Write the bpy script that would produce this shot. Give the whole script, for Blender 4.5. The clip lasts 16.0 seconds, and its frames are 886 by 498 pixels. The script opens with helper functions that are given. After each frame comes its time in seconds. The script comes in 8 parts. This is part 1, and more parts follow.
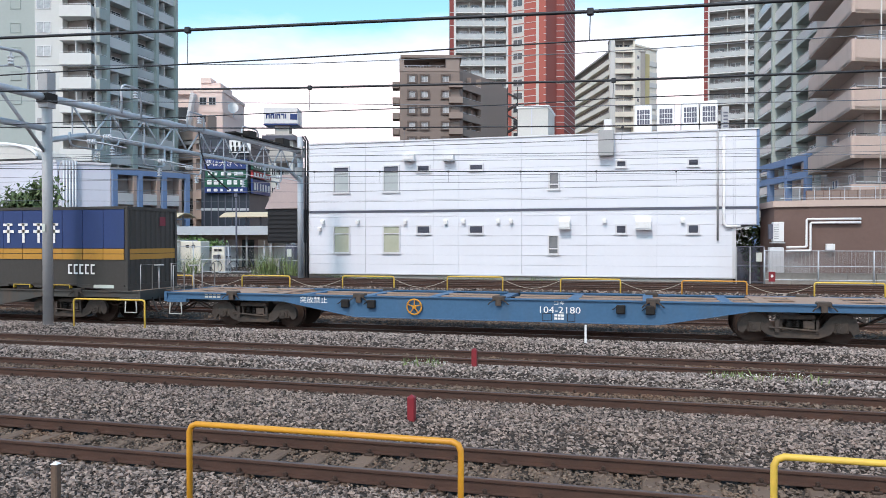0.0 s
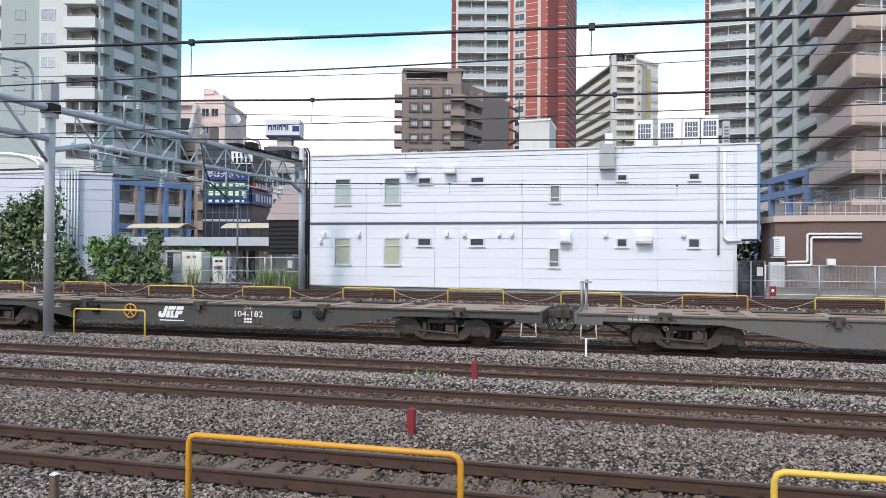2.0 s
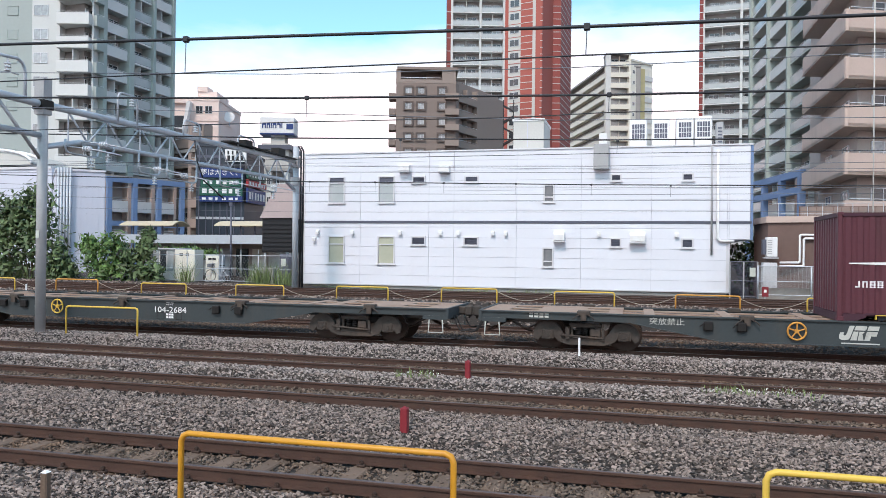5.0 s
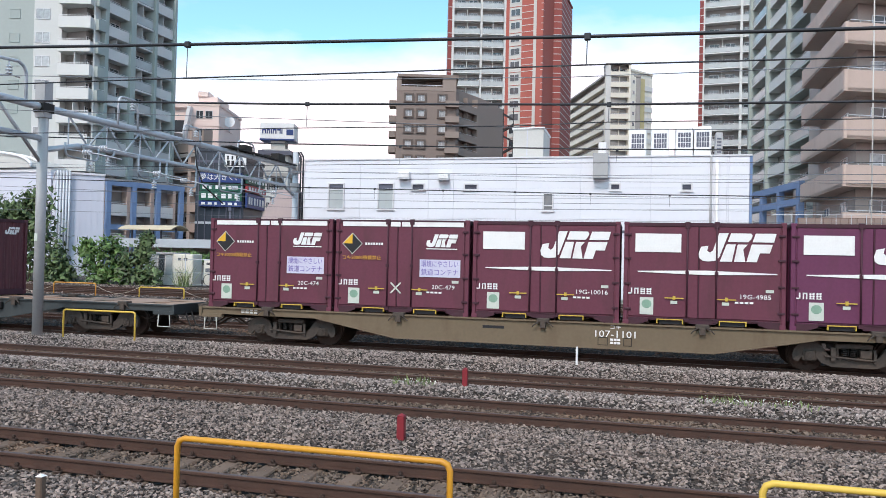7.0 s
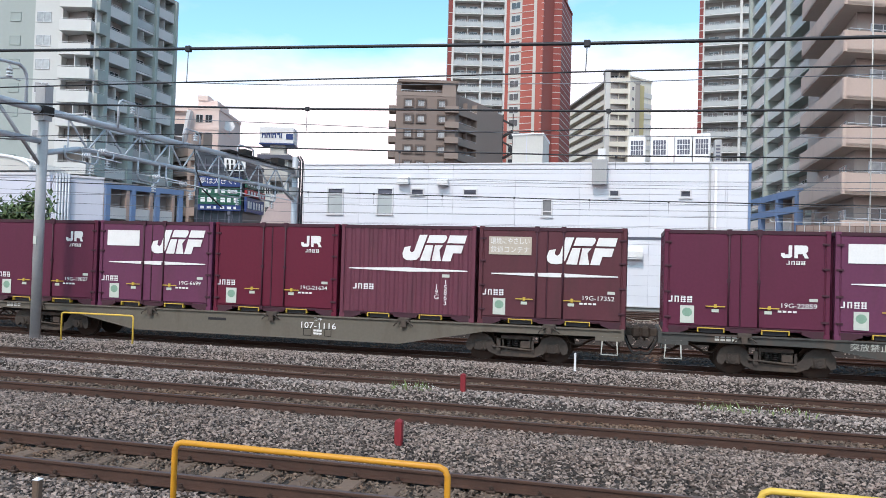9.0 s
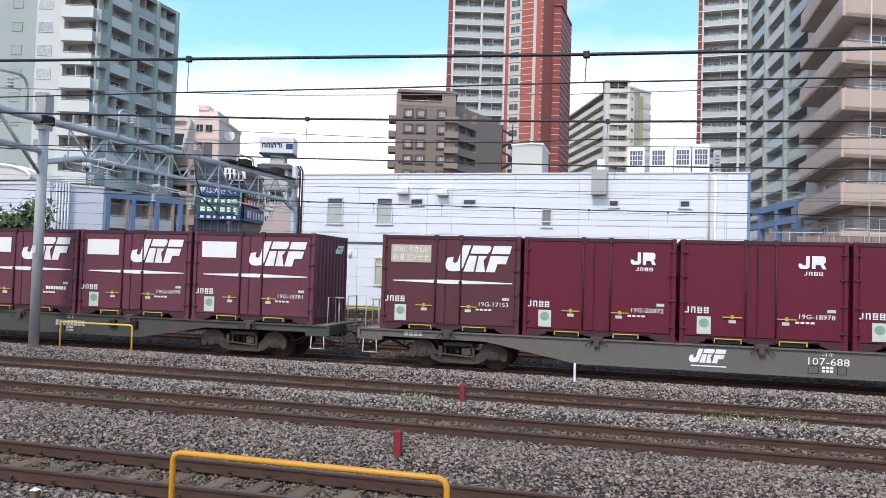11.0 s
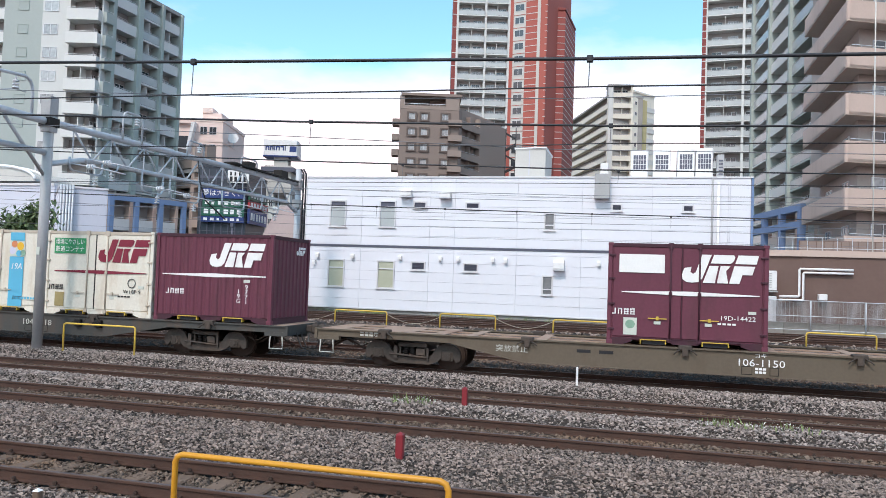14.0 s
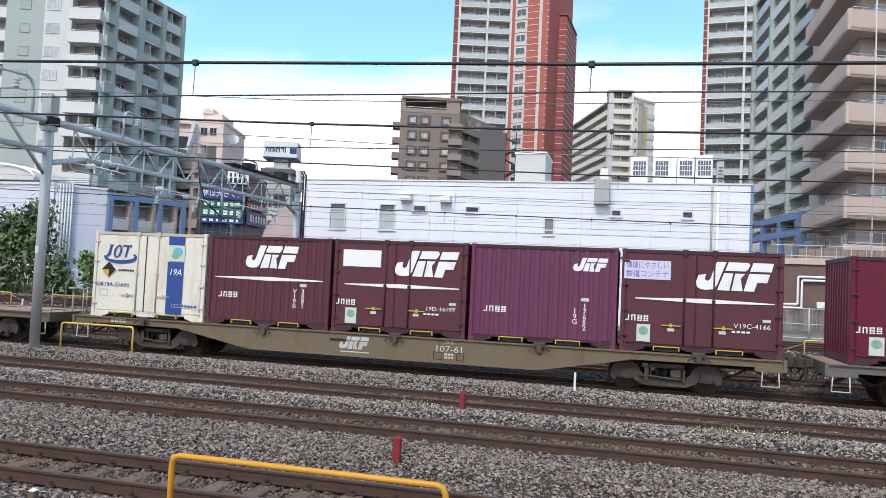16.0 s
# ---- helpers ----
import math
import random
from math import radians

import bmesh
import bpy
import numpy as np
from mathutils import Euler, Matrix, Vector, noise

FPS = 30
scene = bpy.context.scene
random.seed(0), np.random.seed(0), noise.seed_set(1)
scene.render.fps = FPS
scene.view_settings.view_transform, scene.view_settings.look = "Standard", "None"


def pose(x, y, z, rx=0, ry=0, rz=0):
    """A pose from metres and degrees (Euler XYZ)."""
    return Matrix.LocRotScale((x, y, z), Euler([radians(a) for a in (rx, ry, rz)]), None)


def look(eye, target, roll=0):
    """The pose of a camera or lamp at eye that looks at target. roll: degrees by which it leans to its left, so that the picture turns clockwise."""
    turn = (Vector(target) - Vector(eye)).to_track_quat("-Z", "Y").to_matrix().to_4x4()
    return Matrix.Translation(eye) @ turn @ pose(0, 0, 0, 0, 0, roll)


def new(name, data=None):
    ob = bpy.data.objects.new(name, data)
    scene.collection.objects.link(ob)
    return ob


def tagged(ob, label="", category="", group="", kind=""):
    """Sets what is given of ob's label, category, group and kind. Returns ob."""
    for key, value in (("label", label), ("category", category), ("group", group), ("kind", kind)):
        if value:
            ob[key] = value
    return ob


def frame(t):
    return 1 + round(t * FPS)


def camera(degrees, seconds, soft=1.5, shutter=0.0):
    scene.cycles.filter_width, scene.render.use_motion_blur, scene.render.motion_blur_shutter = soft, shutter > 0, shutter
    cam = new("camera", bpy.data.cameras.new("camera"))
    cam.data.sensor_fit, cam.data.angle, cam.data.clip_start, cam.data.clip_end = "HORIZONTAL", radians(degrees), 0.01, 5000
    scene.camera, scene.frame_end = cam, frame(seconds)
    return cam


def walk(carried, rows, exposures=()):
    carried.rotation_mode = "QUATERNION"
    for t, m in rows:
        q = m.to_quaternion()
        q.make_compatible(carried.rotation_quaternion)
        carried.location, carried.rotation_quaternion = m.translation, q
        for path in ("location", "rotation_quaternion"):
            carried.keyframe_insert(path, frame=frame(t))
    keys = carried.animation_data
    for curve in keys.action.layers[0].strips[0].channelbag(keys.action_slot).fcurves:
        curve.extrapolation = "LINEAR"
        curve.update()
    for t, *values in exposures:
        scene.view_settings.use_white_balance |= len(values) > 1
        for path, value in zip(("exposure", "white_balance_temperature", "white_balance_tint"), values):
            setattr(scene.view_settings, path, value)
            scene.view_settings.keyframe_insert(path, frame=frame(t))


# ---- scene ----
# ------------------------------------------------------------ camera
cam = camera(60.71, 16.0, soft=0.65)


def aim(yaw, pitch, roll, x, y, z):
    return pose(x, y, z, 0, 0, yaw) @ pose(0, 0, 0, pitch) @ pose(0, 0, 0, 0, roll) @ pose(0, 0, 0, 90)


ROWS = (
    (0.0, 14.741, -0.599, 0.011, 0.002, 0.007, 2.523),
    (0.5, 14.424, -0.353, -0.473, -0.001, 0.002, 2.524),
    (1.0, 14.753, -0.130, -0.535, -0.003, -0.001, 2.526),
    (1.5, 14.915, 0.166, -0.438, -0.003, -0.009, 2.526),
    (2.0, 14.800, 0.334, -0.373, 0.004, -0.008, 2.525),
    (2.5, 14.918, 0.393, -0.864, -0.005, -0.001, 2.523),
    (3.0, 15.116, 0.384, -0.698, -0.004, -0.005, 2.525),
    (3.5, 14.857, 0.337, -0.372, 0.000, -0.002, 2.522),
    (4.0, 14.637, 0.282, -0.307, -0.001, -0.003, 2.523),
    (6.5, 14.144, 0.553, -1.201, 0.001, -0.013, 2.527),
    (7.0, 14.226, 0.818, -1.288, -0.001, -0.014, 2.527),
    (7.5, 14.157, 0.901, -1.067, -0.002, -0.014, 2.523),
    (8.0, 14.085, 0.890, -0.961, 0.001, -0.012, 2.524),
    (8.5, 14.091, 0.953, -1.240, -0.001, -0.017, 2.525),
    (9.0, 14.148, 1.215, -1.634, 0.001, -0.023, 2.529),
    (11.5, 14.113, 1.983, -1.706, 0.001, -0.023, 2.532),
    (12.0, 14.050, 1.938, -1.704, -0.000, -0.022, 2.527),
    (12.5, 14.096, 1.830, -1.819, -0.006, -0.024, 2.529),
    (13.0, 14.261, 1.793, -2.154, -0.003, -0.020, 2.527),
    (13.5, 14.366, 2.025, -2.381, -0.002, -0.026, 2.533),
    (14.0, 14.361, 2.199, -1.994, 0.005, -0.035, 2.531),
    (14.5, 14.310, 2.185, -2.126, 0.001, -0.028, 2.529),
    (15.0, 14.272, 2.220, -2.423, -0.004, -0.031, 2.533),
    (15.5, 14.368, 2.438, -2.645, -0.002, -0.029, 2.528),
    (16.0, 14.292, 2.471, -2.663, -0.004, -0.032, 2.532),
)
walk(cam, [(r[0], aim(*r[1:])) for r in ROWS], exposures=((0.0, 0.0), (16.0, 0.0)))

# ------------------------------------------------------------ world and sun
SUN_UP, SUN_TURN = 50.0, 190.0     # elevation; compass turn of the sun about z
world = bpy.data.worlds.new("sky")
scene.world = world
world.use_nodes = True
wt = world.node_tree
wt.nodes.clear()
sky = wt.nodes.new("ShaderNodeTexSky")
sky.sky_type, sky.sun_disc = "NISHITA", False
sky.sun_elevation, sky.sun_rotation = radians(SUN_UP), radians(SUN_TURN)
sky.dust_density, sky.ozone_density, sky.air_density = 1.2, 1.6, 1.0
wc = wt.nodes.new("ShaderNodeTexCoord")
wmap = wt.nodes.new("ShaderNodeMapping")
wmap.inputs["Scale"].default_value = (1.0, 1.0, 2.6)
wn = wt.nodes.new("ShaderNodeTexNoise")
wn.inputs["Scale"].default_value, wn.inputs["Detail"].default_value, wn.inputs["Roughness"].default_value = 2.1, 7.0, 0.55
sep = wt.nodes.new("ShaderNodeSeparateXYZ")
low = wt.nodes.new("ShaderNodeMapRange")      # cloud bank near the horizon
low.inputs["From Min"].default_value, low.inputs["From Max"].default_value = 0.12, 0.31
low.inputs["To Min"].default_value, low.inputs["To Max"].default_value = 0.46, -0.03
addn = wt.nodes.new("ShaderNodeMath")
addn.operation = "ADD"
cov = wt.nodes.new("ShaderNodeMapRange")
cov.inputs["From Min"].default_value, cov.inputs["From Max"].default_value = 0.48, 0.80
lift = wt.nodes.new("ShaderNodeMix")        # summer haze brightens the blue
lift.data_type, lift.blend_type = "RGBA", "MULTIPLY"
lift.inputs["Factor"].default_value, lift.inputs["B"].default_value = 1.0, (1.70, 2.26, 2.06, 1)
mixc = wt.nodes.new("ShaderNodeMix")
mixc.data_type = "RGBA"
mixc.inputs["B"].default_value = (10.2, 8.85, 9.2, 1)
wb = wt.nodes.new("ShaderNodeBackground")
wb.inputs["Strength"].default_value = 0.141
wo = wt.nodes.new("ShaderNodeOutputWorld")
for a, b in ((wc.outputs["Generated"], wmap.inputs["Vector"]), (wmap.outputs["Vector"], wn.inputs["Vector"]),
             (wc.outputs["Generated"], sep.inputs["Vector"]), (sep.outputs["Z"], low.inputs["Value"]),
             (wn.outputs["Fac"], addn.inputs[0]), (low.outputs["Result"], addn.inputs[1]),
             (addn.outputs["Value"], cov.inputs["Value"]), (cov.outputs["Result"], mixc.inputs["Factor"]),
             (sky.outputs["Color"], lift.inputs["A"]), (lift.outputs["Result"], mixc.inputs["A"]), (mixc.outputs["Result"], wb.inputs["Color"]),
             (wb.outputs["Background"], wo.inputs["Surface"])):
    wt.links.new(a, b)
sun = new("sun", bpy.data.lights.new("sun", "SUN"))
sun.data.energy, sun.data.angle, sun.data.color = 2.3, radians(10), (1.0, 0.80, 0.75)
_az = radians(SUN_TURN)
_d = Vector((math.sin(_az) * math.cos(radians(SUN_UP)), math.cos(_az) * math.cos(radians(SUN_UP)), math.sin(radians(SUN_UP))))
sun.matrix_world = look(_d * 100, (0, 0, 0))


# ------------------------------------------------------------ materials
def material(name, color, rough=0.6, metal=0.0, var=0.12, grain=30.0, stain=1.5, bump=0.15, dirt=None, dirt_amount=0.35,
             streak=0.0, piece=0.0, spec=0.4, relief=0.004, island=0.0):
    """A procedural surface: base colour, grain and stains at two scales, optional dirt, streaks down the face, and piece-to-piece change."""
    m = bpy.data.materials.new(name)
    m.use_nodes = True
    nt = m.node_tree
    n, l = nt.nodes, nt.links
    bs = n["Principled BSDF"]
    bs.inputs["Roughness"].default_value, bs.inputs["Metallic"].default_value = rough, metal
    bs.inputs["Specular IOR Level"].default_value = spec
    tc = n.new("ShaderNodeTexCoord")
    gn, sn = n.new("ShaderNodeTexNoise"), n.new("ShaderNodeTexNoise")
    gn.inputs["Scale"].default_value, gn.inputs["Detail"].default_value = grain, 5
    sn.inputs["Scale"].default_value, sn.inputs["Detail"].default_value, sn.inputs["Roughness"].default_value = stain, 6, 0.62
    l.new(tc.outputs["Object"], gn.inputs["Vector"])
    if streak:
        mp = n.new("ShaderNodeMapping")
        mp.inputs["Scale"].default_value = (1, 1, streak)
        l.new(tc.outputs["Object"], mp.inputs["Vector"])
        l.new(mp.outputs["Vector"], sn.inputs["Vector"])
    else:
        l.new(tc.outputs["Object"], sn.inputs["Vector"])

    def mathn(op, a, b):
        q = n.new("ShaderNodeMath")
        q.operation = op
        for i, v in enumerate((a, b)):
            if isinstance(v, (int, float)):
                q.inputs[i].default_value = v
            else:
                l.new(v, q.inputs[i])
        return q.outputs[0]
    k = mathn("ADD", mathn("MULTIPLY", mathn("SUBTRACT", gn.outputs["Fac"], 0.5), 2 * var),
              mathn("MULTIPLY", mathn("SUBTRACT", sn.outputs["Fac"], 0.5), 2.4 * var))
    if piece:
        oi = n.new("ShaderNodeObjectInfo")
        k = mathn("ADD", k, mathn("MULTIPLY", mathn("SUBTRACT", oi.outputs["Random"], 0.5), 2 * piece))
    if island:
        ge = n.new("ShaderNodeNewGeometry")
        k = mathn("ADD", k, mathn("MULTIPLY", mathn("SUBTRACT", ge.outputs["Random Per Island"], 0.5), 2 * island))
    k = mathn("ADD", k, 1.0)
    sc = n.new("ShaderNodeMix")
    sc.data_type, sc.blend_type = "RGBA", "MULTIPLY"
    sc.inputs["Factor"].default_value = 1
    sc.inputs["A"].default_value = (*color, 1)
    cb = n.new("ShaderNodeCombineColor")
    for i in range(3):
        l.new(k, cb.inputs[i])
    l.new(cb.outputs[0], sc.inputs["B"])
    out = sc.outputs["Result"]
    if dirt:
        dm = n.new("ShaderNodeMix")
        dm.data_type = "RGBA"
        dm.inputs["B"].default_value = (*dirt, 1)
        mr = n.new("ShaderNodeMapRange")
        mr.inputs["From Min"].default_value, mr.inputs["From Max"].default_value = 0.5, 0.72
        mr.inputs["To Max"].default_value = dirt_amount
        l.new(sn.outputs["Fac"], mr.inputs["Value"])
        l.new(mr.outputs["Result"], dm.inputs["Factor"])
        l.new(out, dm.inputs["A"])
        out = dm.outputs["Result"]
    l.new(out, bs.inputs["Base Color"])
    rr = n.new("ShaderNodeMapRange")
    rr.inputs["To Min"].default_value, rr.inputs["To Max"].default_value = max(0.03, rough - 0.12), min(1, rough + 0.12)
    l.new(sn.outputs["Fac"], rr.inputs["Value"])
    l.new(rr.outputs["Result"], bs.inputs["Roughness"])
    if bump:
        bp = n.new("ShaderNodeBump")
        bp.inputs["Strength"].default_value, bp.inputs["Distance"].default_value = bump, relief
        l.new(gn.outputs["Fac"], bp.inputs["Height"])
        l.new(bp.outputs["Normal"], bs.inputs["Normal"])
    return m


def glass(name, tint, rough=0.05):
    m = material(name, tint, rough, 0.0, var=0.25, grain=0.8, stain=0.5, bump=0, spec=0.9)
    return m


# Near-black bed: the shade in the gaps between stones is put into its colour.
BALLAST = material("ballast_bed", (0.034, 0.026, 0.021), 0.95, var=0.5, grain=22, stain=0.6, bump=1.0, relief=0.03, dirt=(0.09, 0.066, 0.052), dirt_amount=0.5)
STONE = material("crushed_stone", (0.195, 0.152, 0.130), 0.8, var=0.25, grain=40, stain=0.45, bump=0.3, dirt=(0.18, 0.12, 0.09), dirt_amount=0.4, island=0.95)
STONE_PALE = material("fresh_crushed_stone", (0.245, 0.203, 0.182), 0.8, var=0.25, grain=40, stain=0.45, bump=0.3, dirt=(0.20, 0.14, 0.105), dirt_amount=0.35, island=0.95)
STONE_RUST = material("rusty_stone", (0.145, 0.105, 0.08), 0.88, var=0.2, grain=40, stain=0.7, bump=0.3, dirt=(0.24, 0.12, 0.06), dirt_amount=0.6, island=0.5)
RAIL = material("rail_steel", (0.072, 0.039, 0.029), 0.6, 0.2, var=0.25, grain=60, stain=2.0, dirt=(0.10, 0.048, 0.03), dirt_amount=0.5)
RAIL_TOP = material("worn_rail_head", (0.115, 0.075, 0.064), 0.45, 0.4, var=0.15, grain=50, stain=1.0, bump=0.05)
SLEEPER = material("sleeper_concrete", (0.155, 0.105, 0.076), 0.88, var=0.25, grain=35, stain=2.5, bump=0.4, dirt=(0.13, 0.08, 0.05), dirt_amount=0.6, piece=0.15)
FASTENER = material("fastener_iron", (0.07, 0.045, 0.035), 0.7, 0.4, var=0.3)
YELLOW = material("yellow_paint", (0.58, 0.27, 0.022), 0.42, var=0.10, grain=20, stain=2.5, bump=0.05, dirt=(0.42, 0.17, 0.03), dirt_amount=0.5)
YELLOW_PALE = material("faded_yellow_paint", (0.66, 0.44, 0.07), 0.5, var=0.12, grain=20, stain=2.5, dirt=(0.35, 0.22, 0.08), dirt_amount=0.4)
ORANGE_OLD = material("faded_orange_paint", (0.60, 0.28, 0.05), 0.55, var=0.12, grain=20, stain=2.5, dirt=(0.3, 0.16, 0.06), dirt_amount=0.4)
RED_POST = material("red_marker_paint", (0.215, 0.02, 0.028), 0.5, var=0.12, grain=15, stain=4, dirt=(0.2, 0.08, 0.06), dirt_amount=0.3)
WHITE_PAINT = material("white_paint", (0.78, 0.78, 0.78), 0.5, var=0.06, grain=25, stain=3, dirt=(0.45, 0.40, 0.34), dirt_amount=0.35)
DECAL = material("white_lettering", (0.80, 0.80, 0.79), 0.5, var=0.07, grain=25, stain=2, bump=0.03, dirt=(0.5, 0.42, 0.42), dirt_amount=0.35)
WORN_DECAL = material("worn_lettering", (0.48, 0.48, 0.44), 0.6, var=0.12, grain=25, stain=3, dirt=(0.2, 0.2, 0.18), dirt_amount=0.6)
GALV = material("galvanised_steel", (0.50, 0.53, 0.57), 0.5, 0.25, var=0.10, grain=18, stain=2.0, bump=0.05, dirt=(0.36, 0.37, 0.38), dirt_amount=0.4)
POLE = material("pole_steel", (0.40, 0.40, 0.405), 0.55, 0.2, var=0.1, grain=20, stain=1.2, bump=0.05, dirt=(0.26, 0.25, 0.25), dirt_amount=0.4)
WIRE = material("wire_dark", (0.035, 0.037, 0.042), 0.5, 0.4, var=0.1, bump=0)
WIRE_GREY = material("wire_grey", (0.16, 0.17, 0.19), 0.5, 0.4, var=0.1, bump=0)
INSUL = material("porcelain", (0.75, 0.76, 0.78), 0.25, var=0.05, bump=0)
PANEL = material("white_cladding", (0.735, 0.745, 0.80), 0.5, var=0.028, grain=6, stain=0.5, streak=0.25, bump=0.04, dirt=(0.68, 0.68, 0.72), dirt_amount=0.35, piece=0.018)
SEAM = material("cladding_seam", (0.50, 0.51, 0.58), 0.7, var=0.05, bump=0)
TRIM_DARK = material("dark_trim", (0.10, 0.105, 0.14), 0.5, var=0.1)
CONC = material("concrete", (0.36, 0.35, 0.33), 0.9, var=0.16, grain=14, stain=0.8, streak=0.3, bump=0.3, dirt=(0.22, 0.21, 0.19), dirt_amount=0.5)
CONC_LIGHT = material("pale_concrete", (0.52, 0.51, 0.48), 0.9, var=0.1, grain=12, stain=0.6, streak=0.3, dirt=(0.38, 0.36, 0.33), dirt_amount=0.4)
GLASS_DARK = glass("dark_window_glass", (0.05, 0.058, 0.066))
GLASS_CURTAIN = material("curtained_glass", (0.36, 0.37, 0.38), 0.12, var=0.4, grain=2.5, stain=1.2, bump=0, spec=0.8, piece=0.25)
GLASS_GREEN = material("greenish_blind", (0.43, 0.445, 0.345), 0.25, var=0.08, grain=3, stain=1, bump=0, spec=0.7)
GLASS_GREY = material("frosted_window_glass", (0.42, 0.46, 0.47), 0.2, var=0.08, grain=3, stain=1, bump=0, spec=0.7)
ALU = material("aluminium_frame", (0.66, 0.66, 0.68), 0.4, 0.3, var=0.05, bump=0)


# ------------------------------------------------------------ mesh helpers
def box(bm, x0, x1, y0, y1, z0, z1, m=None):
    vs = [bm.verts.new((x, y, z)) for z in (z0, z1) for x, y in ((x0, y0), (x1, y0), (x1, y1), (x0, y1))]
    if m is not None:
        for v in vs:
            v.co = m @ v.co
    for i in ((0, 3, 2, 1), (4, 5, 6, 7), (0, 1, 5, 4), (1, 2, 6, 5), (2, 3, 7, 6), (3, 0, 4, 7)):
        bm.faces.new([vs[j] for j in i])
    return vs


def bevel_box(bm, x0, x1, y0, y1, z0, z1, b=0.01):
    vs = box(bm, x0, x1, y0, y1, z0, z1)
    es = {e for v in vs for e in v.link_edges}
    bmesh.ops.bevel(bm, geom=list(es), offset=b, segments=1, affect="EDGES")


def rod(bm, p, q, r, n=8, r2=None, caps=True):
    p, q = Vector(p), Vector(q)
    r2 = r if r2 is None else r2
    d = (q - p).normalized()
    u = d.cross(Vector((0, 0, 1)) if abs(d.z) < 0.9 else Vector((1, 0, 0))).normalized()
    w = d.cross(u)
    a = [bm.verts.new(p + (u * math.cos(2 * math.pi * i / n) + w * math.sin(2 * math.pi * i / n)) * r) for i in range(n)]
    b = [bm.verts.new(q + (u * math.cos(2 * math.pi * i / n) + w * math.sin(2 * math.pi * i / n)) * r2) for i in range(n)]
    for i in range(n):
        f = bm.faces.new((a[i], a[(i + 1) % n], b[(i + 1) % n], b[i]))
        f.smooth = n > 6
    if caps:
        bm.faces.new(a[::-1])
        bm.faces.new(b)


def pipe(bm, pts, r, n=8):
    """A bent pipe through the points, with mitred joints."""
    pts = [Vector(p) for p in pts]
    rings = []
    for i, p in enumerate(pts):
        d = ((pts[min(i + 1, len(pts) - 1)] - p).normalized() + (p - pts[max(i - 1, 0)]).normalized())
        d = d.normalized() if d.length > 1e-6 else (pts[1] - pts[0]).normalized()
        u = d.cross(Vector((0.13, 0.97, 0.2))).normalized()
        w = d.cross(u)
        rings.append([bm.verts.new(p + (u * math.cos(2 * math.pi * k / n) + w * math.sin(2 * math.pi * k / n)) * r) for k in range(n)])
    for a, b in zip(rings, rings[1:]):
        for k in range(n):
            f = bm.faces.new((a[k], a[(k + 1) % n], b[(k + 1) % n], b[k]))
            f.smooth = True
    bm.faces.new(rings[0][::-1])
    bm.faces.new(rings[-1])


def prism(bm, outline, y0, y1):
    """A solid from an outline in x and z, from y0 to y1."""
    a = [bm.verts.new((x, y0, z)) for x, z in outline]
    b = [bm.verts.new((x, y1, z)) for x, z in outline]
    n = len(a)
    bm.faces.new(a)
    bm.faces.new(b[::-1])
    for i in range(n):
        bm.faces.new((a[i], b[i], b[(i + 1) % n], a[(i + 1) % n]))


def prism_x(bm, outline, x0, x1):
    """A solid from an outline in y and z, from x0 to x1."""
    a = [bm.verts.new((x0, y, z)) for y, z in outline]
    b = [bm.verts.new((x1, y, z)) for y, z in outline]
    n = len(a)
    bm.faces.new(a)
    bm.faces.new(b[::-1])
    for i in range(n):
        bm.faces.new((a[i], b[i], b[(i + 1) % n], a[(i + 1) % n]))


def prism_z(bm, outline, z0, z1):
    """A solid from an outline in x and y, from z0 to z1."""
    a = [bm.verts.new((x, y, z0)) for x, y in outline]
    b = [bm.verts.new((x, y, z1)) for x, y in outline]
    n = len(a)
    bm.faces.new(a)
    bm.faces.new(b[::-1])
    for i in range(n):
        bm.faces.new((a[i], b[i], b[(i + 1) % n], a[(i + 1) % n]))


def corrugation(n, x0, x1, y0, y1):
    """The wavy line of a corrugated sheet from x0 to x1, between depths y0 and y1."""
    pts, w = [], (x1 - x0) / n
    for i in range(n):
        a = x0 + i * w
        pts += [(a + 0.06 * w, y1), (a + 0.22 * w, y0), (a + 0.62 * w, y0), (a + 0.78 * w, y1)]
    return [(x0, y1)] + pts + [(x1, y1)]


def mesh_of(name, bm, mat):
    bmesh.ops.recalc_face_normals(bm, faces=bm.faces)
    me = bpy.data.meshes.new(name)
    bm.to_mesh(me)
    bm.free()
    me.materials.append(mat)
    return me


def part(name, bm, mat, parent=None, label="", m=None):
    """Links a bmesh, or a mesh that others share, as one mesh object under a thing or part."""
    me = bm if isinstance(bm, bpy.types.Mesh) else mesh_of(name, bm, mat)
    ob = new(name, me)
    ob.parent = parent
    if m is not None:
        ob.matrix_basis = m
    if label:
        ob["label"] = label
    return ob


def bmnew(*boxes):
    bm = bmesh.new()
    for b in boxes:
        box(bm, *b)
    return bm


def thing(name, label, category, m=None, group="", kind=""):
    ob = new(name)
    ob.empty_display_size = 0.2
    if m is not None:
        ob.matrix_basis = m
    return tagged(ob, label, category, group, kind)


TEXTS = {}


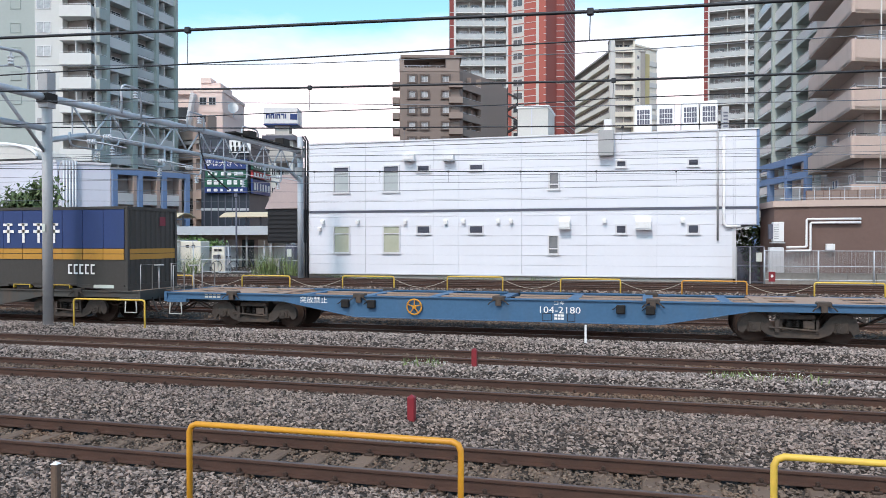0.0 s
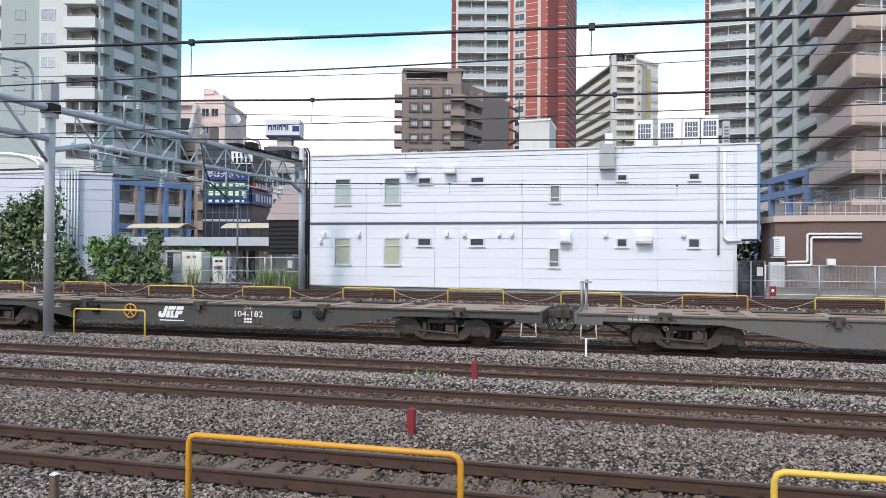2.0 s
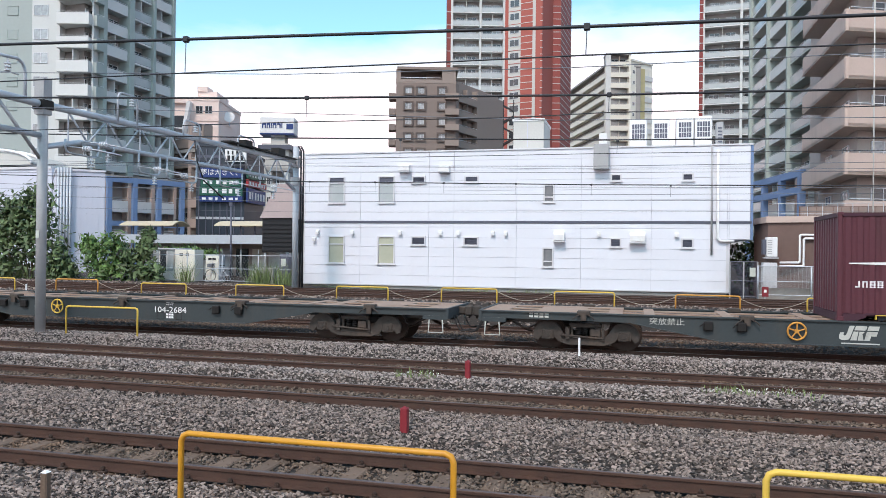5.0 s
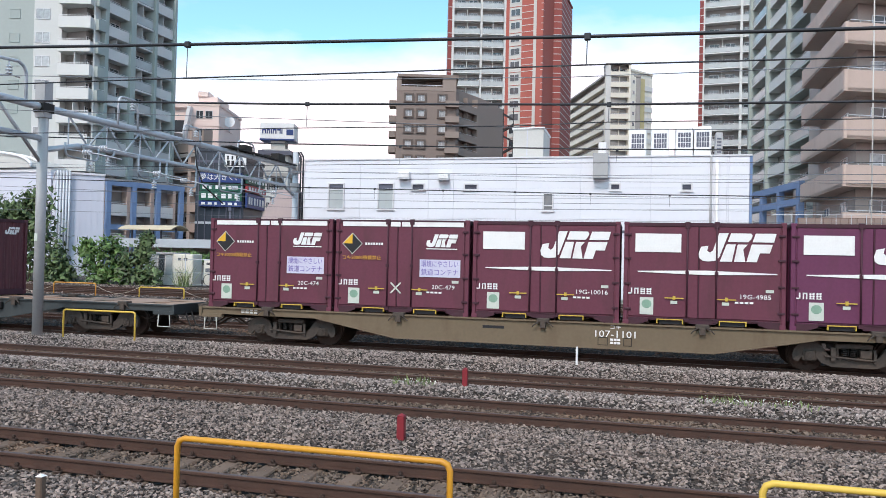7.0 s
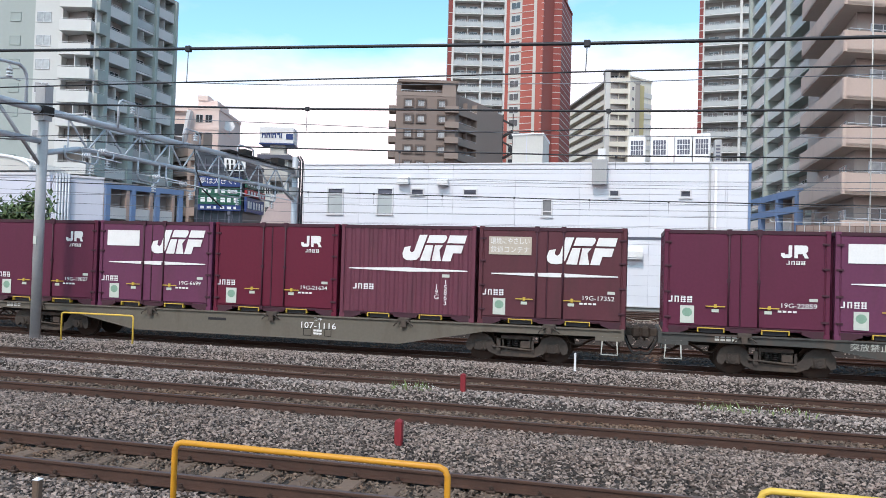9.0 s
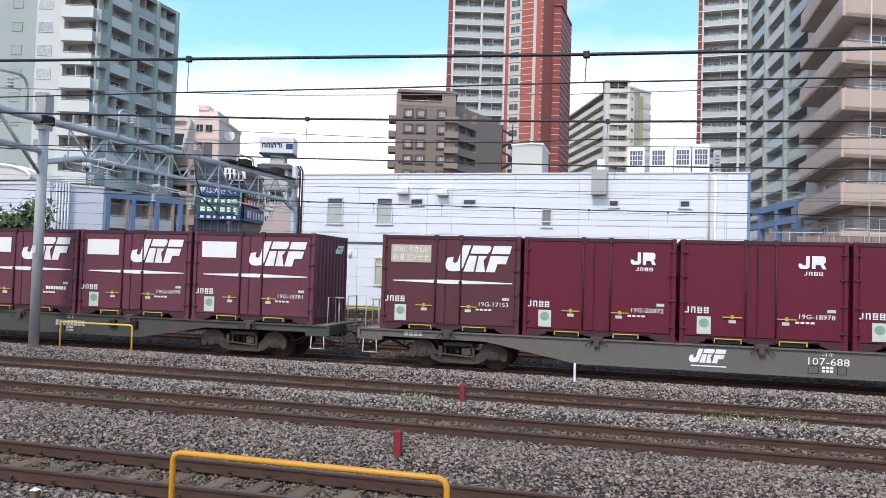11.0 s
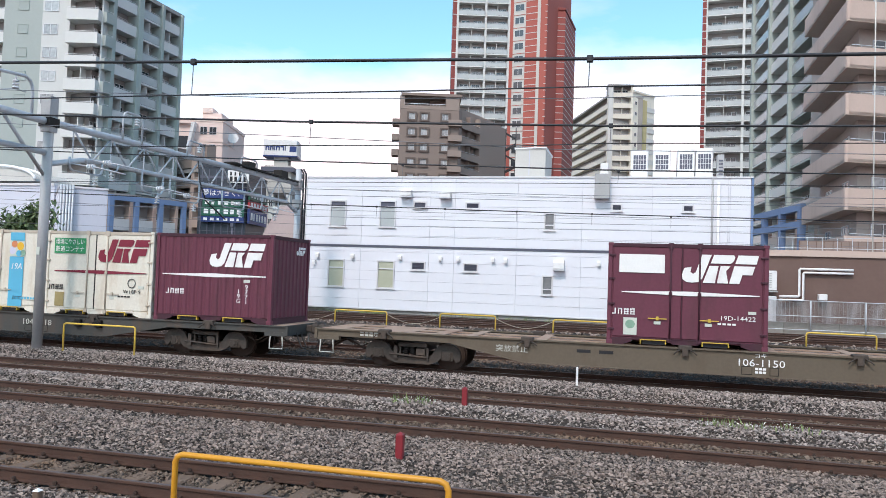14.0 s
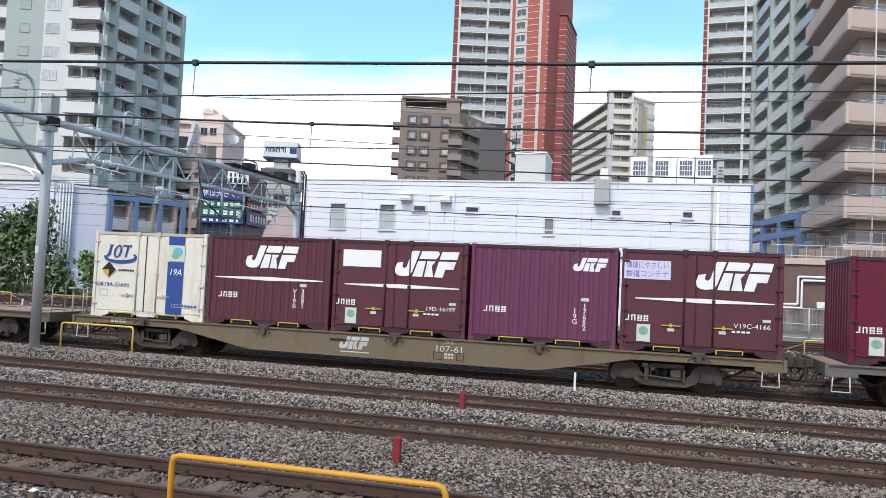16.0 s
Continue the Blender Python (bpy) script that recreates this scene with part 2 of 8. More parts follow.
def lettering(name, words, size, mat, parent, x, y, z, squeeze=1.0, shear=0.0, label="", end=False):
    """Flat painted lettering that faces the camera's side (-y), its middle at x, z. On an end wall it faces +x."""
    key = (words, size, mat.name, squeeze, shear)
    if key not in TEXTS:
        cu = bpy.data.curves.new("lettering", "FONT")
        cu.body, cu.size, cu.align_x, cu.align_y, cu.resolution_u, cu.shear = words, size, "CENTER", "CENTER", 2, shear
        cu.extrude = 0.002
        tmp = new("lettering", cu)
        dg = bpy.context.evaluated_depsgraph_get()
        me = bpy.data.meshes.new_from_object(tmp.evaluated_get(dg))
        bpy.data.objects.remove(tmp)
        me.transform(Matrix.Diagonal((squeeze, 1, 1, 1)))
        me.transform(pose(0, 0, 0, 90))
        me.materials.clear()
        me.materials.append(mat)
        TEXTS[key] = me
    return part(name, TEXTS[key], mat, parent, label, pose(x, y, z, 0, 0, 90 if end else 0))


# ------------------------------------------------------------ ground and tracks
TRACKS = (8.44, 12.965, 16.411, 20.406, 25.3, 29.3, 32.1)
TRAIN_Z = 0.07     # the running line lies a little higher
RAISED = 0.80      # the two far tracks lie higher
GAUGE = 1.067
HUMPS = ((10.7, 1.25, -0.06), (14.7, 0.85, 0.0), (18.4, 1.25, 0.09), (22.9, 1.6, 0.0))


def ground_z(y, x=0.0):
    if y > 26.3:
        rise = min(1.0, (y - 26.3) / 1.5)
        return -0.16 + (RAISED + 0.02) * rise * rise * (3 - 2 * rise) + ((0.10 if x < -17.8 else -0.10) if y > 33.5 else 0.0)
    z = -0.16
    for c, w, top in HUMPS:
        d = abs(y - c) / w
        if d < 1:
            s = 0.5 + 0.5 * math.cos(math.pi * d)
            z = max(z, -0.16 + (top + 0.16) * min(1.0, 1.45 * s))
    for i, c in enumerate(TRACKS):
        d = abs(y - c)
        if d < 0.75:
            z = min(z, -0.20 if i == 0 else -0.155) if i != 3 else -0.09
    return z


bm = bmesh.new()
ys = [-400, -60, -8, 0] + [2 + 0.15 * i for i in range(320)] + [52, 60, 90, 150, 300, 700, 1600]
xs = [-1600, -400, -150] + [-90 + 3.0 * i for i in range(44)] + [60, 150, 400, 1600]
grid = [[bm.verts.new((x, y, ground_z(y, x) + (0.018 * noise.noise(Vector((x * 0.4, y * 0.9, 0))) if 2 < y < 46 else 0)))
         for x in xs] for y in ys]
for a, b in zip(grid, grid[1:]):
    for i in range(len(xs) - 1):
        bm.faces.new((a[i], a[i + 1], b[i + 1], b[i]))
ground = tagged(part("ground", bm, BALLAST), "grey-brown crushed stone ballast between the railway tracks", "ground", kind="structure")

RAIL_PROFILE = ((-0.061, -0.153), (-0.061, -0.142), (-0.012, -0.128), (-0.009, -0.045), (-0.032, -0.034), (-0.032, -0.006),
                (-0.026, 0.0), (0.026, 0.0), (0.032, -0.006), (0.032, -0.034), (0.009, -0.045), (0.012, -0.128), (0.061, -0.142), (0.061, -0.153))


def rail_mesh(x0, x1):
    bm = bmesh.new()
    n = 13
    xs = [x0 + (x1 - x0) * i / (n - 1) for i in range(n)]
    rings = [[bm.verts.new((x, y, z)) for y, z in RAIL_PROFILE] for x in xs]
    k = len(RAIL_PROFILE)
    for a, b in zip(rings, rings[1:]):
        for i in range(k):
            f = bm.faces.new((a[i], b[i], b[(i + 1) % k], a[(i + 1) % k]))
            f.material_index = 1 if i == 6 else 0
    me = mesh_of("rail", bm, RAIL)
    me.materials.append(RAIL_TOP)
    return me


RAIL_MESH = rail_mesh(-140, 90)
bm = bmesh.new()
bevel_box(bm, -0.115, 0.115, -1.0, 1.0, -0.34, -0.168, 0.018)
SLEEPER_MESH = mesh_of("sleeper", bm, SLEEPER)
bm = bmesh.new()
for s in (-1, 1):
    for w in (-1, 1):
        yy = s * (GAUGE / 2 + 0.032) + w * 0.085
        bevel_box(bm, -0.055, 0.055, yy - 0.035, yy + 0.035, -0.168, -0.135, 0.008)
        rod(bm, (0, yy, -0.14), (0, yy, -0.085), 0.019, 6)
        rod(bm, (0, yy, -0.118), (0, yy, -0.098), 0.03, 6)
CLIP_MESH = mesh_of("rail_clip", bm, FASTENER)

for ti, ty in enumerate(TRACKS):
    track = thing("railway_track", "narrow-gauge track with rust-brown rails on sleepers in ballast", "railway track", pose(0, ty, RAISED if ti > 4 else TRAIN_Z if ti == 3 else 0),
                  group="parallel railway tracks", kind="structure")
    for s in (-1, 1):
        part("rail", RAIL_MESH, RAIL, track, m=pose(0, s * (GAUGE / 2 + 0.032), 0))
    if ti > 3:
        continue
    x0, x1 = -1.05 * ty - 2.5, 0.32 * ty + 2.0
    n = int((x1 - x0) / 0.575)
    for i in range(n):
        x = x0 + 0.575 * i + random.uniform(-0.02, 0.02)
        m = pose(x, 0, 0 if ti == 0 else -0.012, 0, 0, random.uniform(-0.8, 0.8))
        part("sleeper", SLEEPER_MESH, SLEEPER, track, m=m)
        part("rail_clip", CLIP_MESH, FASTENER, track, m=m)


# ------------------------------------------------------------ buildings
SAGE = material("sage_green_wall", (0.37, 0.412, 0.395), 0.8, var=0.05, grain=3, stain=0.15, streak=0.3, bump=0.02)
SAGE_DARK = material("sage_green_column", (0.37, 0.425, 0.40), 0.7, var=0.05, grain=3, stain=0.2, bump=0.02)
OFFWHITE = material("off_white_wall", (0.58, 0.59, 0.575), 0.8, var=0.04, grain=3, stain=0.15, streak=0.3, bump=0.02, dirt=(0.5, 0.5, 0.48), dirt_amount=0.3)
PALE = material("pale_parapet", (0.63, 0.635, 0.62), 0.8, var=0.04, grain=3, stain=0.2, bump=0.02)
# Balcony back walls: the shade of the recesses is darkened into this grey.
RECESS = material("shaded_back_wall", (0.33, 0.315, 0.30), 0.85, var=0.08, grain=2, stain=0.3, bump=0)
SAGE_PANEL = material("sage_green_recessed_panel", (0.34, 0.385, 0.37), 0.7, var=0.05, grain=3, stain=0.2, bump=0.02)
BROWN = material("brown_tile_wall", (0.235, 0.182, 0.158), 0.75, var=0.08, grain=5, stain=0.25, bump=0.05)
BROWN_DARK = material("dark_brown_surround", (0.13, 0.10, 0.088), 0.75, var=0.06, grain=5, stain=0.25)
# Brown lightened to make up for the shade on the block's right side.
BROWN_LIGHT = material("lightened_brown_wall", (0.29, 0.23, 0.20), 0.75, var=0.06, grain=5, stain=0.25, bump=0.05)
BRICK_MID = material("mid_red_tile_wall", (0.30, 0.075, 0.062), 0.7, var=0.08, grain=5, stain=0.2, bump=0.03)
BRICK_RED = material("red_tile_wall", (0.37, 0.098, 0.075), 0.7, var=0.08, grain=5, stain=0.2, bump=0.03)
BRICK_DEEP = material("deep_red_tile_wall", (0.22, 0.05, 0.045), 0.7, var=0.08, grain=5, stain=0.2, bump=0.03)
CREAM = material("cream_wall", (0.74, 0.71, 0.62), 0.8, var=0.04, grain=2, stain=0.1, bump=0.02)
CREAM_YELLOW = material("yellow_wall", (0.52, 0.45, 0.24), 0.8, var=0.04, grain=2, stain=0.1, bump=0.02)
BEIGE = material("beige_tile_parapet", (0.53, 0.41, 0.355), 0.7, var=0.06, grain=9, stain=0.4, streak=0.3, bump=0.05, dirt=(0.36, 0.28, 0.24), dirt_amount=0.4)
BEIGE_SOFFIT = material("beige_soffit", (0.50, 0.42, 0.37), 0.85, var=0.06, grain=4, stain=0.5)
BEIGE_WALL = material("taupe_tile_wall", (0.40, 0.335, 0.30), 0.75, var=0.07, grain=8, stain=0.4, bump=0.08)
BROWN_LOW = material("dark_brown_render", (0.155, 0.10, 0.085), 0.85, var=0.09, grain=6, stain=0.5, streak=0.3, bump=0.1)
BLUE_FRAME = material("blue_painted_frame", (0.155, 0.235, 0.40), 0.55, var=0.07, grain=6, stain=0.5)
PINK = material("pink_wall", (0.84, 0.68, 0.62), 0.8, var=0.05, grain=3, stain=0.2)
GREY_GLASS = material("glazed_balustrade", (0.42, 0.44, 0.44), 0.2, var=0.1, grain=1.5, stain=0.3, bump=0, spec=0.7)


def frame_of(p, q, z=0.0):
    """The pose of a facade from p to q: x runs along it, y goes into the building."""
    return pose(p[0], p[1], z, 0, 0, math.degrees(math.atan2(q[1] - p[1], q[0] - p[0])))


def window_meshes(w, h, pane, split=True, frame_mat=None):
    bm = bmesh.new()
    t = 0.055
    box(bm, -w / 2, w / 2, -0.05, 0.04, 0, t)
    box(bm, -w / 2, w / 2, -0.05, 0.04, h - t, h)
    box(bm, -w / 2, -w / 2 + t, -0.05, 0.04, t, h - t)
    box(bm, w / 2 - t, w / 2, -0.05, 0.04, t, h - t)
    if split:
        box(bm, -t / 2, t / 2, -0.05, 0.04, t, h - t)
    return mesh_of("window", bm, frame_mat or ALU), mesh_of("pane", bmnew((-w / 2 + t, w / 2 - t, -0.015, 0.015, t, h - t)), pane)


def add_window(ms, parent, m, name="window"):
    w = part(name, ms[0], None, parent, m=m)
    part("pane", ms[1], None, w)
    return w


def facade(parent, p, q, n, sh, bays, z0=0.0, depth=1.4):
    """Storeys of balconies, walls and columns between p and q. Bays: (kind, share of the width, material, extras)."""
    F = frame_of(p, q)
    L = math.hypot(q[0] - p[0], q[1] - p[1])
    total = sum(b[1] for b in bays)
    x = 0.0
    for kind, share, mat, *ex in bays:
        w = L * share / total
        a, b = x, x + w
        x = b
        mid = (a + b) / 2
        if kind in ("wall", "col"):
            front = -0.35 if kind == "col" else 0.0
            part("column" if kind == "col" else "wall", bmnew((a, b, front, depth + 0.1, 0, n * sh + z0)), mat, parent, m=F)
            if ex and ex[0]:
                ms = window_meshes(min(w * 0.8, ex[0]), ex[1], ex[2], ex[2] is not SAGE_PANEL, SAGE_DARK if ex[2] is SAGE_PANEL else None)
                for s in range(n):
                    add_window(ms, parent, F @ pose(mid, front - 0.03, z0 + s * sh + 0.95))
            if len(ex) > 3:       # stringcourses
                cm = mesh_of("stringcourse", bmnew((a, b, front - 0.06, front + 0.05, -0.06, 0.06)), ex[3])
                for s in range(int(n * ex[4])):
                    part("stringcourse", cm, None, parent, m=F @ pose(0, 0, z0 + s * sh / ex[4]))
        else:
            rail = ex[0] if ex else 1.1
            bow = ex[1] if len(ex) > 1 else 0.0
            open_mat = ex[2] if len(ex) > 2 else None
            bm = bmesh.new()
            box(bm, a, b, -bow, depth, -0.22, 0.0)
            if open_mat is None:
                box(bm, a, b, -bow, -bow + 0.14, 0.0, rail)
                if bow:
                    box(bm, a, a + 0.12, -bow + 0.14, depth, 0.0, rail)
                    box(bm, b - 0.12, b, -bow + 0.14, depth, 0.0, rail)
            me = mesh_of("balcony", bm, mat)
            pm = mesh_of("balustrade", bmnew((a, b, -bow + 0.02, -bow + 0.06, 0.05, rail)), open_mat) if open_mat else None
            bm = bmesh.new()
            rod(bm, (a + 0.05, -bow + 0.07, rail + 0.14), (b - 0.05, -bow + 0.07, rail + 0.14), 0.03, 6)
            k = max(2, int(w / 1.4))
            for i in range(k):
                xx = a + 0.1 + (w - 0.2) * i / (k - 1)
                rod(bm, (xx, -bow + 0.07, rail), (xx, -bow + 0.07, rail + 0.13), 0.02, 5)
            rm = mesh_of("handrail", bm, ALU)
            ws = [window_meshes(min(1.9, w * 0.42), 2.0, g) for g in (GLASS_DARK, GLASS_CURTAIN)]
            dm = mesh_of("divider", bmnew((-0.05, 0.05, -bow + 0.2, depth, 0, sh - 0.25)), mat)
            for s in range(n):
                m = F @ pose(0, 0, z0 + s * sh)
                o = part("balcony", me, None, parent, m=m)
                if pm:
                    part("balustrade", pm, None, o)
                part("handrail", rm, None, o)
                add_window(random.choice(ws), parent, m @ pose(a + w * 0.27, depth - 0.04, 0.05), "balcony_window")
                if w > 3.2:
                    add_window(random.choice(ws), parent, m @ pose(a + w * 0.73, depth - 0.04, 0.05), "balcony_window")
                    if w < 7.5 and random.random() < 0.7:
                        part("divider", dm, None, o, m=pose(mid, 0, 0))
    return F


def body(parent, p, q, depth, h, mat, z0=0.0, inset=1.4, name="wall", roof=True):
    F = frame_of(p, q)
    L = math.hypot(q[0] - p[0], q[1] - p[1])
    part(name, bmnew((0.05, L - 0.05, inset, depth, z0, h)), mat, parent, m=F)
    if roof:
        part("roof", bmnew((-0.1, L + 0.1, -0.1, depth + 0.1, h, h + 0.5)), mat, parent, m=F)


# white two-storey works building beyond the tracks
WB = thing("works_building", "white metal-clad two-storey building with small windows and a dark band", "building", pose(0, 38, 0))
WX0, WX1, WX2, WH = -17.52, 4.26, 5.22, 7.75
part("wall", bmnew((WX0, WX1, 0.02, 14, 0.80, WH - 0.05), (WX1, WX2, 0.02, 14, 3.27, WH - 0.05)), SEAM, WB)
part("plinth", bmnew((WX0 + 0.1, WX1 - 0.1, 0.06, 13.9, 0.3, 0.80)), CONC, WB)
# cladding panels, each a piece
seams_x = [WX0, -14.26, -10.48, -9.14, -5.88, -2.66, 0.70, 4.17, WX1]
rows_z = [0.80 + 0.5 * i for i in range(7)] + [4.03]
rows_up = [4.16 + 0.52 * i for i in range(7)] + [WH]
for zs in (rows_z, rows_up):
    for za, zb in zip(zs, zs[1:]):
        me = {}
        for xa, xb in zip(seams_x, seams_x[1:]):
            w = round(xb - xa, 2)
            if w not in me:
                me[w] = mesh_of("panel", bmnew((0.006, w - 0.006, -0.03, 0.02, 0.006, zb - za - 0.006)), PANEL)
            part("panel", me[w], None, WB, m=pose(xa, 0, za))
        if zb > 3.4:
            part("panel", mesh_of("panel", bmnew((0.006, 0.90, -0.03, 0.02, 0.006 if za > 3.27 else 3.27 - za, zb - za - 0.006)), PANEL), None, WB, m=pose(WX1, 0, za))
part("band", bmnew((WX0 - 0.02, WX2 + 0.02, -0.06, 0.0, 4.04, 4.15)), TRIM_DARK, WB, "dark blue-grey horizontal trim")
part("parapet_cap", bmnew((WX0 - 0.06, WX2 + 0.06, -0.08, 14.1, WH, WH + 0.07)), ALU, WB)
part("base_flashing", bmnew((WX0, WX1, -0.05, 0.03, 0.75, 0.81)), ALU, WB)
part("corner_trim", bmnew((WX0 - 0.05, WX0 + 0.06, -0.06, 0.2, 0.80, WH)), ALU, WB)
part("corner_trim", bmnew((WX2 - 0.03, WX2 + 0.08, -0.04, 0.35, 3.27, WH)), BLUE_FRAME, WB, "blue corner post")
part("corner_trim", bmnew((WX1 - 0.14, WX1 + 0.02, -0.06, 0.2, 0.80, 3.27)), ALU, WB)


def wall_window(x0, z0, x1, z1, pane, transom=0.0, dark_top=False, name="window"):
    w, h = x1 - x0, z1 - z0
    bm = bmesh.new()
    t = 0.07
    for b in ((0, w, 0, t), (0, w, h - t, h), (0, t, t, h - t), (w - t, w, t, h - t)):
        box(bm, b[0], b[1], -0.09, 0.03, b[2], b[3])
    if transom:
        box(bm, t, w - t, -0.08, 0.03, h * transom - 0.03, h * transom + 0.03)
    win = part(name, bm, ALU, WB, m=pose(x0, 0, z0))
    part("sill", bmnew((-0.05, w + 0.05, -0.11, 0.0, -0.035, 0.0)), ALU, win)
    top = h * transom if transom else h
    part("pane", bmnew((t, w - t, -0.036, -0.02, t, top - 0.01)), pane, win)
    if transom:
        part("pane", bmnew((t, w - t, -0.036, -0.02, top + 0.01, h - t)), TRIM_DARK if dark_top else pane, win)
    return win


wall_window(-16.09, 5.09, -15.15, 6.53, GLASS_GREY, 0.76, True)
wall_window(-13.27, 5.10, -12.35, 6.53, GLASS_GREY, 0.76, True)
wall_window(-16.09, 1.87, -15.13, 3.36, GLASS_GREEN, 0.70)
wall_window(-13.28, 1.87, -12.31, 3.36, GLASS_GREEN, 0.70)
GLASS_SMOKE = material("smoky_window_glass", (0.17, 0.18, 0.19), 0.15, var=0.5, grain=2.2, stain=1.5, bump=0, spec=0.7)
wall_window(-4.53, 5.08, -3.98, 6.00, GLASS_SMOKE, 0.3)
wall_window(-4.56, 1.84, -4.00, 2.84, GLASS_SMOKE, 0.3)


def louvre(x0, z0, x1, z1, pane=TRIM_DARK):
    win = wall_window(x0, z0, x1, z1, pane, name="vent_window")
    w, h = x1 - x0, z1 - z0
    for i in range(4):
        part("slat", bmnew((0.07, w - 0.07, -0.075, -0.04, 0.09 + i * (h - 0.14) / 4, 0.115 + i * (h - 0.14) / 4)), TRIM_DARK, win)


for r in ((-11.41, 6.12, -10.67, 6.51), (-8.60, 6.12, -7.84, 6.49), (-1.25, 6.10, -0.72, 6.48), (2.09, 6.08, 2.63, 6.47),
          (-11.42, 2.88, -10.64, 3.36), (-8.62, 2.88, -7.83, 3.35), (-1.26, 2.86, -0.71, 3.34), (2.08, 2.85, 2.65, 3.34)):
    louvre(*r)


def vent_hood(x0, z0, x1, z1, d=0.35):
    o = thing("vent_hood", "white metal ventilation hood on the cladding", "vent hood", pose((x0 + x1) / 2, 37.97, z0), group="wall vents")
    w, h = (x1 - x0), z1 - z0
    bm = bmesh.new()
    prism_x(bm, ((0, 0), (-d, 0.06), (-d, h * 0.7), (-d * 0.75, h * 0.95), (0, h)), -w / 2, w / 2)
    part("hood", bm, WHITE_PAINT, o)
    part("lip", bmnew((-w / 2 - 0.02, w / 2 + 0.02, -d - 0.02, 0, -0.03, 0.03)), ALU, o)


for r in ((-12.07, 6.74, -11.48, 7.08), (-9.92, 6.66, -9.36, 6.99), (-3.97, 3.13, -3.45, 3.63), (-0.30, 3.10, 0.42, 3.60)):
    vent_hood(*r)
for px in ((-16.69, 3.54), (-14.68, 3.54), (-12.01, 3.53), (-9.83, 3.52), (-8.88, 3.53), (-7.07, 3.53), (-6.41, 3.52),
           (-1.78, 3.50), (1.88, 3.50), (-16.87, 3.16)):
    o = thing("wall_vent_cap", "small round white vent cap on the wall", "vent cap", pose(px[0], 37.97, px[1]), group="wall vent caps")
    bm = bmesh.new()
    rod(bm, (0, 0, 0), (0, -0.12, 0), 0.08, 10)
    part("pipe", bm, ALU, o)
    bm = bmesh.new()
    prism_x(bm, ((-0.03, -0.07), (-0.17, -0.10), (-0.17, 0.05), (-0.10, 0.11), (0, 0.11)), -0.09, 0.09)
    part("cowl", bm, WHITE_PAINT, o)
# grey duct that rises over the parapet
d0 = (-2.06, 6.70, -1.34, 7.90)
o = thing("roof_duct", "grey sheet-metal duct hung on the parapet", "duct", pose(d0[0], 37.5, d0[1]))
part("duct", bmnew((0, d0[2] - d0[0], 0, 0.55, 0, d0[3] - d0[1])), POLE, o)
part("cap", bmnew((0.25, d0[2] - d0[0] - 0.1, 0.1, 0.8, d0[3] - d0[1], d0[3] - d0[1] + 0.55)), WHITE_PAINT, o)
# pipes at the right end
o = thing("drain_pipe", "white plastic drain pipe down the cladding", "pipe", pose(0, 37.87, 0))
bm = bmesh.new()
q0, q1, q2 = (3.72, 7.52), (3.73, 3.21), (4.47, 3.21)
pipe(bm, ((q0[0], 0, q0[1]), (q0[0], 0, q1[1] + 0.15), (q0[0] + 0.12, 0, q1[1]), (q2[0], 0, q1[1])), 0.075)
part("pipe", bm, WHITE_PAINT, o)
o = thing("cable_conduit", "thin grey conduit down the cladding", "conduit", pose(0, 37.9, 0))
bm = bmesh.new()
q0, q1 = (3.45, 7.76), (3.46, 2.55)
pipe(bm, ((q0[0], 0, q0[1]), (q1[0], 0, q1[1])), 0.05)
part("conduit", bm, POLE, o)
# roof: white box and air-conditioning units
r = (-6.46, 8.22, -4.83, 9.74)
o = thing("roof_cabin", "white sheet-metal housing on the flat roof", "roof housing", pose(r[0], 40.3, 0))
part("housing", bmnew((0, r[2] - r[0], 0, 3, r[1] - 0.4, r[3] - 0.12)), CONC_LIGHT, o)
part("lid", bmnew((-0.05, r[2] - r[0] + 0.05, -0.05, 3.05, r[3] - 0.12, r[3])), WHITE_PAINT, o)
part("seam", bmnew(((r[2] - r[0]) * 0.45, (r[2] - r[0]) * 0.45 + 0.05, -0.02, 0.02, r[1], r[3] - 0.12)), SEAM, o)
for r in ((-0.39, 8.32, 0.49, 9.66), (0.74, 8.28, 1.63, 9.67), (1.96, 8.30, 2.82, 9.70), (2.87, 8.30, 3.73, 9.72)):
    o = thing("condenser_unit", "white air-conditioning condenser with a dark grille on the roof", "air conditioner", pose(r[0], 41, 7.87), group="rooftop condensers")
    w, h = r[2] - r[0], r[3] - 7.87
    bm = bmesh.new()
    bevel_box(bm, 0, w, 0, 1.2, 0.05, h, 0.05)
    part("casing", bm, WHITE_PAINT, o)
    part("grille", bmnew((w * 0.14, w * 0.86, -0.02, 0.02, h * 0.42, h * 0.84)), TRIM_DARK, o)
    for i in range(1, 5):
        part("grille_bar", bmnew((w * 0.14 + w * 0.72 * i / 5 - 0.011, w * 0.14 + w * 0.72 * i / 5 + 0.011, -0.035, 0.0, h * 0.4, h * 0.86)), WHITE_PAINT, o)
    for i in range(1, 3):
        part("grille_bar", bmnew((w * 0.14, w * 0.86, -0.03, 0.0, h * (0.42 + 0.14 * i) - 0.012, h * (0.42 + 0.14 * i) + 0.012)), WHITE_PAINT, o)
    part("foot_rail", bmnew((0.05, w - 0.05, 0.1, 0.2, -0.05, 0.06), (0.05, w - 0.05, 1.0, 1.1, -0.05, 0.06)), POLE, o)
r = (3.87, 8.19, 4.19, 9.27)
o = thing("roof_switch_cabinet", "narrow dark grey cabinet on the roof edge", "cabinet", pose(r[0], 40.3, 7.77))
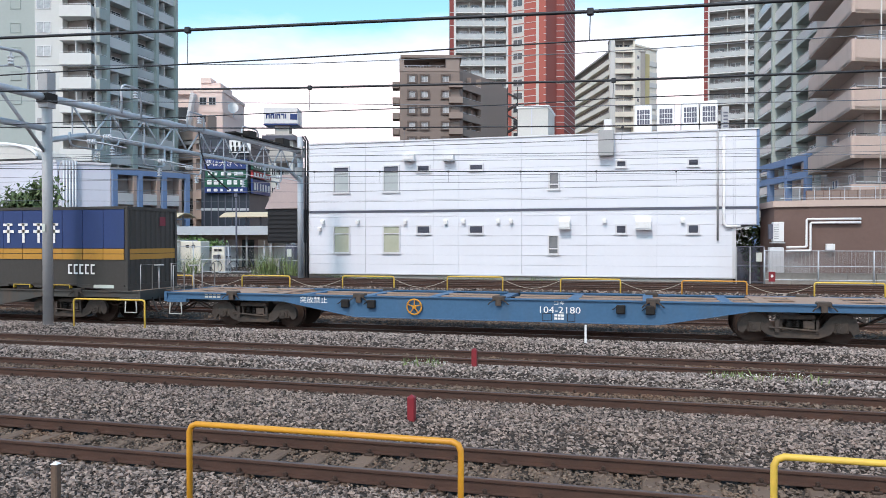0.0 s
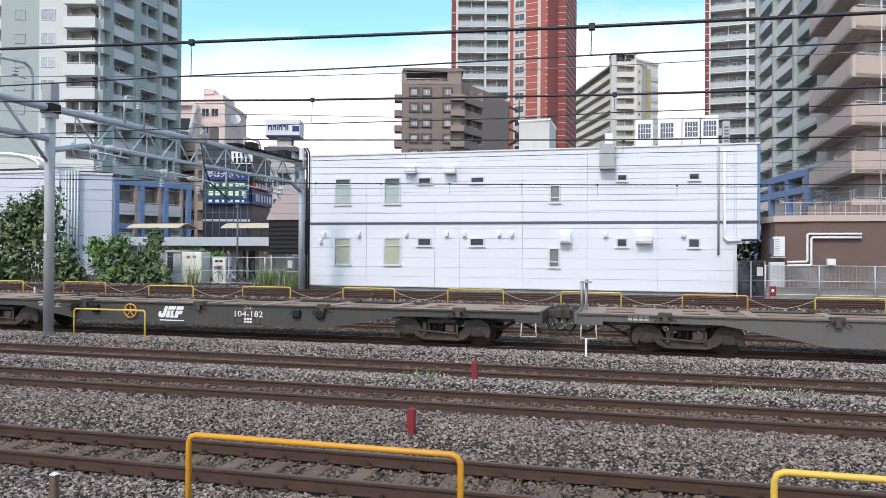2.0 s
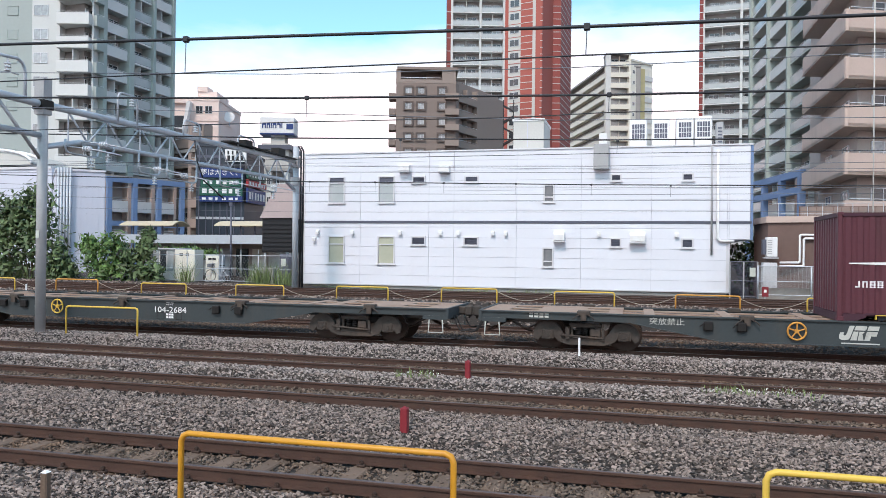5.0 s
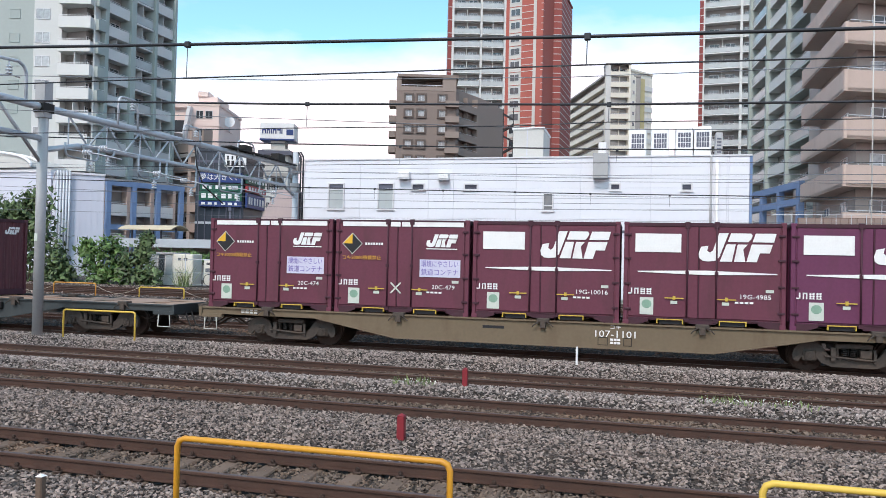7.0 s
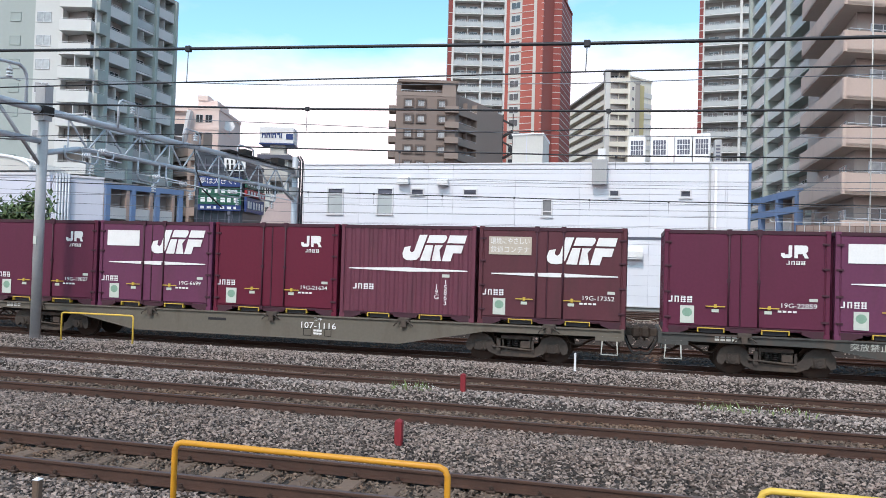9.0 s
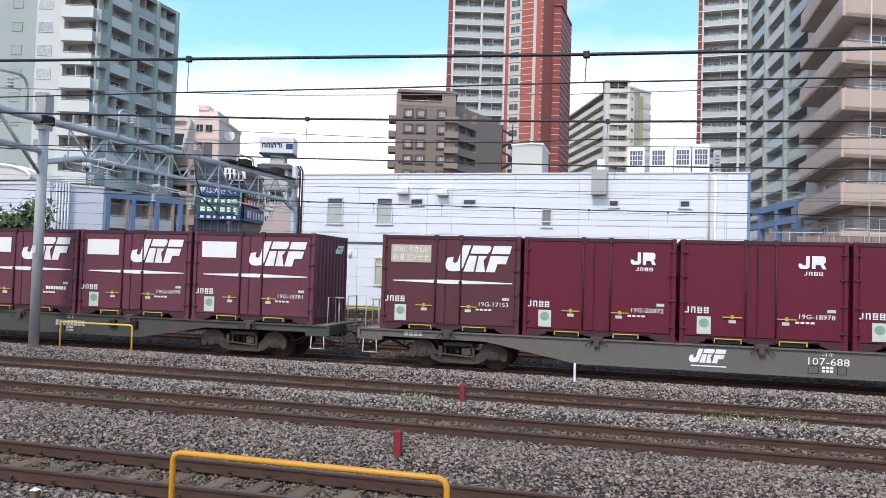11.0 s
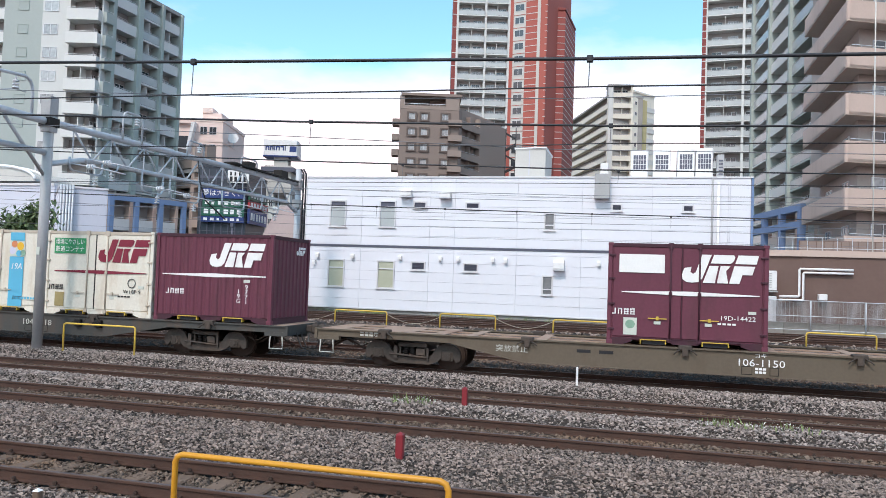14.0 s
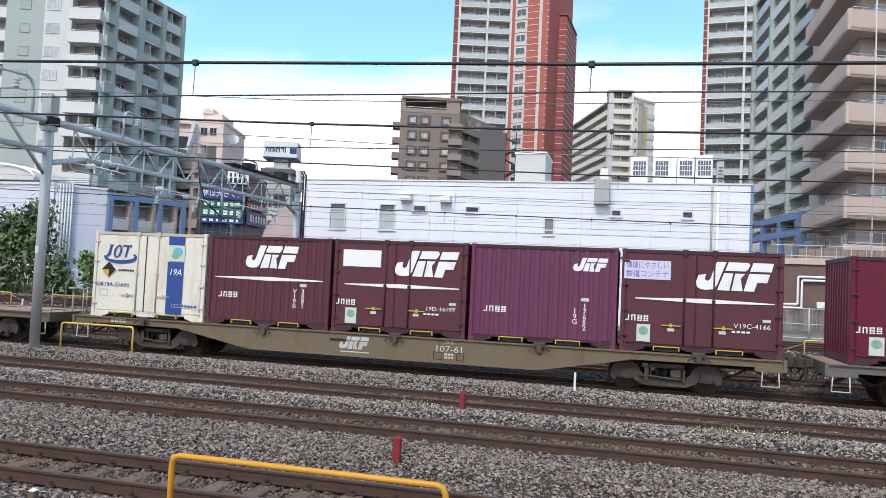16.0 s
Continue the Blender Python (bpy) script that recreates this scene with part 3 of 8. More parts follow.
part("cabinet", bmnew((0, r[2] - r[0], 0, 0.7, 0.05, r[3] - 7.77)), POLE, o)
for i in range(6):
    part("slat", bmnew((0.06, r[2] - r[0] - 0.06, -0.03, 0.0, 0.3 + i * 0.17, 0.37 + i * 0.17)), TRIM_DARK, o)

# sage-green and white apartment tower
TL = thing("apartment_tower", "sage-green and off-white apartment tower with rows of balconies", "apartment building", group="apartment blocks")
C1, C2 = (-63.96, 78.13), (-63.15, 93.17)
CL = (C1[0] - 26 * 0.969, C1[1] - 26 * 0.249)
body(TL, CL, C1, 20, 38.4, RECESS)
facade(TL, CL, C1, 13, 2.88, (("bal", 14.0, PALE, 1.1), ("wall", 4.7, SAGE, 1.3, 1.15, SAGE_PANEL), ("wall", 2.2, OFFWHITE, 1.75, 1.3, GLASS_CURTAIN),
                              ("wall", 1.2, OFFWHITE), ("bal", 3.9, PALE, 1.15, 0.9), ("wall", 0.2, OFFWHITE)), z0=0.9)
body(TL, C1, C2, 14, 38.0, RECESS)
facade(TL, C1, C2, 13, 2.88, (("bal", 1.3, SAGE, 1.1, 0.5), ("col", 0.6, SAGE_DARK), ("bal", 3.9, PALE, 1.1), ("col", 0.9, SAGE_DARK),
                              ("bal", 3.6, PALE, 1.1, 0.0, GREY_GLASS), ("col", 0.5, SAGE_DARK), ("bal", 3.5, PALE, 1.1), ("col", 0.45, SAGE_DARK)), z0=0.9)

# brown mid-rise block
BM = thing("apartment_block", "brown tiled apartment block with square windows and a roof terrace", "apartment building", group="apartment blocks")
b0, b1, b2 = (-43.97, 135.11), (-33.16, 138.23), (-27.27, 156.29)
HB = 37.3
sh = 2.9
nb = int(HB / sh)
zb = HB - 3.0 - (nb - 1) * sh
body(BM, b0, b1, 12, HB - 3.0, BROWN, inset=0.0, roof=False)
Fb = frame_of(b0, b1)
Lb = math.hypot(b1[0] - b0[0], b1[1] - b0[1])
part("roof_canopy", bmnew((0.2, Lb + 0.4, -0.3, 11, HB - 0.5, HB)), BROWN, BM, m=Fb)
for xa, xb, ya, yb in ((0, 0.9, 0, 0.9), (0, 0.9, 9, 10), (Lb - 2.6, Lb, 0, 10), (Lb * 0.5, Lb - 2.6, 3.5, 10)):
    part("terrace_wall", bmnew((xa, xb, ya, yb, HB - 3, HB - 0.5)), BROWN_LIGHT, BM, m=Fb)
part("terrace_rail", bmnew((0.9, Lb - 2.6, 0.05, 0.12, HB - 2.0, HB - 1.92), *[(0.9 + 0.6 * i, 0.95 + 0.6 * i, 0.06, 0.11, HB - 2.3, HB - 2.0) for i in range(12)]), ALU, BM, m=Fb)
part("terrace_parapet", bmnew((0, Lb, -0.05, 0.2, HB - 3, HB - 2.3)), BROWN_LIGHT, BM, m=Fb)
wm = window_meshes(1.15, 1.15, GLASS_CURTAIN)
fm = mesh_of("surround", bmnew((-0.95, 0.95, -0.22, 0.02, -0.32, 0.0), (-0.95, 0.95, -0.22, 0.02, 1.15, 1.45), (-0.95, -0.57, -0.22, 0.02, 0.0, 1.15), (0.57, 0.95, -0.22, 0.02, 0.0, 1.15)), BROWN_DARK)
bmm = mesh_of("balcony", bmnew((-1.3, 0, -0.4, 2.4, -0.2, 0.95)), BROWN)
bmr = mesh_of("balcony", bmnew((-2.0, 0.6, -0.9, 1.0, -0.2, 0.95)), BROWN_LIGHT)
for s in range(nb - 1):
    for fx in (0.21, 0.42, 0.77):
        w = add_window(wm, BM, Fb @ pose(Lb * fx, -0.03, zb + s * sh + 0.9))
        part("surround", fm, None, w)
    part("balcony", bmm, None, BM, m=Fb @ pose(0, 0.5, zb + s * sh))
    part("balcony", bmr, None, BM, m=Fb @ pose(Lb, 0, zb + s * sh))
body(BM, b1, b2, 10, HB - 2.0, BROWN_LIGHT, inset=1.2, roof=False)
facade(BM, b1, b2, nb - 1, sh, (("wall", 0.6, BROWN), ("bal", 3.6, BROWN_LIGHT, 1.1), ("wall", 5.6, BROWN_LIGHT)), z0=zb, depth=1.3)

# red and white high-rise
RT = thing("high_rise", "tall high-rise with red tiled bands and white balconies", "apartment building", group="apartment blocks")
r0, r1, r2, r3, r4 = (-41.79, 164.93), (-29.13, 168.31), (-20.48, 166.17), (-19.35, 176.96), (-16.05, 188.14)
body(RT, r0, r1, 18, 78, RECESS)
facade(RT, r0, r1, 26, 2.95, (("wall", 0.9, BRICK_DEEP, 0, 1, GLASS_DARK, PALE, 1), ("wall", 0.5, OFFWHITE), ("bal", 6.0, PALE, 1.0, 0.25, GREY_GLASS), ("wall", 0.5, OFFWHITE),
                              ("bal", 4.9, PALE, 1.0, 0.25, GREY_GLASS), ("wall", 0.5, OFFWHITE)), z0=0.7)
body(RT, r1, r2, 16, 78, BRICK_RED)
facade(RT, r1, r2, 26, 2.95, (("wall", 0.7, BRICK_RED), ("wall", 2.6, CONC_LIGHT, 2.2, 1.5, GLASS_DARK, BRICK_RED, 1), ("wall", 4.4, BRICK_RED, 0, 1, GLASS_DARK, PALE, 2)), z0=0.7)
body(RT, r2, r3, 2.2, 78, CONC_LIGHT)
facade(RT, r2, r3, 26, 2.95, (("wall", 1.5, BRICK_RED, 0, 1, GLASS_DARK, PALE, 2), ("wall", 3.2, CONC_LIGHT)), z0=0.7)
HR = 65.3
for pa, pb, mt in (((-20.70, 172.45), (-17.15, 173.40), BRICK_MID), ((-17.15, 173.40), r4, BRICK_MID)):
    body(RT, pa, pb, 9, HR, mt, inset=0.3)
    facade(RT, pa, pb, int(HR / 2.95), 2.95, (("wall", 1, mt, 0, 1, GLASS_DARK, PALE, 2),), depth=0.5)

# cream slab block with open corridors
CR = thing("corridor_block", "cream apartment block with long open corridors", "apartment building", group="apartment blocks")
c0, c1, c2, c3 = (-23.9, 252.46), (-8.56, 213.24), (-1.93, 214.61), (4.07, 222.42)
HC = 57.6
body(CR, c0, c1, 10, HC - 3, RECESS)
facade(CR, c0, c1, 13, 2.95, (("bal", 44, CREAM, 1.15), ("wall", 1.2, CREAM)), z0=HC - 3 - 13 * 2.95)
body(CR, c1, c2, 4, HC, RECESS)
facade(CR, c1, c2, 14, 2.95, (("col", 1.2, PALE), ("bal", 4.9, CREAM, 1.1), ("wall", 0.5, CREAM)), z0=HC - 14 * 2.95)
body(CR, c2, c3, 2.0, HC - 1.5, CREAM, inset=0.2)
facade(CR, c2, c3, 13, 2.95, (("wall", 1.4, CREAM, 0.9, 1.0, GLASS_DARK), ("wall", 2.2, CREAM_YELLOW), ("bal", 2.0, OFFWHITE, 1.1)), z0=HC - 3 - 13 * 2.95, depth=0.6)

# pale high-rise with a red edge
HT = thing("high_rise", "pale grey high-rise with glazed balconies and a red tiled edge", "apartment building", group="apartment blocks")
h0, h1 = (11.91, 160.32), (24.85, 159.0)
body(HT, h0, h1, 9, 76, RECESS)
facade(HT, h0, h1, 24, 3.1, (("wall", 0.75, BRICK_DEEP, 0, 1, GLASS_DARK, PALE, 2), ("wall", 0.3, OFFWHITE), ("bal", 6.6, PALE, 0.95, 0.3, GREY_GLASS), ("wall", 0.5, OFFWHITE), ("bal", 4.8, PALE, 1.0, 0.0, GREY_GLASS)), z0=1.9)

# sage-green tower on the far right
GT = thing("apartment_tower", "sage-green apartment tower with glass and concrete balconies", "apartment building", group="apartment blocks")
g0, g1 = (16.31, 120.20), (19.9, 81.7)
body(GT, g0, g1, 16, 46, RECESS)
facade(GT, g0, g1, 16, 2.88, (("col", 0.7, SAGE_DARK), ("bal", 8.6, PALE, 1.1, 0.0, GREY_GLASS), ("col", 0.6, SAGE_DARK), ("bal", 8.6, PALE, 1.1), ("col", 0.6, SAGE_DARK),
                              ("bal", 8.6, SAGE, 1.1, 0.0, GREY_GLASS), ("col", 0.6, SAGE_DARK), ("bal", 8.6, PALE, 1.1), ("col", 0.6, SAGE_DARK)), z0=0.4)

# beige block with faceted balconies
BB = thing("apartment_block", "beige apartment block with faceted tiled balconies", "apartment building", group="apartment blocks")
# plan of a balcony, from its far corner to the front
f0, f1, f2 = (12.28, 63.19), (12.29, 50.76), (21.0, 54.12)
zt = 11.85
SHB = 2.93
poly = [Vector(f0), Vector(f1), Vector(f2), Vector((f2[0], f2[1] + 3)), Vector((f0[0] + 3.5, f0[1] + 1.0))]
bm = bmesh.new()


def slab(bm, pts, z0, z1):
    a = [bm.verts.new((p[0], p[1], z0)) for p in pts]
    b = [bm.verts.new((p[0], p[1], z1)) for p in pts]
    n = len(pts)
    bm.faces.new(a[::-1])
    bm.faces.new(b)
    for i in range(n):
        bm.faces.new((a[i], a[(i + 1) % n], b[(i + 1) % n], b[i]))


def ribbon(bm, pts, z0, z1, t):
    for a, b in zip(pts, pts[1:]):
        d = (b - a).normalized()
        nrm = Vector((-d.y, d.x)) * t
        slab(bm, (a, b, b + nrm, a + nrm), z0, z1)


slab(bm, poly, -0.2, 0.0)
bal_slab = mesh_of("balcony", bm, BEIGE_SOFFIT)
bm = bmesh.new()
ribbon(bm, poly[:3], -0.22, 1.12, 0.16)
bal_par = mesh_of("parapet", bm, BEIGE)
bm = bmesh.new()
for a, b in zip(poly[1:3], poly[2:3]):
    rod(bm, (a.x + 0.3, a.y + 0.1, 1.24), (b.x, b.y + 0.1, 1.24), 0.03, 6)
    for i in range(12):
        p = a.lerp(b, (i + 0.3) / 12)
        rod(bm, (p.x, p.y + 0.1, 1.1), (p.x, p.y + 0.1, 1.24), 0.02, 5)
bal_rail = mesh_of("handrail", bm, ALU)
wall_pts = [Vector((f0[0] + 1.4, f0[1] + 0.6)), Vector((f1[0] + 1.1, f1[1] + 1.7)), Vector((f2[0], f2[1] + 1.5))]
bm = bmesh.new()
slab(bm, wall_pts + [Vector((f2[0] + 2, f2[1] + 16)), Vector((f0[0] + 3, f0[1] + 12))], 0, zt + 7 * SHB)
part("wall", bm, BEIGE_WALL, BB)
ws = [window_meshes(1.7, 2.0, g) for g in (GLASS_DARK, GLASS_CURTAIN)]
Fw = frame_of(wall_pts[1], wall_pts[2])
Fs = frame_of(wall_pts[0], wall_pts[1])
Ls = (wall_pts[1] - wall_pts[0]).length
for s in range(-3, 7):
    z = zt - 1.12 + s * SHB
    if z < 4.6:
        continue
    o = part("balcony", bal_slab, None, BB, m=pose(0, 0, z))
    part("parapet", bal_par, None, o)
    part("handrail", bal_rail, None, o)
    for k in range(3):
        add_window(ws[(s + k) % 2], BB, Fw @ pose(1.8 + 2.4 * k, -0.04, z + 0.05), "balcony_window")
    for k in range(2):
        add_window(ws[(s + k) % 2], BB, Fs @ pose(Ls * (0.3 + 0.45 * k), -0.04, z + 0.05), "balcony_window")


# ------------------------------------------------------------ container train
TY = TRACKS[3]
PITCH = 20.4


def head(t):
    """Where the first wagon's middle is at t seconds: the train slows a little."""
    return -23.95 - 14.633 * t + 0.04598 * t * t - 0.001169 * t ** 3


def paint(name, c, d, amount=0.45, rough=0.5):
    return material(name, c, rough, spec=0.28, var=0.13, grain=14, stain=1.6, streak=0.28, bump=0.08, dirt=d, dirt_amount=amount)


PURPLE = paint("purple_container_paint", (0.135, 0.040, 0.062), (0.070, 0.032, 0.038), 0.65)
PURPLE_B = paint("violet_container_paint", (0.135, 0.038, 0.085), (0.085, 0.035, 0.05), 0.65)
WINE = paint("wine_container_paint", (0.100, 0.031, 0.041), (0.058, 0.028, 0.030), 0.65)
MAROON = paint("red_container_paint", (0.118, 0.011, 0.030), (0.085, 0.012, 0.026), 0.35)
PLUM = paint("plum_container_paint", (0.108, 0.020, 0.047), (0.075, 0.018, 0.034), 0.45)
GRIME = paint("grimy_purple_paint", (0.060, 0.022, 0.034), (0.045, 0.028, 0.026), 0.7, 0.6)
WHITE_BOX = paint("white_container_paint", (0.74, 0.74, 0.72), (0.56, 0.50, 0.42), 0.45)
CREAM_BOX = paint("cream_container_paint", (0.70, 0.67, 0.585), (0.44, 0.32, 0.21), 0.6)
NAVY_BOX = paint("navy_container_paint", (0.030, 0.055, 0.16), (0.03, 0.05, 0.11))
DARK_BOX = paint("charcoal_container_paint", (0.055, 0.052, 0.048), (0.04, 0.036, 0.03))
AMBER = paint("amber_stripe_paint", (0.46, 0.24, 0.045), (0.30, 0.15, 0.04))
SILL_BLUE = paint("blue_wagon_paint", (0.055, 0.13, 0.235), (0.07, 0.10, 0.14), 0.5, 0.55)
SILL_DARK = paint("dark_grey_wagon_paint", (0.066, 0.066, 0.062), (0.115, 0.07, 0.048), 0.65, 0.65)
SILL_GREEN = paint("grey_green_wagon_paint", (0.046, 0.055, 0.058), (0.07, 0.06, 0.05), 0.5, 0.6)
SILL_GREY = paint("grey_wagon_paint", (0.130, 0.120, 0.113), (0.115, 0.085, 0.066), 0.6, 0.65)
SILL_DUST = paint("grey_dusty_wagon_paint", (0.135, 0.120, 0.098), (0.09, 0.072, 0.056), 0.65, 0.75)
SILL_TAN = paint("dusty_wagon_paint", (0.160, 0.122, 0.080), (0.11, 0.074, 0.048), 0.7, 0.75)
SILL_BROWN = paint("brown_grey_wagon_paint", (0.125, 0.10, 0.074), (0.085, 0.06, 0.042), 0.6, 0.75)
DECK = material("rusty_deck_plate", (0.33, 0.235, 0.180), 0.9, 0.0, var=0.2, grain=12, stain=1.2, dirt=(0.21, 0.11, 0.07), dirt_amount=0.7)
BOGIE = material("grimy_cast_steel", (0.060, 0.049, 0.042), 0.8, 0.1, var=0.25, grain=20, stain=2.5, dirt=(0.13, 0.092, 0.068), dirt_amount=0.6)
# Iron darkened so that the wagons' undersides show deep shade.
BOGIE_DARK = material("shade_darkened_iron", (0.018, 0.016, 0.015), 0.6, 0.3, var=0.25, grain=20, stain=3)
WHEEL = material("wheel_steel", (0.055, 0.038, 0.03), 0.6, 0.4, var=0.2, grain=20, stain=3, dirt=(0.09, 0.05, 0.03), dirt_amount=0.5)
RUBBER = material("black_hose", (0.02, 0.02, 0.02), 0.7, var=0.1)
PLACARD_Y = material("placard_yellow", (0.72, 0.42, 0.03), 0.5, var=0.06, bump=0)
PLACARD_O = material("placard_orange", (0.62, 0.32, 0.05), 0.5, var=0.06, bump=0)
BLACK = material("black_print", (0.015, 0.015, 0.018), 0.5, var=0.05, bump=0)
BLUE_PRINT = material("blue_print", (0.022, 0.068, 0.26), 0.45, var=0.05, bump=0)
SKY_PRINT = material("sky_blue_print", (0.10, 0.42, 0.62), 0.45, var=0.05, bump=0)
GREEN_PRINT = material("green_print", (0.03, 0.27, 0.11), 0.5, var=0.05, bump=0)
LEAF_PRINT = material("leaf_green_print", (0.22, 0.36, 0.27), 0.6, var=0.3, grain=9, stain=6, bump=0)
STICKER = material("white_sticker", (0.56, 0.60, 0.54), 0.5, var=0.1, grain=9, bump=0)
STICKER_OLD = material("faded_sticker", (0.33, 0.27, 0.12), 0.6, var=0.2, grain=9, bump=0)
MAROON_PRINT = material("maroon_print", (0.20, 0.018, 0.04), 0.5, var=0.05, bump=0)
ORANGE_PRINT = material("orange_print", (0.62, 0.22, 0.10), 0.5, var=0.1, bump=0)
LILAC = material("lilac_panel", (0.60, 0.59, 0.72), 0.5, var=0.07, bump=0)
SLOGAN_BLUE = material("slogan_blue", (0.16, 0.12, 0.42), 0.5, var=0.05, bump=0)
BEIGE_PRINT = material("beige_panel", (0.50, 0.44, 0.36), 0.55, var=0.1, grain=9, bump=0)
YELLOW_MARK = material("yellow_marking", (0.56, 0.39, 0.06), 0.5, var=0.15, grain=18, dirt=(0.3, 0.2, 0.05), dirt_amount=0.5)

CACHE = {}


def shared(key, mat, make):
    k = (key, mat.name)
    if k not in CACHE:
        bm = bmesh.new()
        make(bm)
        CACHE[k] = mesh_of(key[0] if isinstance(key, tuple) else key, bm, mat)
    return CACHE[k]


def put(name, key, mat, make, parent, label="", m=None):
    return part(name, shared(key, mat, make), mat, parent, label, m)


CL, CW, CH = 3.715, 2.45, 2.5
X1, Y1 = CL / 2, CW / 2


def flat(bm, outline, y=-0.0015, t=0.003):
    prism(bm, outline, y, y + t)


def rect(x0, x1, z0, z1):
    return ((x0, z0), (x1, z0), (x1, z1), (x0, z1))


# the freight mark as slanted plain shapes, one metre wide
MARK = (((0.267, 0.390), (0.390, 0.390), (0.272, 0.061), (0.221, 0.009), (0.133, -0.003), (0.056, 0.006), (0.010, 0.043), (0.000, 0.104), (0.031, 0.198), (0.128, 0.217), (0.113, 0.146), (0.149, 0.119), (0.185, 0.146)),
        ((0.364, 0.238), (0.482, 0.238), (0.436, 0.000), (0.279, 0.000)),
        ((0.421, 0.390), (0.677, 0.390), (0.697, 0.360), (0.679, 0.311), (0.641, 0.271), (0.379, 0.271)),
        ((0.508, 0.238), (0.636, 0.238), (0.579, 0.171), (0.608, 0.000), (0.462, 0.000)),
        ((0.736, 0.390), (1.000, 0.390), (0.969, 0.271), (0.697, 0.271)),
        ((0.687, 0.241), (0.954, 0.241), (0.918, 0.122), (0.792, 0.122), (0.754, 0.000), (0.621, 0.000)))
RMARK = (((0.0, 0.2), (0.0, 0.08), (0.07, 0.0), (0.33, 0.0), (0.40, 0.07), (0.40, 0.5), (0.27, 0.5), (0.27, 0.14), (0.13, 0.14), (0.13, 0.2)),
         ((0.48, 0.0), (0.61, 0.0), (0.61, 0.16), (0.78, 0.16), (0.86, 0.0), (1.0, 0.0), (0.90, 0.2), (0.97, 0.26), (0.97, 0.44), (0.9, 0.5), (0.48, 0.5)))


def mark(bm, shapes, s):
    for o in shapes:
        flat(bm, [(x * s, z * s) for x, z in o])


def bars(bm, n, w, h, gap):
    for i in range(n):
        x = -w / 2 + i * (w + gap) / n
        ww = (w + gap) / n - gap
        if i < n / 2:      # two open shapes, then two closed ones
            flat(bm, rect(x + ww * (0.62 if i == 0 else 0.05), x + ww * (0.90 if i == 0 else 0.30), -h / 2, h / 2))
            flat(bm, rect(x + ww * 0.1, x + ww * 0.85, -h / 2 if i == 0 else h * 0.3, -h * 0.3 if i == 0 else h / 2))
            if i:
                flat(bm, rect(x + ww * 0.65, x + ww * 0.92, -h / 2, h * 0.5))
            continue
        for za, zb in ((-0.5, -0.36), (-0.14, 0.02), (0.2, 0.32), (0.42, 0.5)):
            flat(bm, rect(x, x + ww, h * za, h * zb))
        for xa in (0.1, 0.72):
            flat(bm, rect(x + ww * xa, x + ww * (xa + 0.18), -h * 0.4, h * 0.45), -0.003)


def decal(parent, key, mat, make, x, z, y=None, label=""):
    return put("marking", key, mat, make, parent, label, pose(x, -Y1 - 0.012 if y is None else y, z))


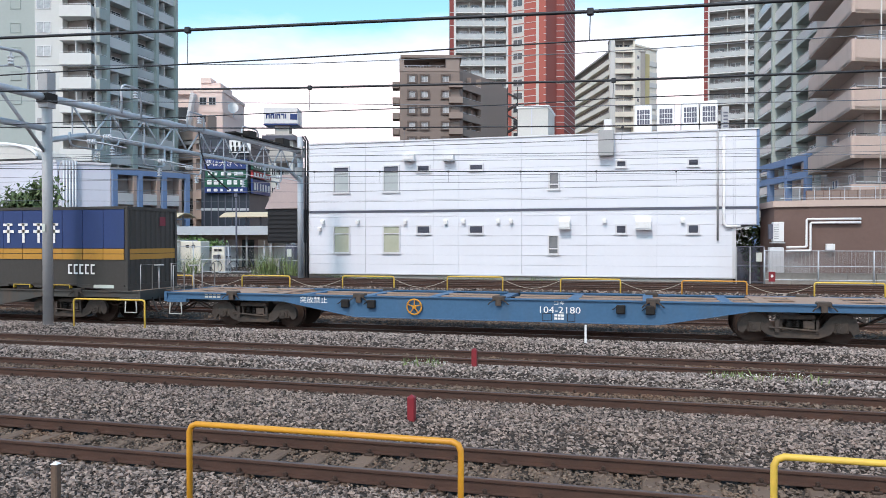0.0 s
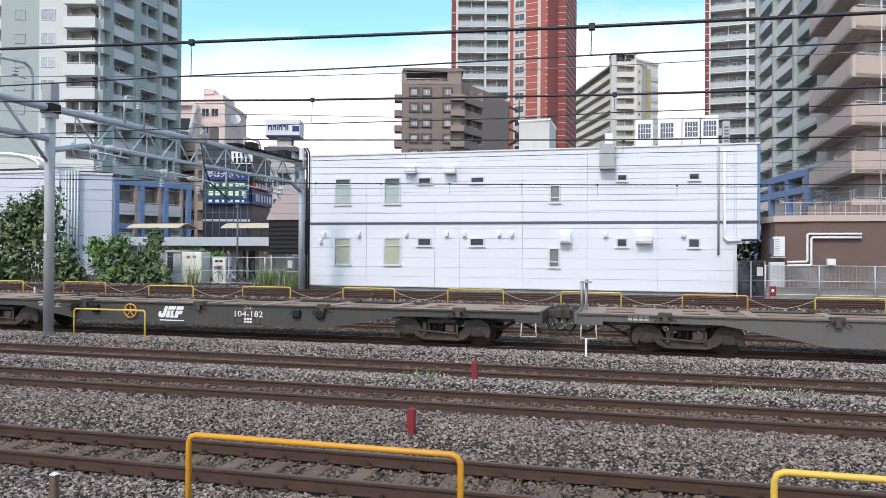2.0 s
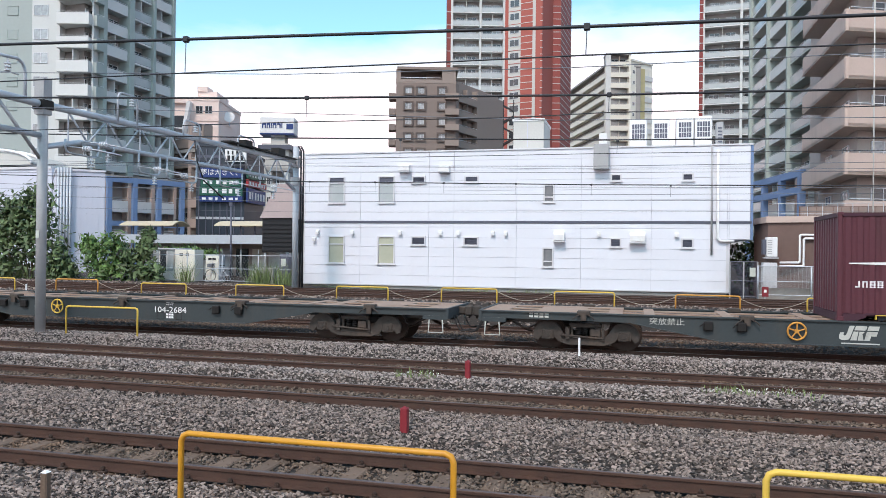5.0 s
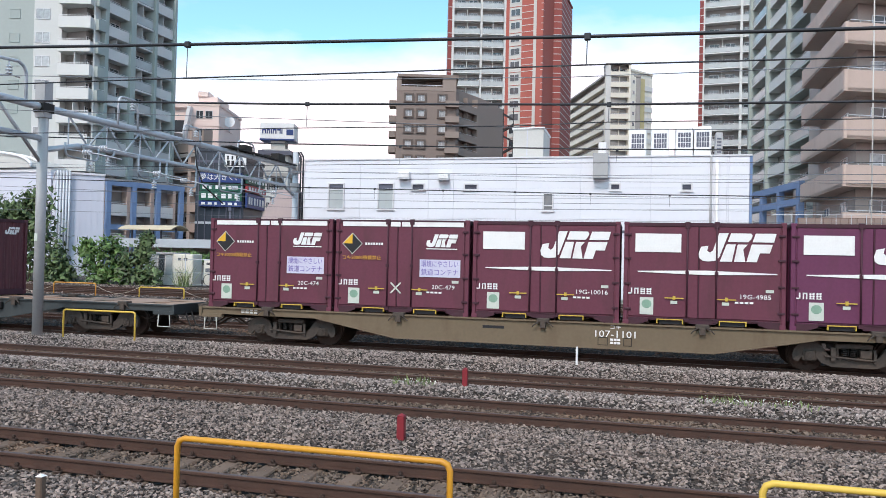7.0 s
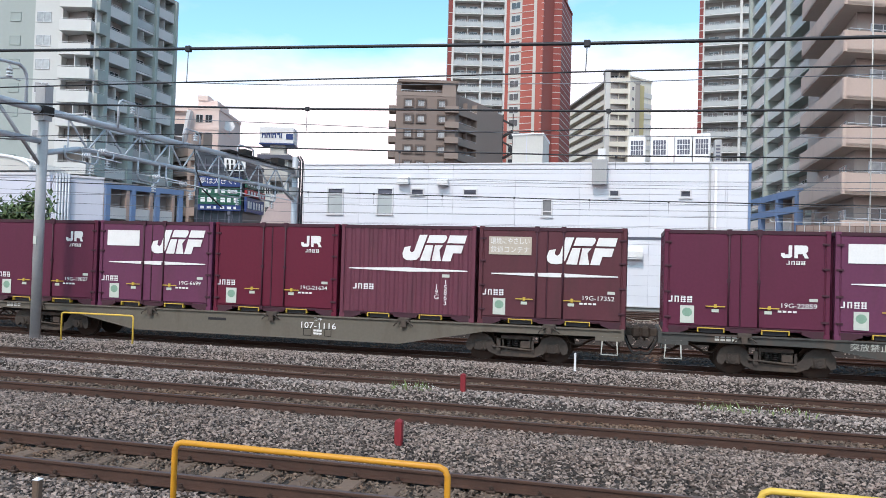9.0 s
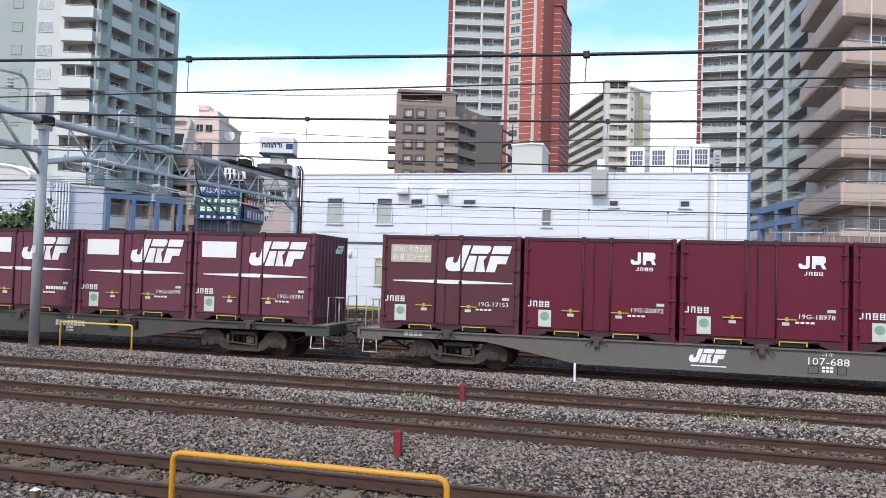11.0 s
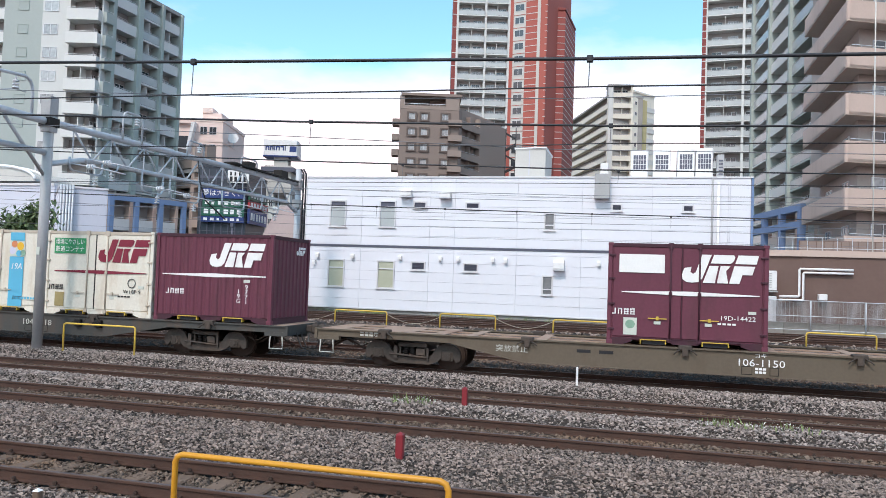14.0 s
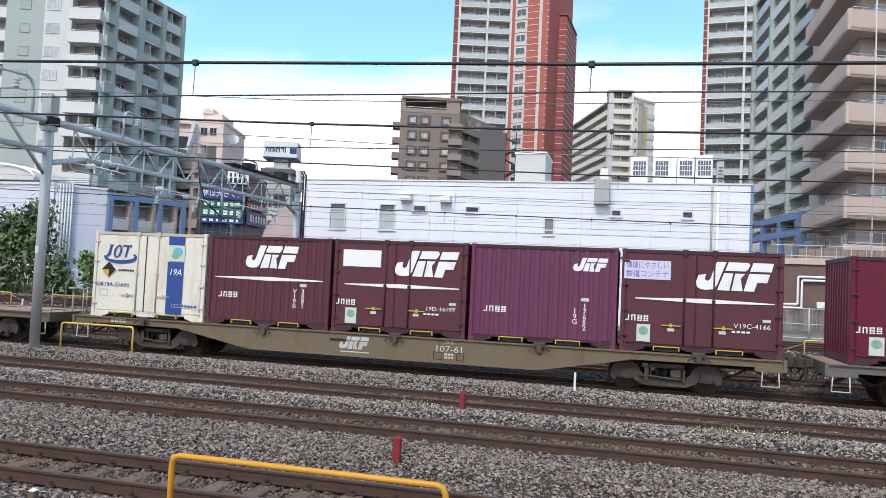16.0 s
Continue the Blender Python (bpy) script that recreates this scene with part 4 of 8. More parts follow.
def container_shell(o, mat, style, L=CL):
    x1 = L / 2
    k = "%s%.2f" % (style, L)
    yf = -Y1 + 0.035
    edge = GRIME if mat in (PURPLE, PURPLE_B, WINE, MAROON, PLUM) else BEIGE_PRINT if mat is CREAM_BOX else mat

    def body_(bm):
        box(bm, -x1 + 0.05, x1 - 0.05, yf, -yf, 0.12, CH - 0.05)
    put("body", "body" + k, mat, body_, o)
    if style == "ribbed":
        put("corrugated_side", "cside" + k, mat, lambda bm: prism_z(bm, corrugation(14, -x1 + 0.12, x1 - 0.12, yf - 0.034, yf - 0.004) + [(x1 - 0.12, yf + 0.02), (-x1 + 0.12, yf + 0.02)], 0.19, CH - 0.10), o)
    for sx in (-1, 1):
        put("corrugated_end", "cend%d" % sx + k, mat, lambda bm, sx=sx: prism_z(bm, [(sx * (x1 - d), y) for y, d in corrugation(9, -Y1 + 0.12, Y1 - 0.12, 0.012, 0.045)] + [(sx * (x1 - 0.07), Y1 - 0.12), (sx * (x1 - 0.07), -Y1 + 0.12)], 0.19, CH - 0.11), o)

    def posts(bm):
        bevel_box(bm, 0, 0.10, 0, 0.10, 0.0, CH, 0.012)
        bevel_box(bm, -0.006, 0.125, -0.006, 0.125, CH - 0.06, CH + 0.012, 0.01)
        bevel_box(bm, -0.006, 0.14, -0.006, 0.14, 0.0, 0.11, 0.01)
    for sx in (0, 1):
        for sy in (0, 1):
            put("corner_post", "post", mat, posts, o, m=Matrix.Translation((x1 * (2 * sx - 1), Y1 * (2 * sy - 1), 0)) @ Matrix.Diagonal((1 - 2 * sx, 1 - 2 * sy, 1, 1)))

    def top_(bm):
        for sy in (-1, 1):
            box(bm, -x1 + 0.11, x1 - 0.11, sy * Y1, sy * (Y1 - 0.09), CH - 0.085, CH)
        for sx in (-1, 1):
            box(bm, sx * x1, sx * (x1 - 0.08), -Y1 + 0.11, Y1 - 0.11, CH - 0.10, CH)
        box(bm, -x1 + 0.1, x1 - 0.1, -Y1 + 0.09, Y1 - 0.09, CH - 0.05, CH - 0.03)
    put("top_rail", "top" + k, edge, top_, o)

    def bottom_(bm):
        for sy in (-1, 1):
            ya, yb = sy * (Y1 - 0.002), sy * (Y1 - 0.1)
            ya, yb = min(ya, yb), max(ya, yb)
            for s in (-1, 1):
                prism(bm, ((s * (x1 - 0.12), 0.0), (s * (x1 - 0.35), 0.0), (s * 1.26, 0.085), (s * 1.26, 0.17), (s * (x1 - 0.12), 0.17)), ya, yb)
            prism(bm, ((-0.30, 0.06), (0.30, 0.06), (0.36, 0.17), (-0.36, 0.17)), ya, yb)
            box(bm, -1.26, 1.26, ya, yb, 0.15, 0.19)
        for sx in (-1, 1):
            box(bm, sx * (x1 - 0.004), sx * (x1 - 0.1), -Y1 + 0.12, Y1 - 0.12, 0.0, 0.18)
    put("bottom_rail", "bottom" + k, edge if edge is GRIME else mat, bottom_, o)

    def pocket(bm):
        box(bm, -0.31, 0.31, -0.012, 0.1, 0.135, 0.158)
        box(bm, -0.31, -0.285, -0.012, 0.1, 0.045, 0.14)
        box(bm, 0.285, 0.31, -0.012, 0.1, 0.045, 0.14)
    for s in (-1, 1):
        put("fork_pocket", "pocket", YELLOW_MARK if mat not in (WHITE_BOX,) else WHITE_BOX, pocket, o, m=pose(s * 0.72 - 0.03, -Y1, 0))
    # Solid black blocks stand in for the shade inside the fork pockets.
    put("fork_tunnel", "tunnel_shade", BLACK, lambda bm: (box(bm, -1.0, -0.46, -Y1 + 0.05, Y1 - 0.05, 0.03, 0.13), box(bm, 0.4, 0.96, -Y1 + 0.05, Y1 - 0.05, 0.03, 0.13)), o)
    if style == "door":
        for s in (-1, 1):
            def leaf(bm, s=s):
                a, b = sorted((s * 0.012 - 0.1, s * (x1 - 0.13)))
                bevel_box(bm, a, b, -Y1 + 0.008, yf + 0.01, 0.2, CH - 0.1, 0.012)
            d = put("door", "leaf%d" % s, mat, leaf, o)
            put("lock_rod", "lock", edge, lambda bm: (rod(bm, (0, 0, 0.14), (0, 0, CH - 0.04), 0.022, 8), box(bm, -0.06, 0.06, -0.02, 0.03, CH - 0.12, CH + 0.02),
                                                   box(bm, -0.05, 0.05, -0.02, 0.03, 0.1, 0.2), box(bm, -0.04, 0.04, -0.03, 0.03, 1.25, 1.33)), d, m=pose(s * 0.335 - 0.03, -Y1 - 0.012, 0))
            put("door_handle", "handle", YELLOW_MARK if mat not in (CREAM_BOX, WHITE_BOX) else BEIGE_PRINT,
                lambda bm: (box(bm, -0.22, 0.22, -0.03, -0.008, -0.012, 0.012), box(bm, -0.03, 0.03, -0.035, 0.0, -0.04, 0.05)), d, m=pose(s * 0.60 - 0.06, -Y1 - 0.012, 0.67))
            if s > 0:
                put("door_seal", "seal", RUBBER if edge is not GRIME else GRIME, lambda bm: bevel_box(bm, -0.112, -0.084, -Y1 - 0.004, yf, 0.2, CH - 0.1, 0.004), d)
            for hz in (0.38, 1.0, 1.62, 2.2):
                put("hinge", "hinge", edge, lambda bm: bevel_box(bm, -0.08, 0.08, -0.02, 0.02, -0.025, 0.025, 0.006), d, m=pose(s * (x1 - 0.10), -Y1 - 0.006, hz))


def end_marks(o, mat, L=CL):
    """Marks on the end wall that faces along +x."""
    if mat in (PURPLE, WINE, PURPLE_B):
        e = put("marking", "endmark", DECAL, lambda bm: mark(bm, MARK, 0.62), o, "white slanted freight mark", pose(L / 2 + 0.006, 0.25, 2.0, 0, 0, 90))
    if mat is PURPLE_B:
        put("marking", "endplate", DECAL, lambda bm: flat(bm, rect(-0.3, 0.3, 0, 0.42)), o, m=pose(L / 2 + 0.006, 0.55, 1.45, 0, 0, 90))


def number(o, words, mat=None, x=1.18, z=0.745, size=0.155):
    if words:
        lettering("number", words, size, mat or DECAL, o, x, -Y1 - 0.014, z, squeeze=1.15)
    else:
        decal(o, "number_bars", mat or DECAL, lambda bm: [flat(bm, rect(-0.36 + 0.09 * i, -0.29 + 0.09 * i, -0.05, 0.05)) for i in range(8)], x, z)


def small_marks(o, mat=None, sticker=True, leaf=LEAF_PRINT):
    mat = mat or DECAL
    decal(o, "owner_bars", mat, lambda bm: bars(bm, 4, 0.56, 0.15, 0.03), -1.47, 0.82)
    if sticker:
        s = decal(o, "sticker", STICKER if leaf is LEAF_PRINT else STICKER_OLD, lambda bm: flat(bm, rect(-0.16, 0.16, 0, 0.42)), -1.30, 0.25, label="small square sticker")
        put("sticker_print", "leafprint", leaf, lambda bm: flat(bm, [(0.12 * math.cos(a * 0.6283), 0.26 + 0.11 * math.sin(a * 0.6283)) for a in range(10)], -0.003), s)
    for x in (-0.66, 0.52):
        decal(o, "tag", STICKER, lambda bm: flat(bm, rect(-0.08, 0.08, 0, 0.075)), x, 0.53)
    decal(o, "tag2", STICKER, lambda bm: flat(bm, rect(-0.09, 0.09, 0, 0.07)), 1.5, 0.86)
    decal(o, "fine_print", mat, lambda bm: [flat(bm, rect(-0.22 + 0.11 * i, -0.14 + 0.11 * i, 0, 0.045)) for i in range(4)], 0.95, 0.585)


def stripe(o, mat=None, z=1.30, x0=-1.52, x1=1.66):
    decal(o, ("stripe", x0), mat or DECAL, lambda bm: flat(bm, ((x0, 0.012), (x0, -0.012), (0.05, -0.055), (x1, -0.012), (x1, 0.012), (0.05, 0.055))), 0, z)


def placard(o, x, z, s, top=PLACARD_Y):
    """A diamond hazard placard in yellow and black quarters."""
    for i, (a, b) in enumerate((((-s, 0), (0, s)), ((0, s), (s, 0)), ((s, 0), (0, -s)), ((0, -s), (-s, 0)))):
        mt = top if (i == 0 if top is PLACARD_Y else i == 3) else BLACK
        decal(o, ("placard%d" % i, s), mt, lambda bm, a=a, b=b: flat(bm, ((0, 0), a, b)), x, z)
    decal(o, ("placard_edge", s), STICKER, lambda bm: [flat(bm, ((ax, az), (bx, bz), (bx * 1.07, bz * 1.07), (ax * 1.07, az * 1.07))) for (ax, az), (bx, bz) in
                                                       (((-s, 0), (0, s)), ((0, s), (s, 0)), ((s, 0), (0, -s)), ((0, -s), (-s, 0)))], x, z)
    decal(o, "placard_bars", BLACK if top is not PLACARD_Y else DECAL, lambda bm: [flat(bm, rect(0.075 * i, 0.075 * i + 0.05, -0.03, 0.03)) for i in range(7)], x + s + 0.1, z)


def slogan(o, x, z, panel, ink, w=1.1, h=0.46):
    p = decal(o, ("slogan", w), panel, lambda bm: flat(bm, rect(-w / 2, w / 2, -h / 2, h / 2)), x, z, label="printed slogan panel")
    lettering("slogan_text", "環境にやさしい", h * 0.40, ink, p, 0, -0.006, h * 0.23, squeeze=w / h * 0.33)
    lettering("slogan_text", "鉄道コンテナ", h * 0.40, ink, p, 0, -0.006, -h * 0.24, squeeze=w / h * 0.385)


def make_container(kind, num, mat, **kw):
    names = {"freight": "%s steel freight container with a white slanted mark and stripe", "red": "%s steel freight container with a white angular mark",
             "ribbed": "%s ribbed steel freight container with a white mark", "special": "%s container with hazard diamond and slogan panel",
             "white": "%s insulated container with a blue vertical band", "creamy": "%s container with a maroon mark and green slogan panel",
             "long": "%s long container with amber stripes"}
    tint = {PURPLE.name: "purple", PURPLE_B.name: "violet", WINE.name: "weathered wine-red", MAROON.name: "dark red", PLUM.name: "plum-red", WHITE_BOX.name: "clean white", CREAM_BOX.name: "stained cream", DARK_BOX.name: "blue and charcoal"}[mat.name]
    o = thing("freight_container", names[kind] % tint, "freight container", group="containers on the train")
    if kind == "long":
        L = 6.05
        container_shell(o, mat, "plain", L)
        for i in range(8):
            put("upper_panel", "navyband", NAVY_BOX, lambda bm: bevel_box(bm, 0, (L - 0.24) / 8 - 0.01, -Y1 + 0.012, -Y1 + 0.06, 1.25, CH - 0.09, 0.008), o, "navy blue upper panel", pose(-L / 2 + 0.12 + i * (L - 0.24) / 8, 0, 0))
        for za, zb in ((0.92, 1.08), (1.10, 1.24)):
            put("amber_stripe", ("amber", za), AMBER, lambda bm, za=za, zb=zb: [box(bm, -L / 2 + 0.12 + i * (L - 0.24) / 8, -L / 2 + 0.10 + (i + 1) * (L - 0.24) / 8, -Y1 + 0.008, -Y1 + 0.05, za, zb) for i in range(8)], o, "amber horizontal stripe")
            put("amber_stripe", ("ambere", za), AMBER, lambda bm, za=za, zb=zb: box(bm, L / 2 - 0.02, L / 2 - 0.008, -Y1 + 0.12, Y1 - 0.12, za, zb), o, "amber horizontal stripe")
        decal(o, "brandbars", DECAL, lambda bm: [flat(bm, rect(-2.9 + 0.56 * i, -2.5 + 0.56 * i, 0, 0.09)) or flat(bm, rect(-2.75 + 0.56 * i, -2.66 + 0.56 * i, -0.3, 0.3)) or flat(bm, rect(-2.9 + 0.56 * i, -2.55 + 0.56 * i, 0.22, 0.29)) for i in range(6)], 0.35, 1.72)
        decal(o, "brandbars2", DECAL, lambda bm: [flat(bm, rect(0.2 * i, 0.2 * i + 0.14, 0, 0.05)) or flat(bm, rect(0.2 * i, 0.2 * i + 0.05, 0.05, 0.25)) or flat(bm, rect(0.2 * i, 0.2 * i + 0.14, 0.25, 0.3)) for i in range(5)], 0.95, 0.48)
        decal(o, "plate", STICKER, lambda bm: flat(bm, rect(-0.35, 0.35, -0.05, 0.05)), 2.2, 0.12)
        put("marking", "endsq", MAROON_PRINT, lambda bm: flat(bm, rect(-0.15, 0.15, 0, 0.28)), o, m=pose(L / 2 + 0.006, 0.45, 1.95, 0, 0, 90))
        return o
    container_shell(o, mat, {"ribbed": "ribbed", "white": kw.get("shell", "door")}.get(kind, "door"))
    end_marks(o, mat)
    if kind == "freight":
        decal(o, "mark173", DECAL, lambda bm: mark(bm, MARK, 1.74), -0.11, 1.58, label="white slanted freight mark")
        stripe(o)
        small_marks(o, leaf=kw.get("leaf", LEAF_PRINT))
        if kw.get("plate") == "beige":
            slogan(o, -1.05, 2.02, BEIGE_PRINT, WHITE_PAINT)
        elif kw.get("plate") == "lilac":
            slogan(o, -1.25, 2.0, LILAC, SLOGAN_BLUE)
        else:
            decal(o, "plate108", DECAL, lambda bm: flat(bm, rect(-0.54, 0.54, 0, 0.45)), -1.05, 1.78)
        number(o, num)
    elif kind == "red":
        decal(o, "rmark", DECAL, lambda bm: mark(bm, RMARK, 0.60), 0.78, 1.87, label="white angular mark")
        decal(o, "rbars", DECAL, lambda bm: bars(bm, 4, 0.42, 0.09, 0.02), 1.1, 1.76)
        small_marks(o)
        number(o, num)
    elif kind == "ribbed":
        s = kw.get("size", 1.74)
        yy = -Y1 + 0.001
        decal(o, ("rib_mark", s), DECAL, lambda bm: mark(bm, MARK, s), kw.get("at", 1.62 - s), 2.22 - 0.37 * s, yy, "white slanted freight mark")
        if s > 1:
            decal(o, "stripe_r", DECAL, lambda bm: flat(bm, ((-1.62, 0.012), (-1.62, -0.012), (0.05, -0.055), (1.66, -0.012), (1.66, 0.012), (0.05, 0.055))), 0, 1.33, yy)
        decal(o, "owner_r", DECAL, lambda bm: bars(bm, 4, 0.6, 0.15, 0.03), -1.2, 0.85, yy)
        if "-" in num:
            lettering("number", num, 0.19, DECAL, o, 1.1, yy - 0.002, 0.75, squeeze=1.15)
        else:
            for j, col in enumerate(num.split("|")):
                for i, ch in enumerate(col):
                    lettering("number", ch, 0.175, DECAL, o, 0.84 + j * 0.24, yy - 0.002, 1.02 - i * 0.135 - (0.12 if len(num.split("|")[0]) == 3 and j == 0 else 0), squeeze=1.15)
        decal(o, "tag3", STICKER, lambda bm: flat(bm, rect(-0.1, 0.1, 0, 0.08)), 1.08, 1.15, yy)
    elif kind == "special":
        for a, b in ((-1.65, -0.36), (-0.29, -0.02), (0.02, 0.26), (0.33, 1.7)):
            decal(o, ("topstrip", a), DECAL, lambda bm, a=a, b=b: flat(bm, rect(a, b, 0, 0.12)), 0, 2.33)
        decal(o, "mark80", DECAL, lambda bm: mark(bm, MARK, 0.86), 0.70, 1.80, label="white slanted freight mark")
        decal(o, "mark80line", DECAL, lambda bm: flat(bm, rect(0, 0.84, 0, 0.025)), 0.70, 1.74)
        placard(o, -1.37, 1.86, 0.27)
        lettering("warning", "コキ50000積載禁止", 0.125, PLACARD_O, o, -1.10, -Y1 - 0.014, 1.48, squeeze=1.05)
        slogan(o, 1.08, 1.24, LILAC, SLOGAN_BLUE)
        small_marks(o)
        number(o, num, x=1.18)
        if kw.get("cross"):
            for a in (45, -45):
                put("marking", "cross", STICKER, lambda bm: flat(bm, rect(-0.2, 0.2, -0.02, 0.02)), o, m=pose(-0.12, -Y1 - 0.02, 0.7) @ pose(0, 0, 0, 0, a))
    elif kind == "white":
        ink = kw.get("ink", BLUE_PRINT)
        yb = -Y1 - 0.012
        for za, zb in ((2.17, 2.42), (0.17, 1.68)):
            decal(o, ("vband", za), ink, lambda bm, za=za, zb=zb: flat(bm, rect(-0.26, 0.26, 0, zb - za)), 0.90, za, label="coloured vertical band")
        # leasing mark: a slanted plain figure
        decal(o, "lease", ink, lambda bm: ([flat(bm, o_) for o_ in (((0.20, 0.36), (0.34, 0.36), (0.33, 0.33), (0.295, 0.32), (0.225, 0.06), (0.12, -0.02), (0.0, -0.02), (0.02, 0.03), (0.10, 0.04), (0.15, 0.10), (0.215, 0.32), (0.195, 0.33)),
                                                                    ((0.63, 0.27), (0.655, 0.36), (0.95, 0.36), (0.925, 0.27), (0.905, 0.31), (0.665, 0.315)), ((0.70, 0.0), (0.80, 0.0), (0.785, 0.02), (0.855, 0.313), (0.785, 0.313), (0.72, 0.02)))],
                                           [flat(bm, [(0.48 + rx * math.cos(t) + 0.25 * rz * math.sin(t), 0.17 + rz * math.sin(t)) for rx, rz, t in ((0.135, 0.19, k * 0.3927), (0.135, 0.19, (k + 1) * 0.3927), (0.07, 0.155, (k + 1) * 0.3927), (0.07, 0.155, k * 0.3927))])
                                            for k in range(16)]), -1.53, 1.76, label="slanted mark")
        if kw.get("swoosh"):
            decal(o, "swoosh", ink, lambda bm: flat(bm, [(0.56 * math.cos(a), 0.19 * math.sin(a)) for a in np.linspace(-2.9, 0.55, 14)] + [(0.50 * math.cos(a) - 0.03, 0.11 * math.sin(a) + 0.02) for a in np.linspace(0.55, -2.9, 14)]), -0.95, 1.76)
        placard(o, -1.32, 1.38, 0.24, PLACARD_O)
        lettering("number", num, 0.165, BLUE_PRINT if ink is BLUE_PRINT else SKY_PRINT, o, -1.16, yb - 0.002, 0.95, squeeze=1.15)
        lettering("class_mark", "19A", 0.27, WHITE_PAINT, o, 0.90, yb - 0.006, 1.38, squeeze=0.95, shear=0.2)
        st = decal(o, "emblem", STICKER, lambda bm: flat(bm, rect(-0.26, 0.26, 0, 0.46)), 0.92, 1.70)
        if ink is BLUE_PRINT:
            put("emblem_print", "globe", SKY_PRINT, lambda bm: flat(bm, [(0.16 * math.cos(a * 0.5236) + 0.03, 0.27 + 0.14 * math.sin(a * 0.5236)) for a in range(12)], -0.003), st)
            put("emblem_print", "globe2", LEAF_PRINT, lambda bm: flat(bm, [(0.13 * math.cos(a * 0.5236) - 0.03, 0.17 + 0.10 * math.sin(a * 0.5236)) for a in range(12)], -0.005), st)
        else:
            for i, (bx, bz, br, mt) in enumerate(((-0.12, 0.36, 0.11, ORANGE_PRINT), (-0.18, 0.17, 0.12, LILAC), (0.1, 0.3, 0.13, PLACARD_Y), (0.05, 0.08, 0.1, SKY_PRINT), (0.2, 0.1, 0.1, LEAF_PRINT))):
                put("emblem_print", "ball%d" % i, mt, lambda bm, bx=bx, bz=bz, br=br: flat(bm, [(bx + br * math.cos(a * 0.6283), bz + br * math.sin(a * 0.6283)) for a in range(10)], -0.003), st)
        decal(o, "label_strip", STICKER, lambda bm: flat(bm, rect(-0.4, 0.4, -0.05, 0.05)), 1.22, 0.43)
        decal(o, "label_ink", ink, lambda bm: [flat(bm, rect(-0.36 + 0.1 * i, -0.29 + 0.1 * i, -0.03, 0.03), -0.005) for i in range(8)], 1.22, 0.43)
        decal(o, "outline", BEIGE_PRINT, lambda bm: [flat(bm, r_) for r_ in (rect(-0.14, 0.14, 0, 0.012), rect(-0.14, 0.14, 0.18, 0.192), rect(-0.14, -0.128, 0, 0.19), rect(0.128, 0.14, 0, 0.19))], -1.45, 0.62)
    elif kind == "creamy":
        slogan(o, -1.0, 2.06, GREEN_PRINT, WHITE_PAINT)
        decal(o, "mark173", MAROON_PRINT, lambda bm: mark(bm, MARK, 1.74), 0.0, 1.60, label="maroon slanted freight mark")
        stripe(o, MAROON_PRINT)
        small_marks(o, BLACK, leaf=STICKER_OLD)
        decal(o, "ring", BLACK, lambda bm: [flat(bm, ((0.14 * math.cos(a), 0.14 * math.sin(a)), (0.14 * math.cos(b), 0.14 * math.sin(b)), (0.115 * math.cos(b), 0.115 * math.sin(b)), (0.115 * math.cos(a), 0.115 * math.sin(a))))
                                            for a, b in ((i * 0.5236, (i + 1) * 0.5236) for i in range(12))], 1.18, 1.0)
        number(o, num, BLACK, x=1.2, z=0.75)
    return o


# ---- wagons
def wheelset_mesh(bm):
    for s in (-1, 1):
        y = s * GAUGE / 2
        rod(bm, (0, y - 0.02, 0), (0, y + 0.085 * s + (0.0), 0), 0.405, 28)
        rod(bm, (0, y - 0.03 * s, 0), (0, y - 0.005 * s, 0), 0.432, 28)
        rod(bm, (0, y + s * 0.08, 0), (0, y + s * 0.10, 0), 0.15, 14)
    rod(bm, (0, -0.95, 0), (0, 0.95, 0), 0.075, 12)


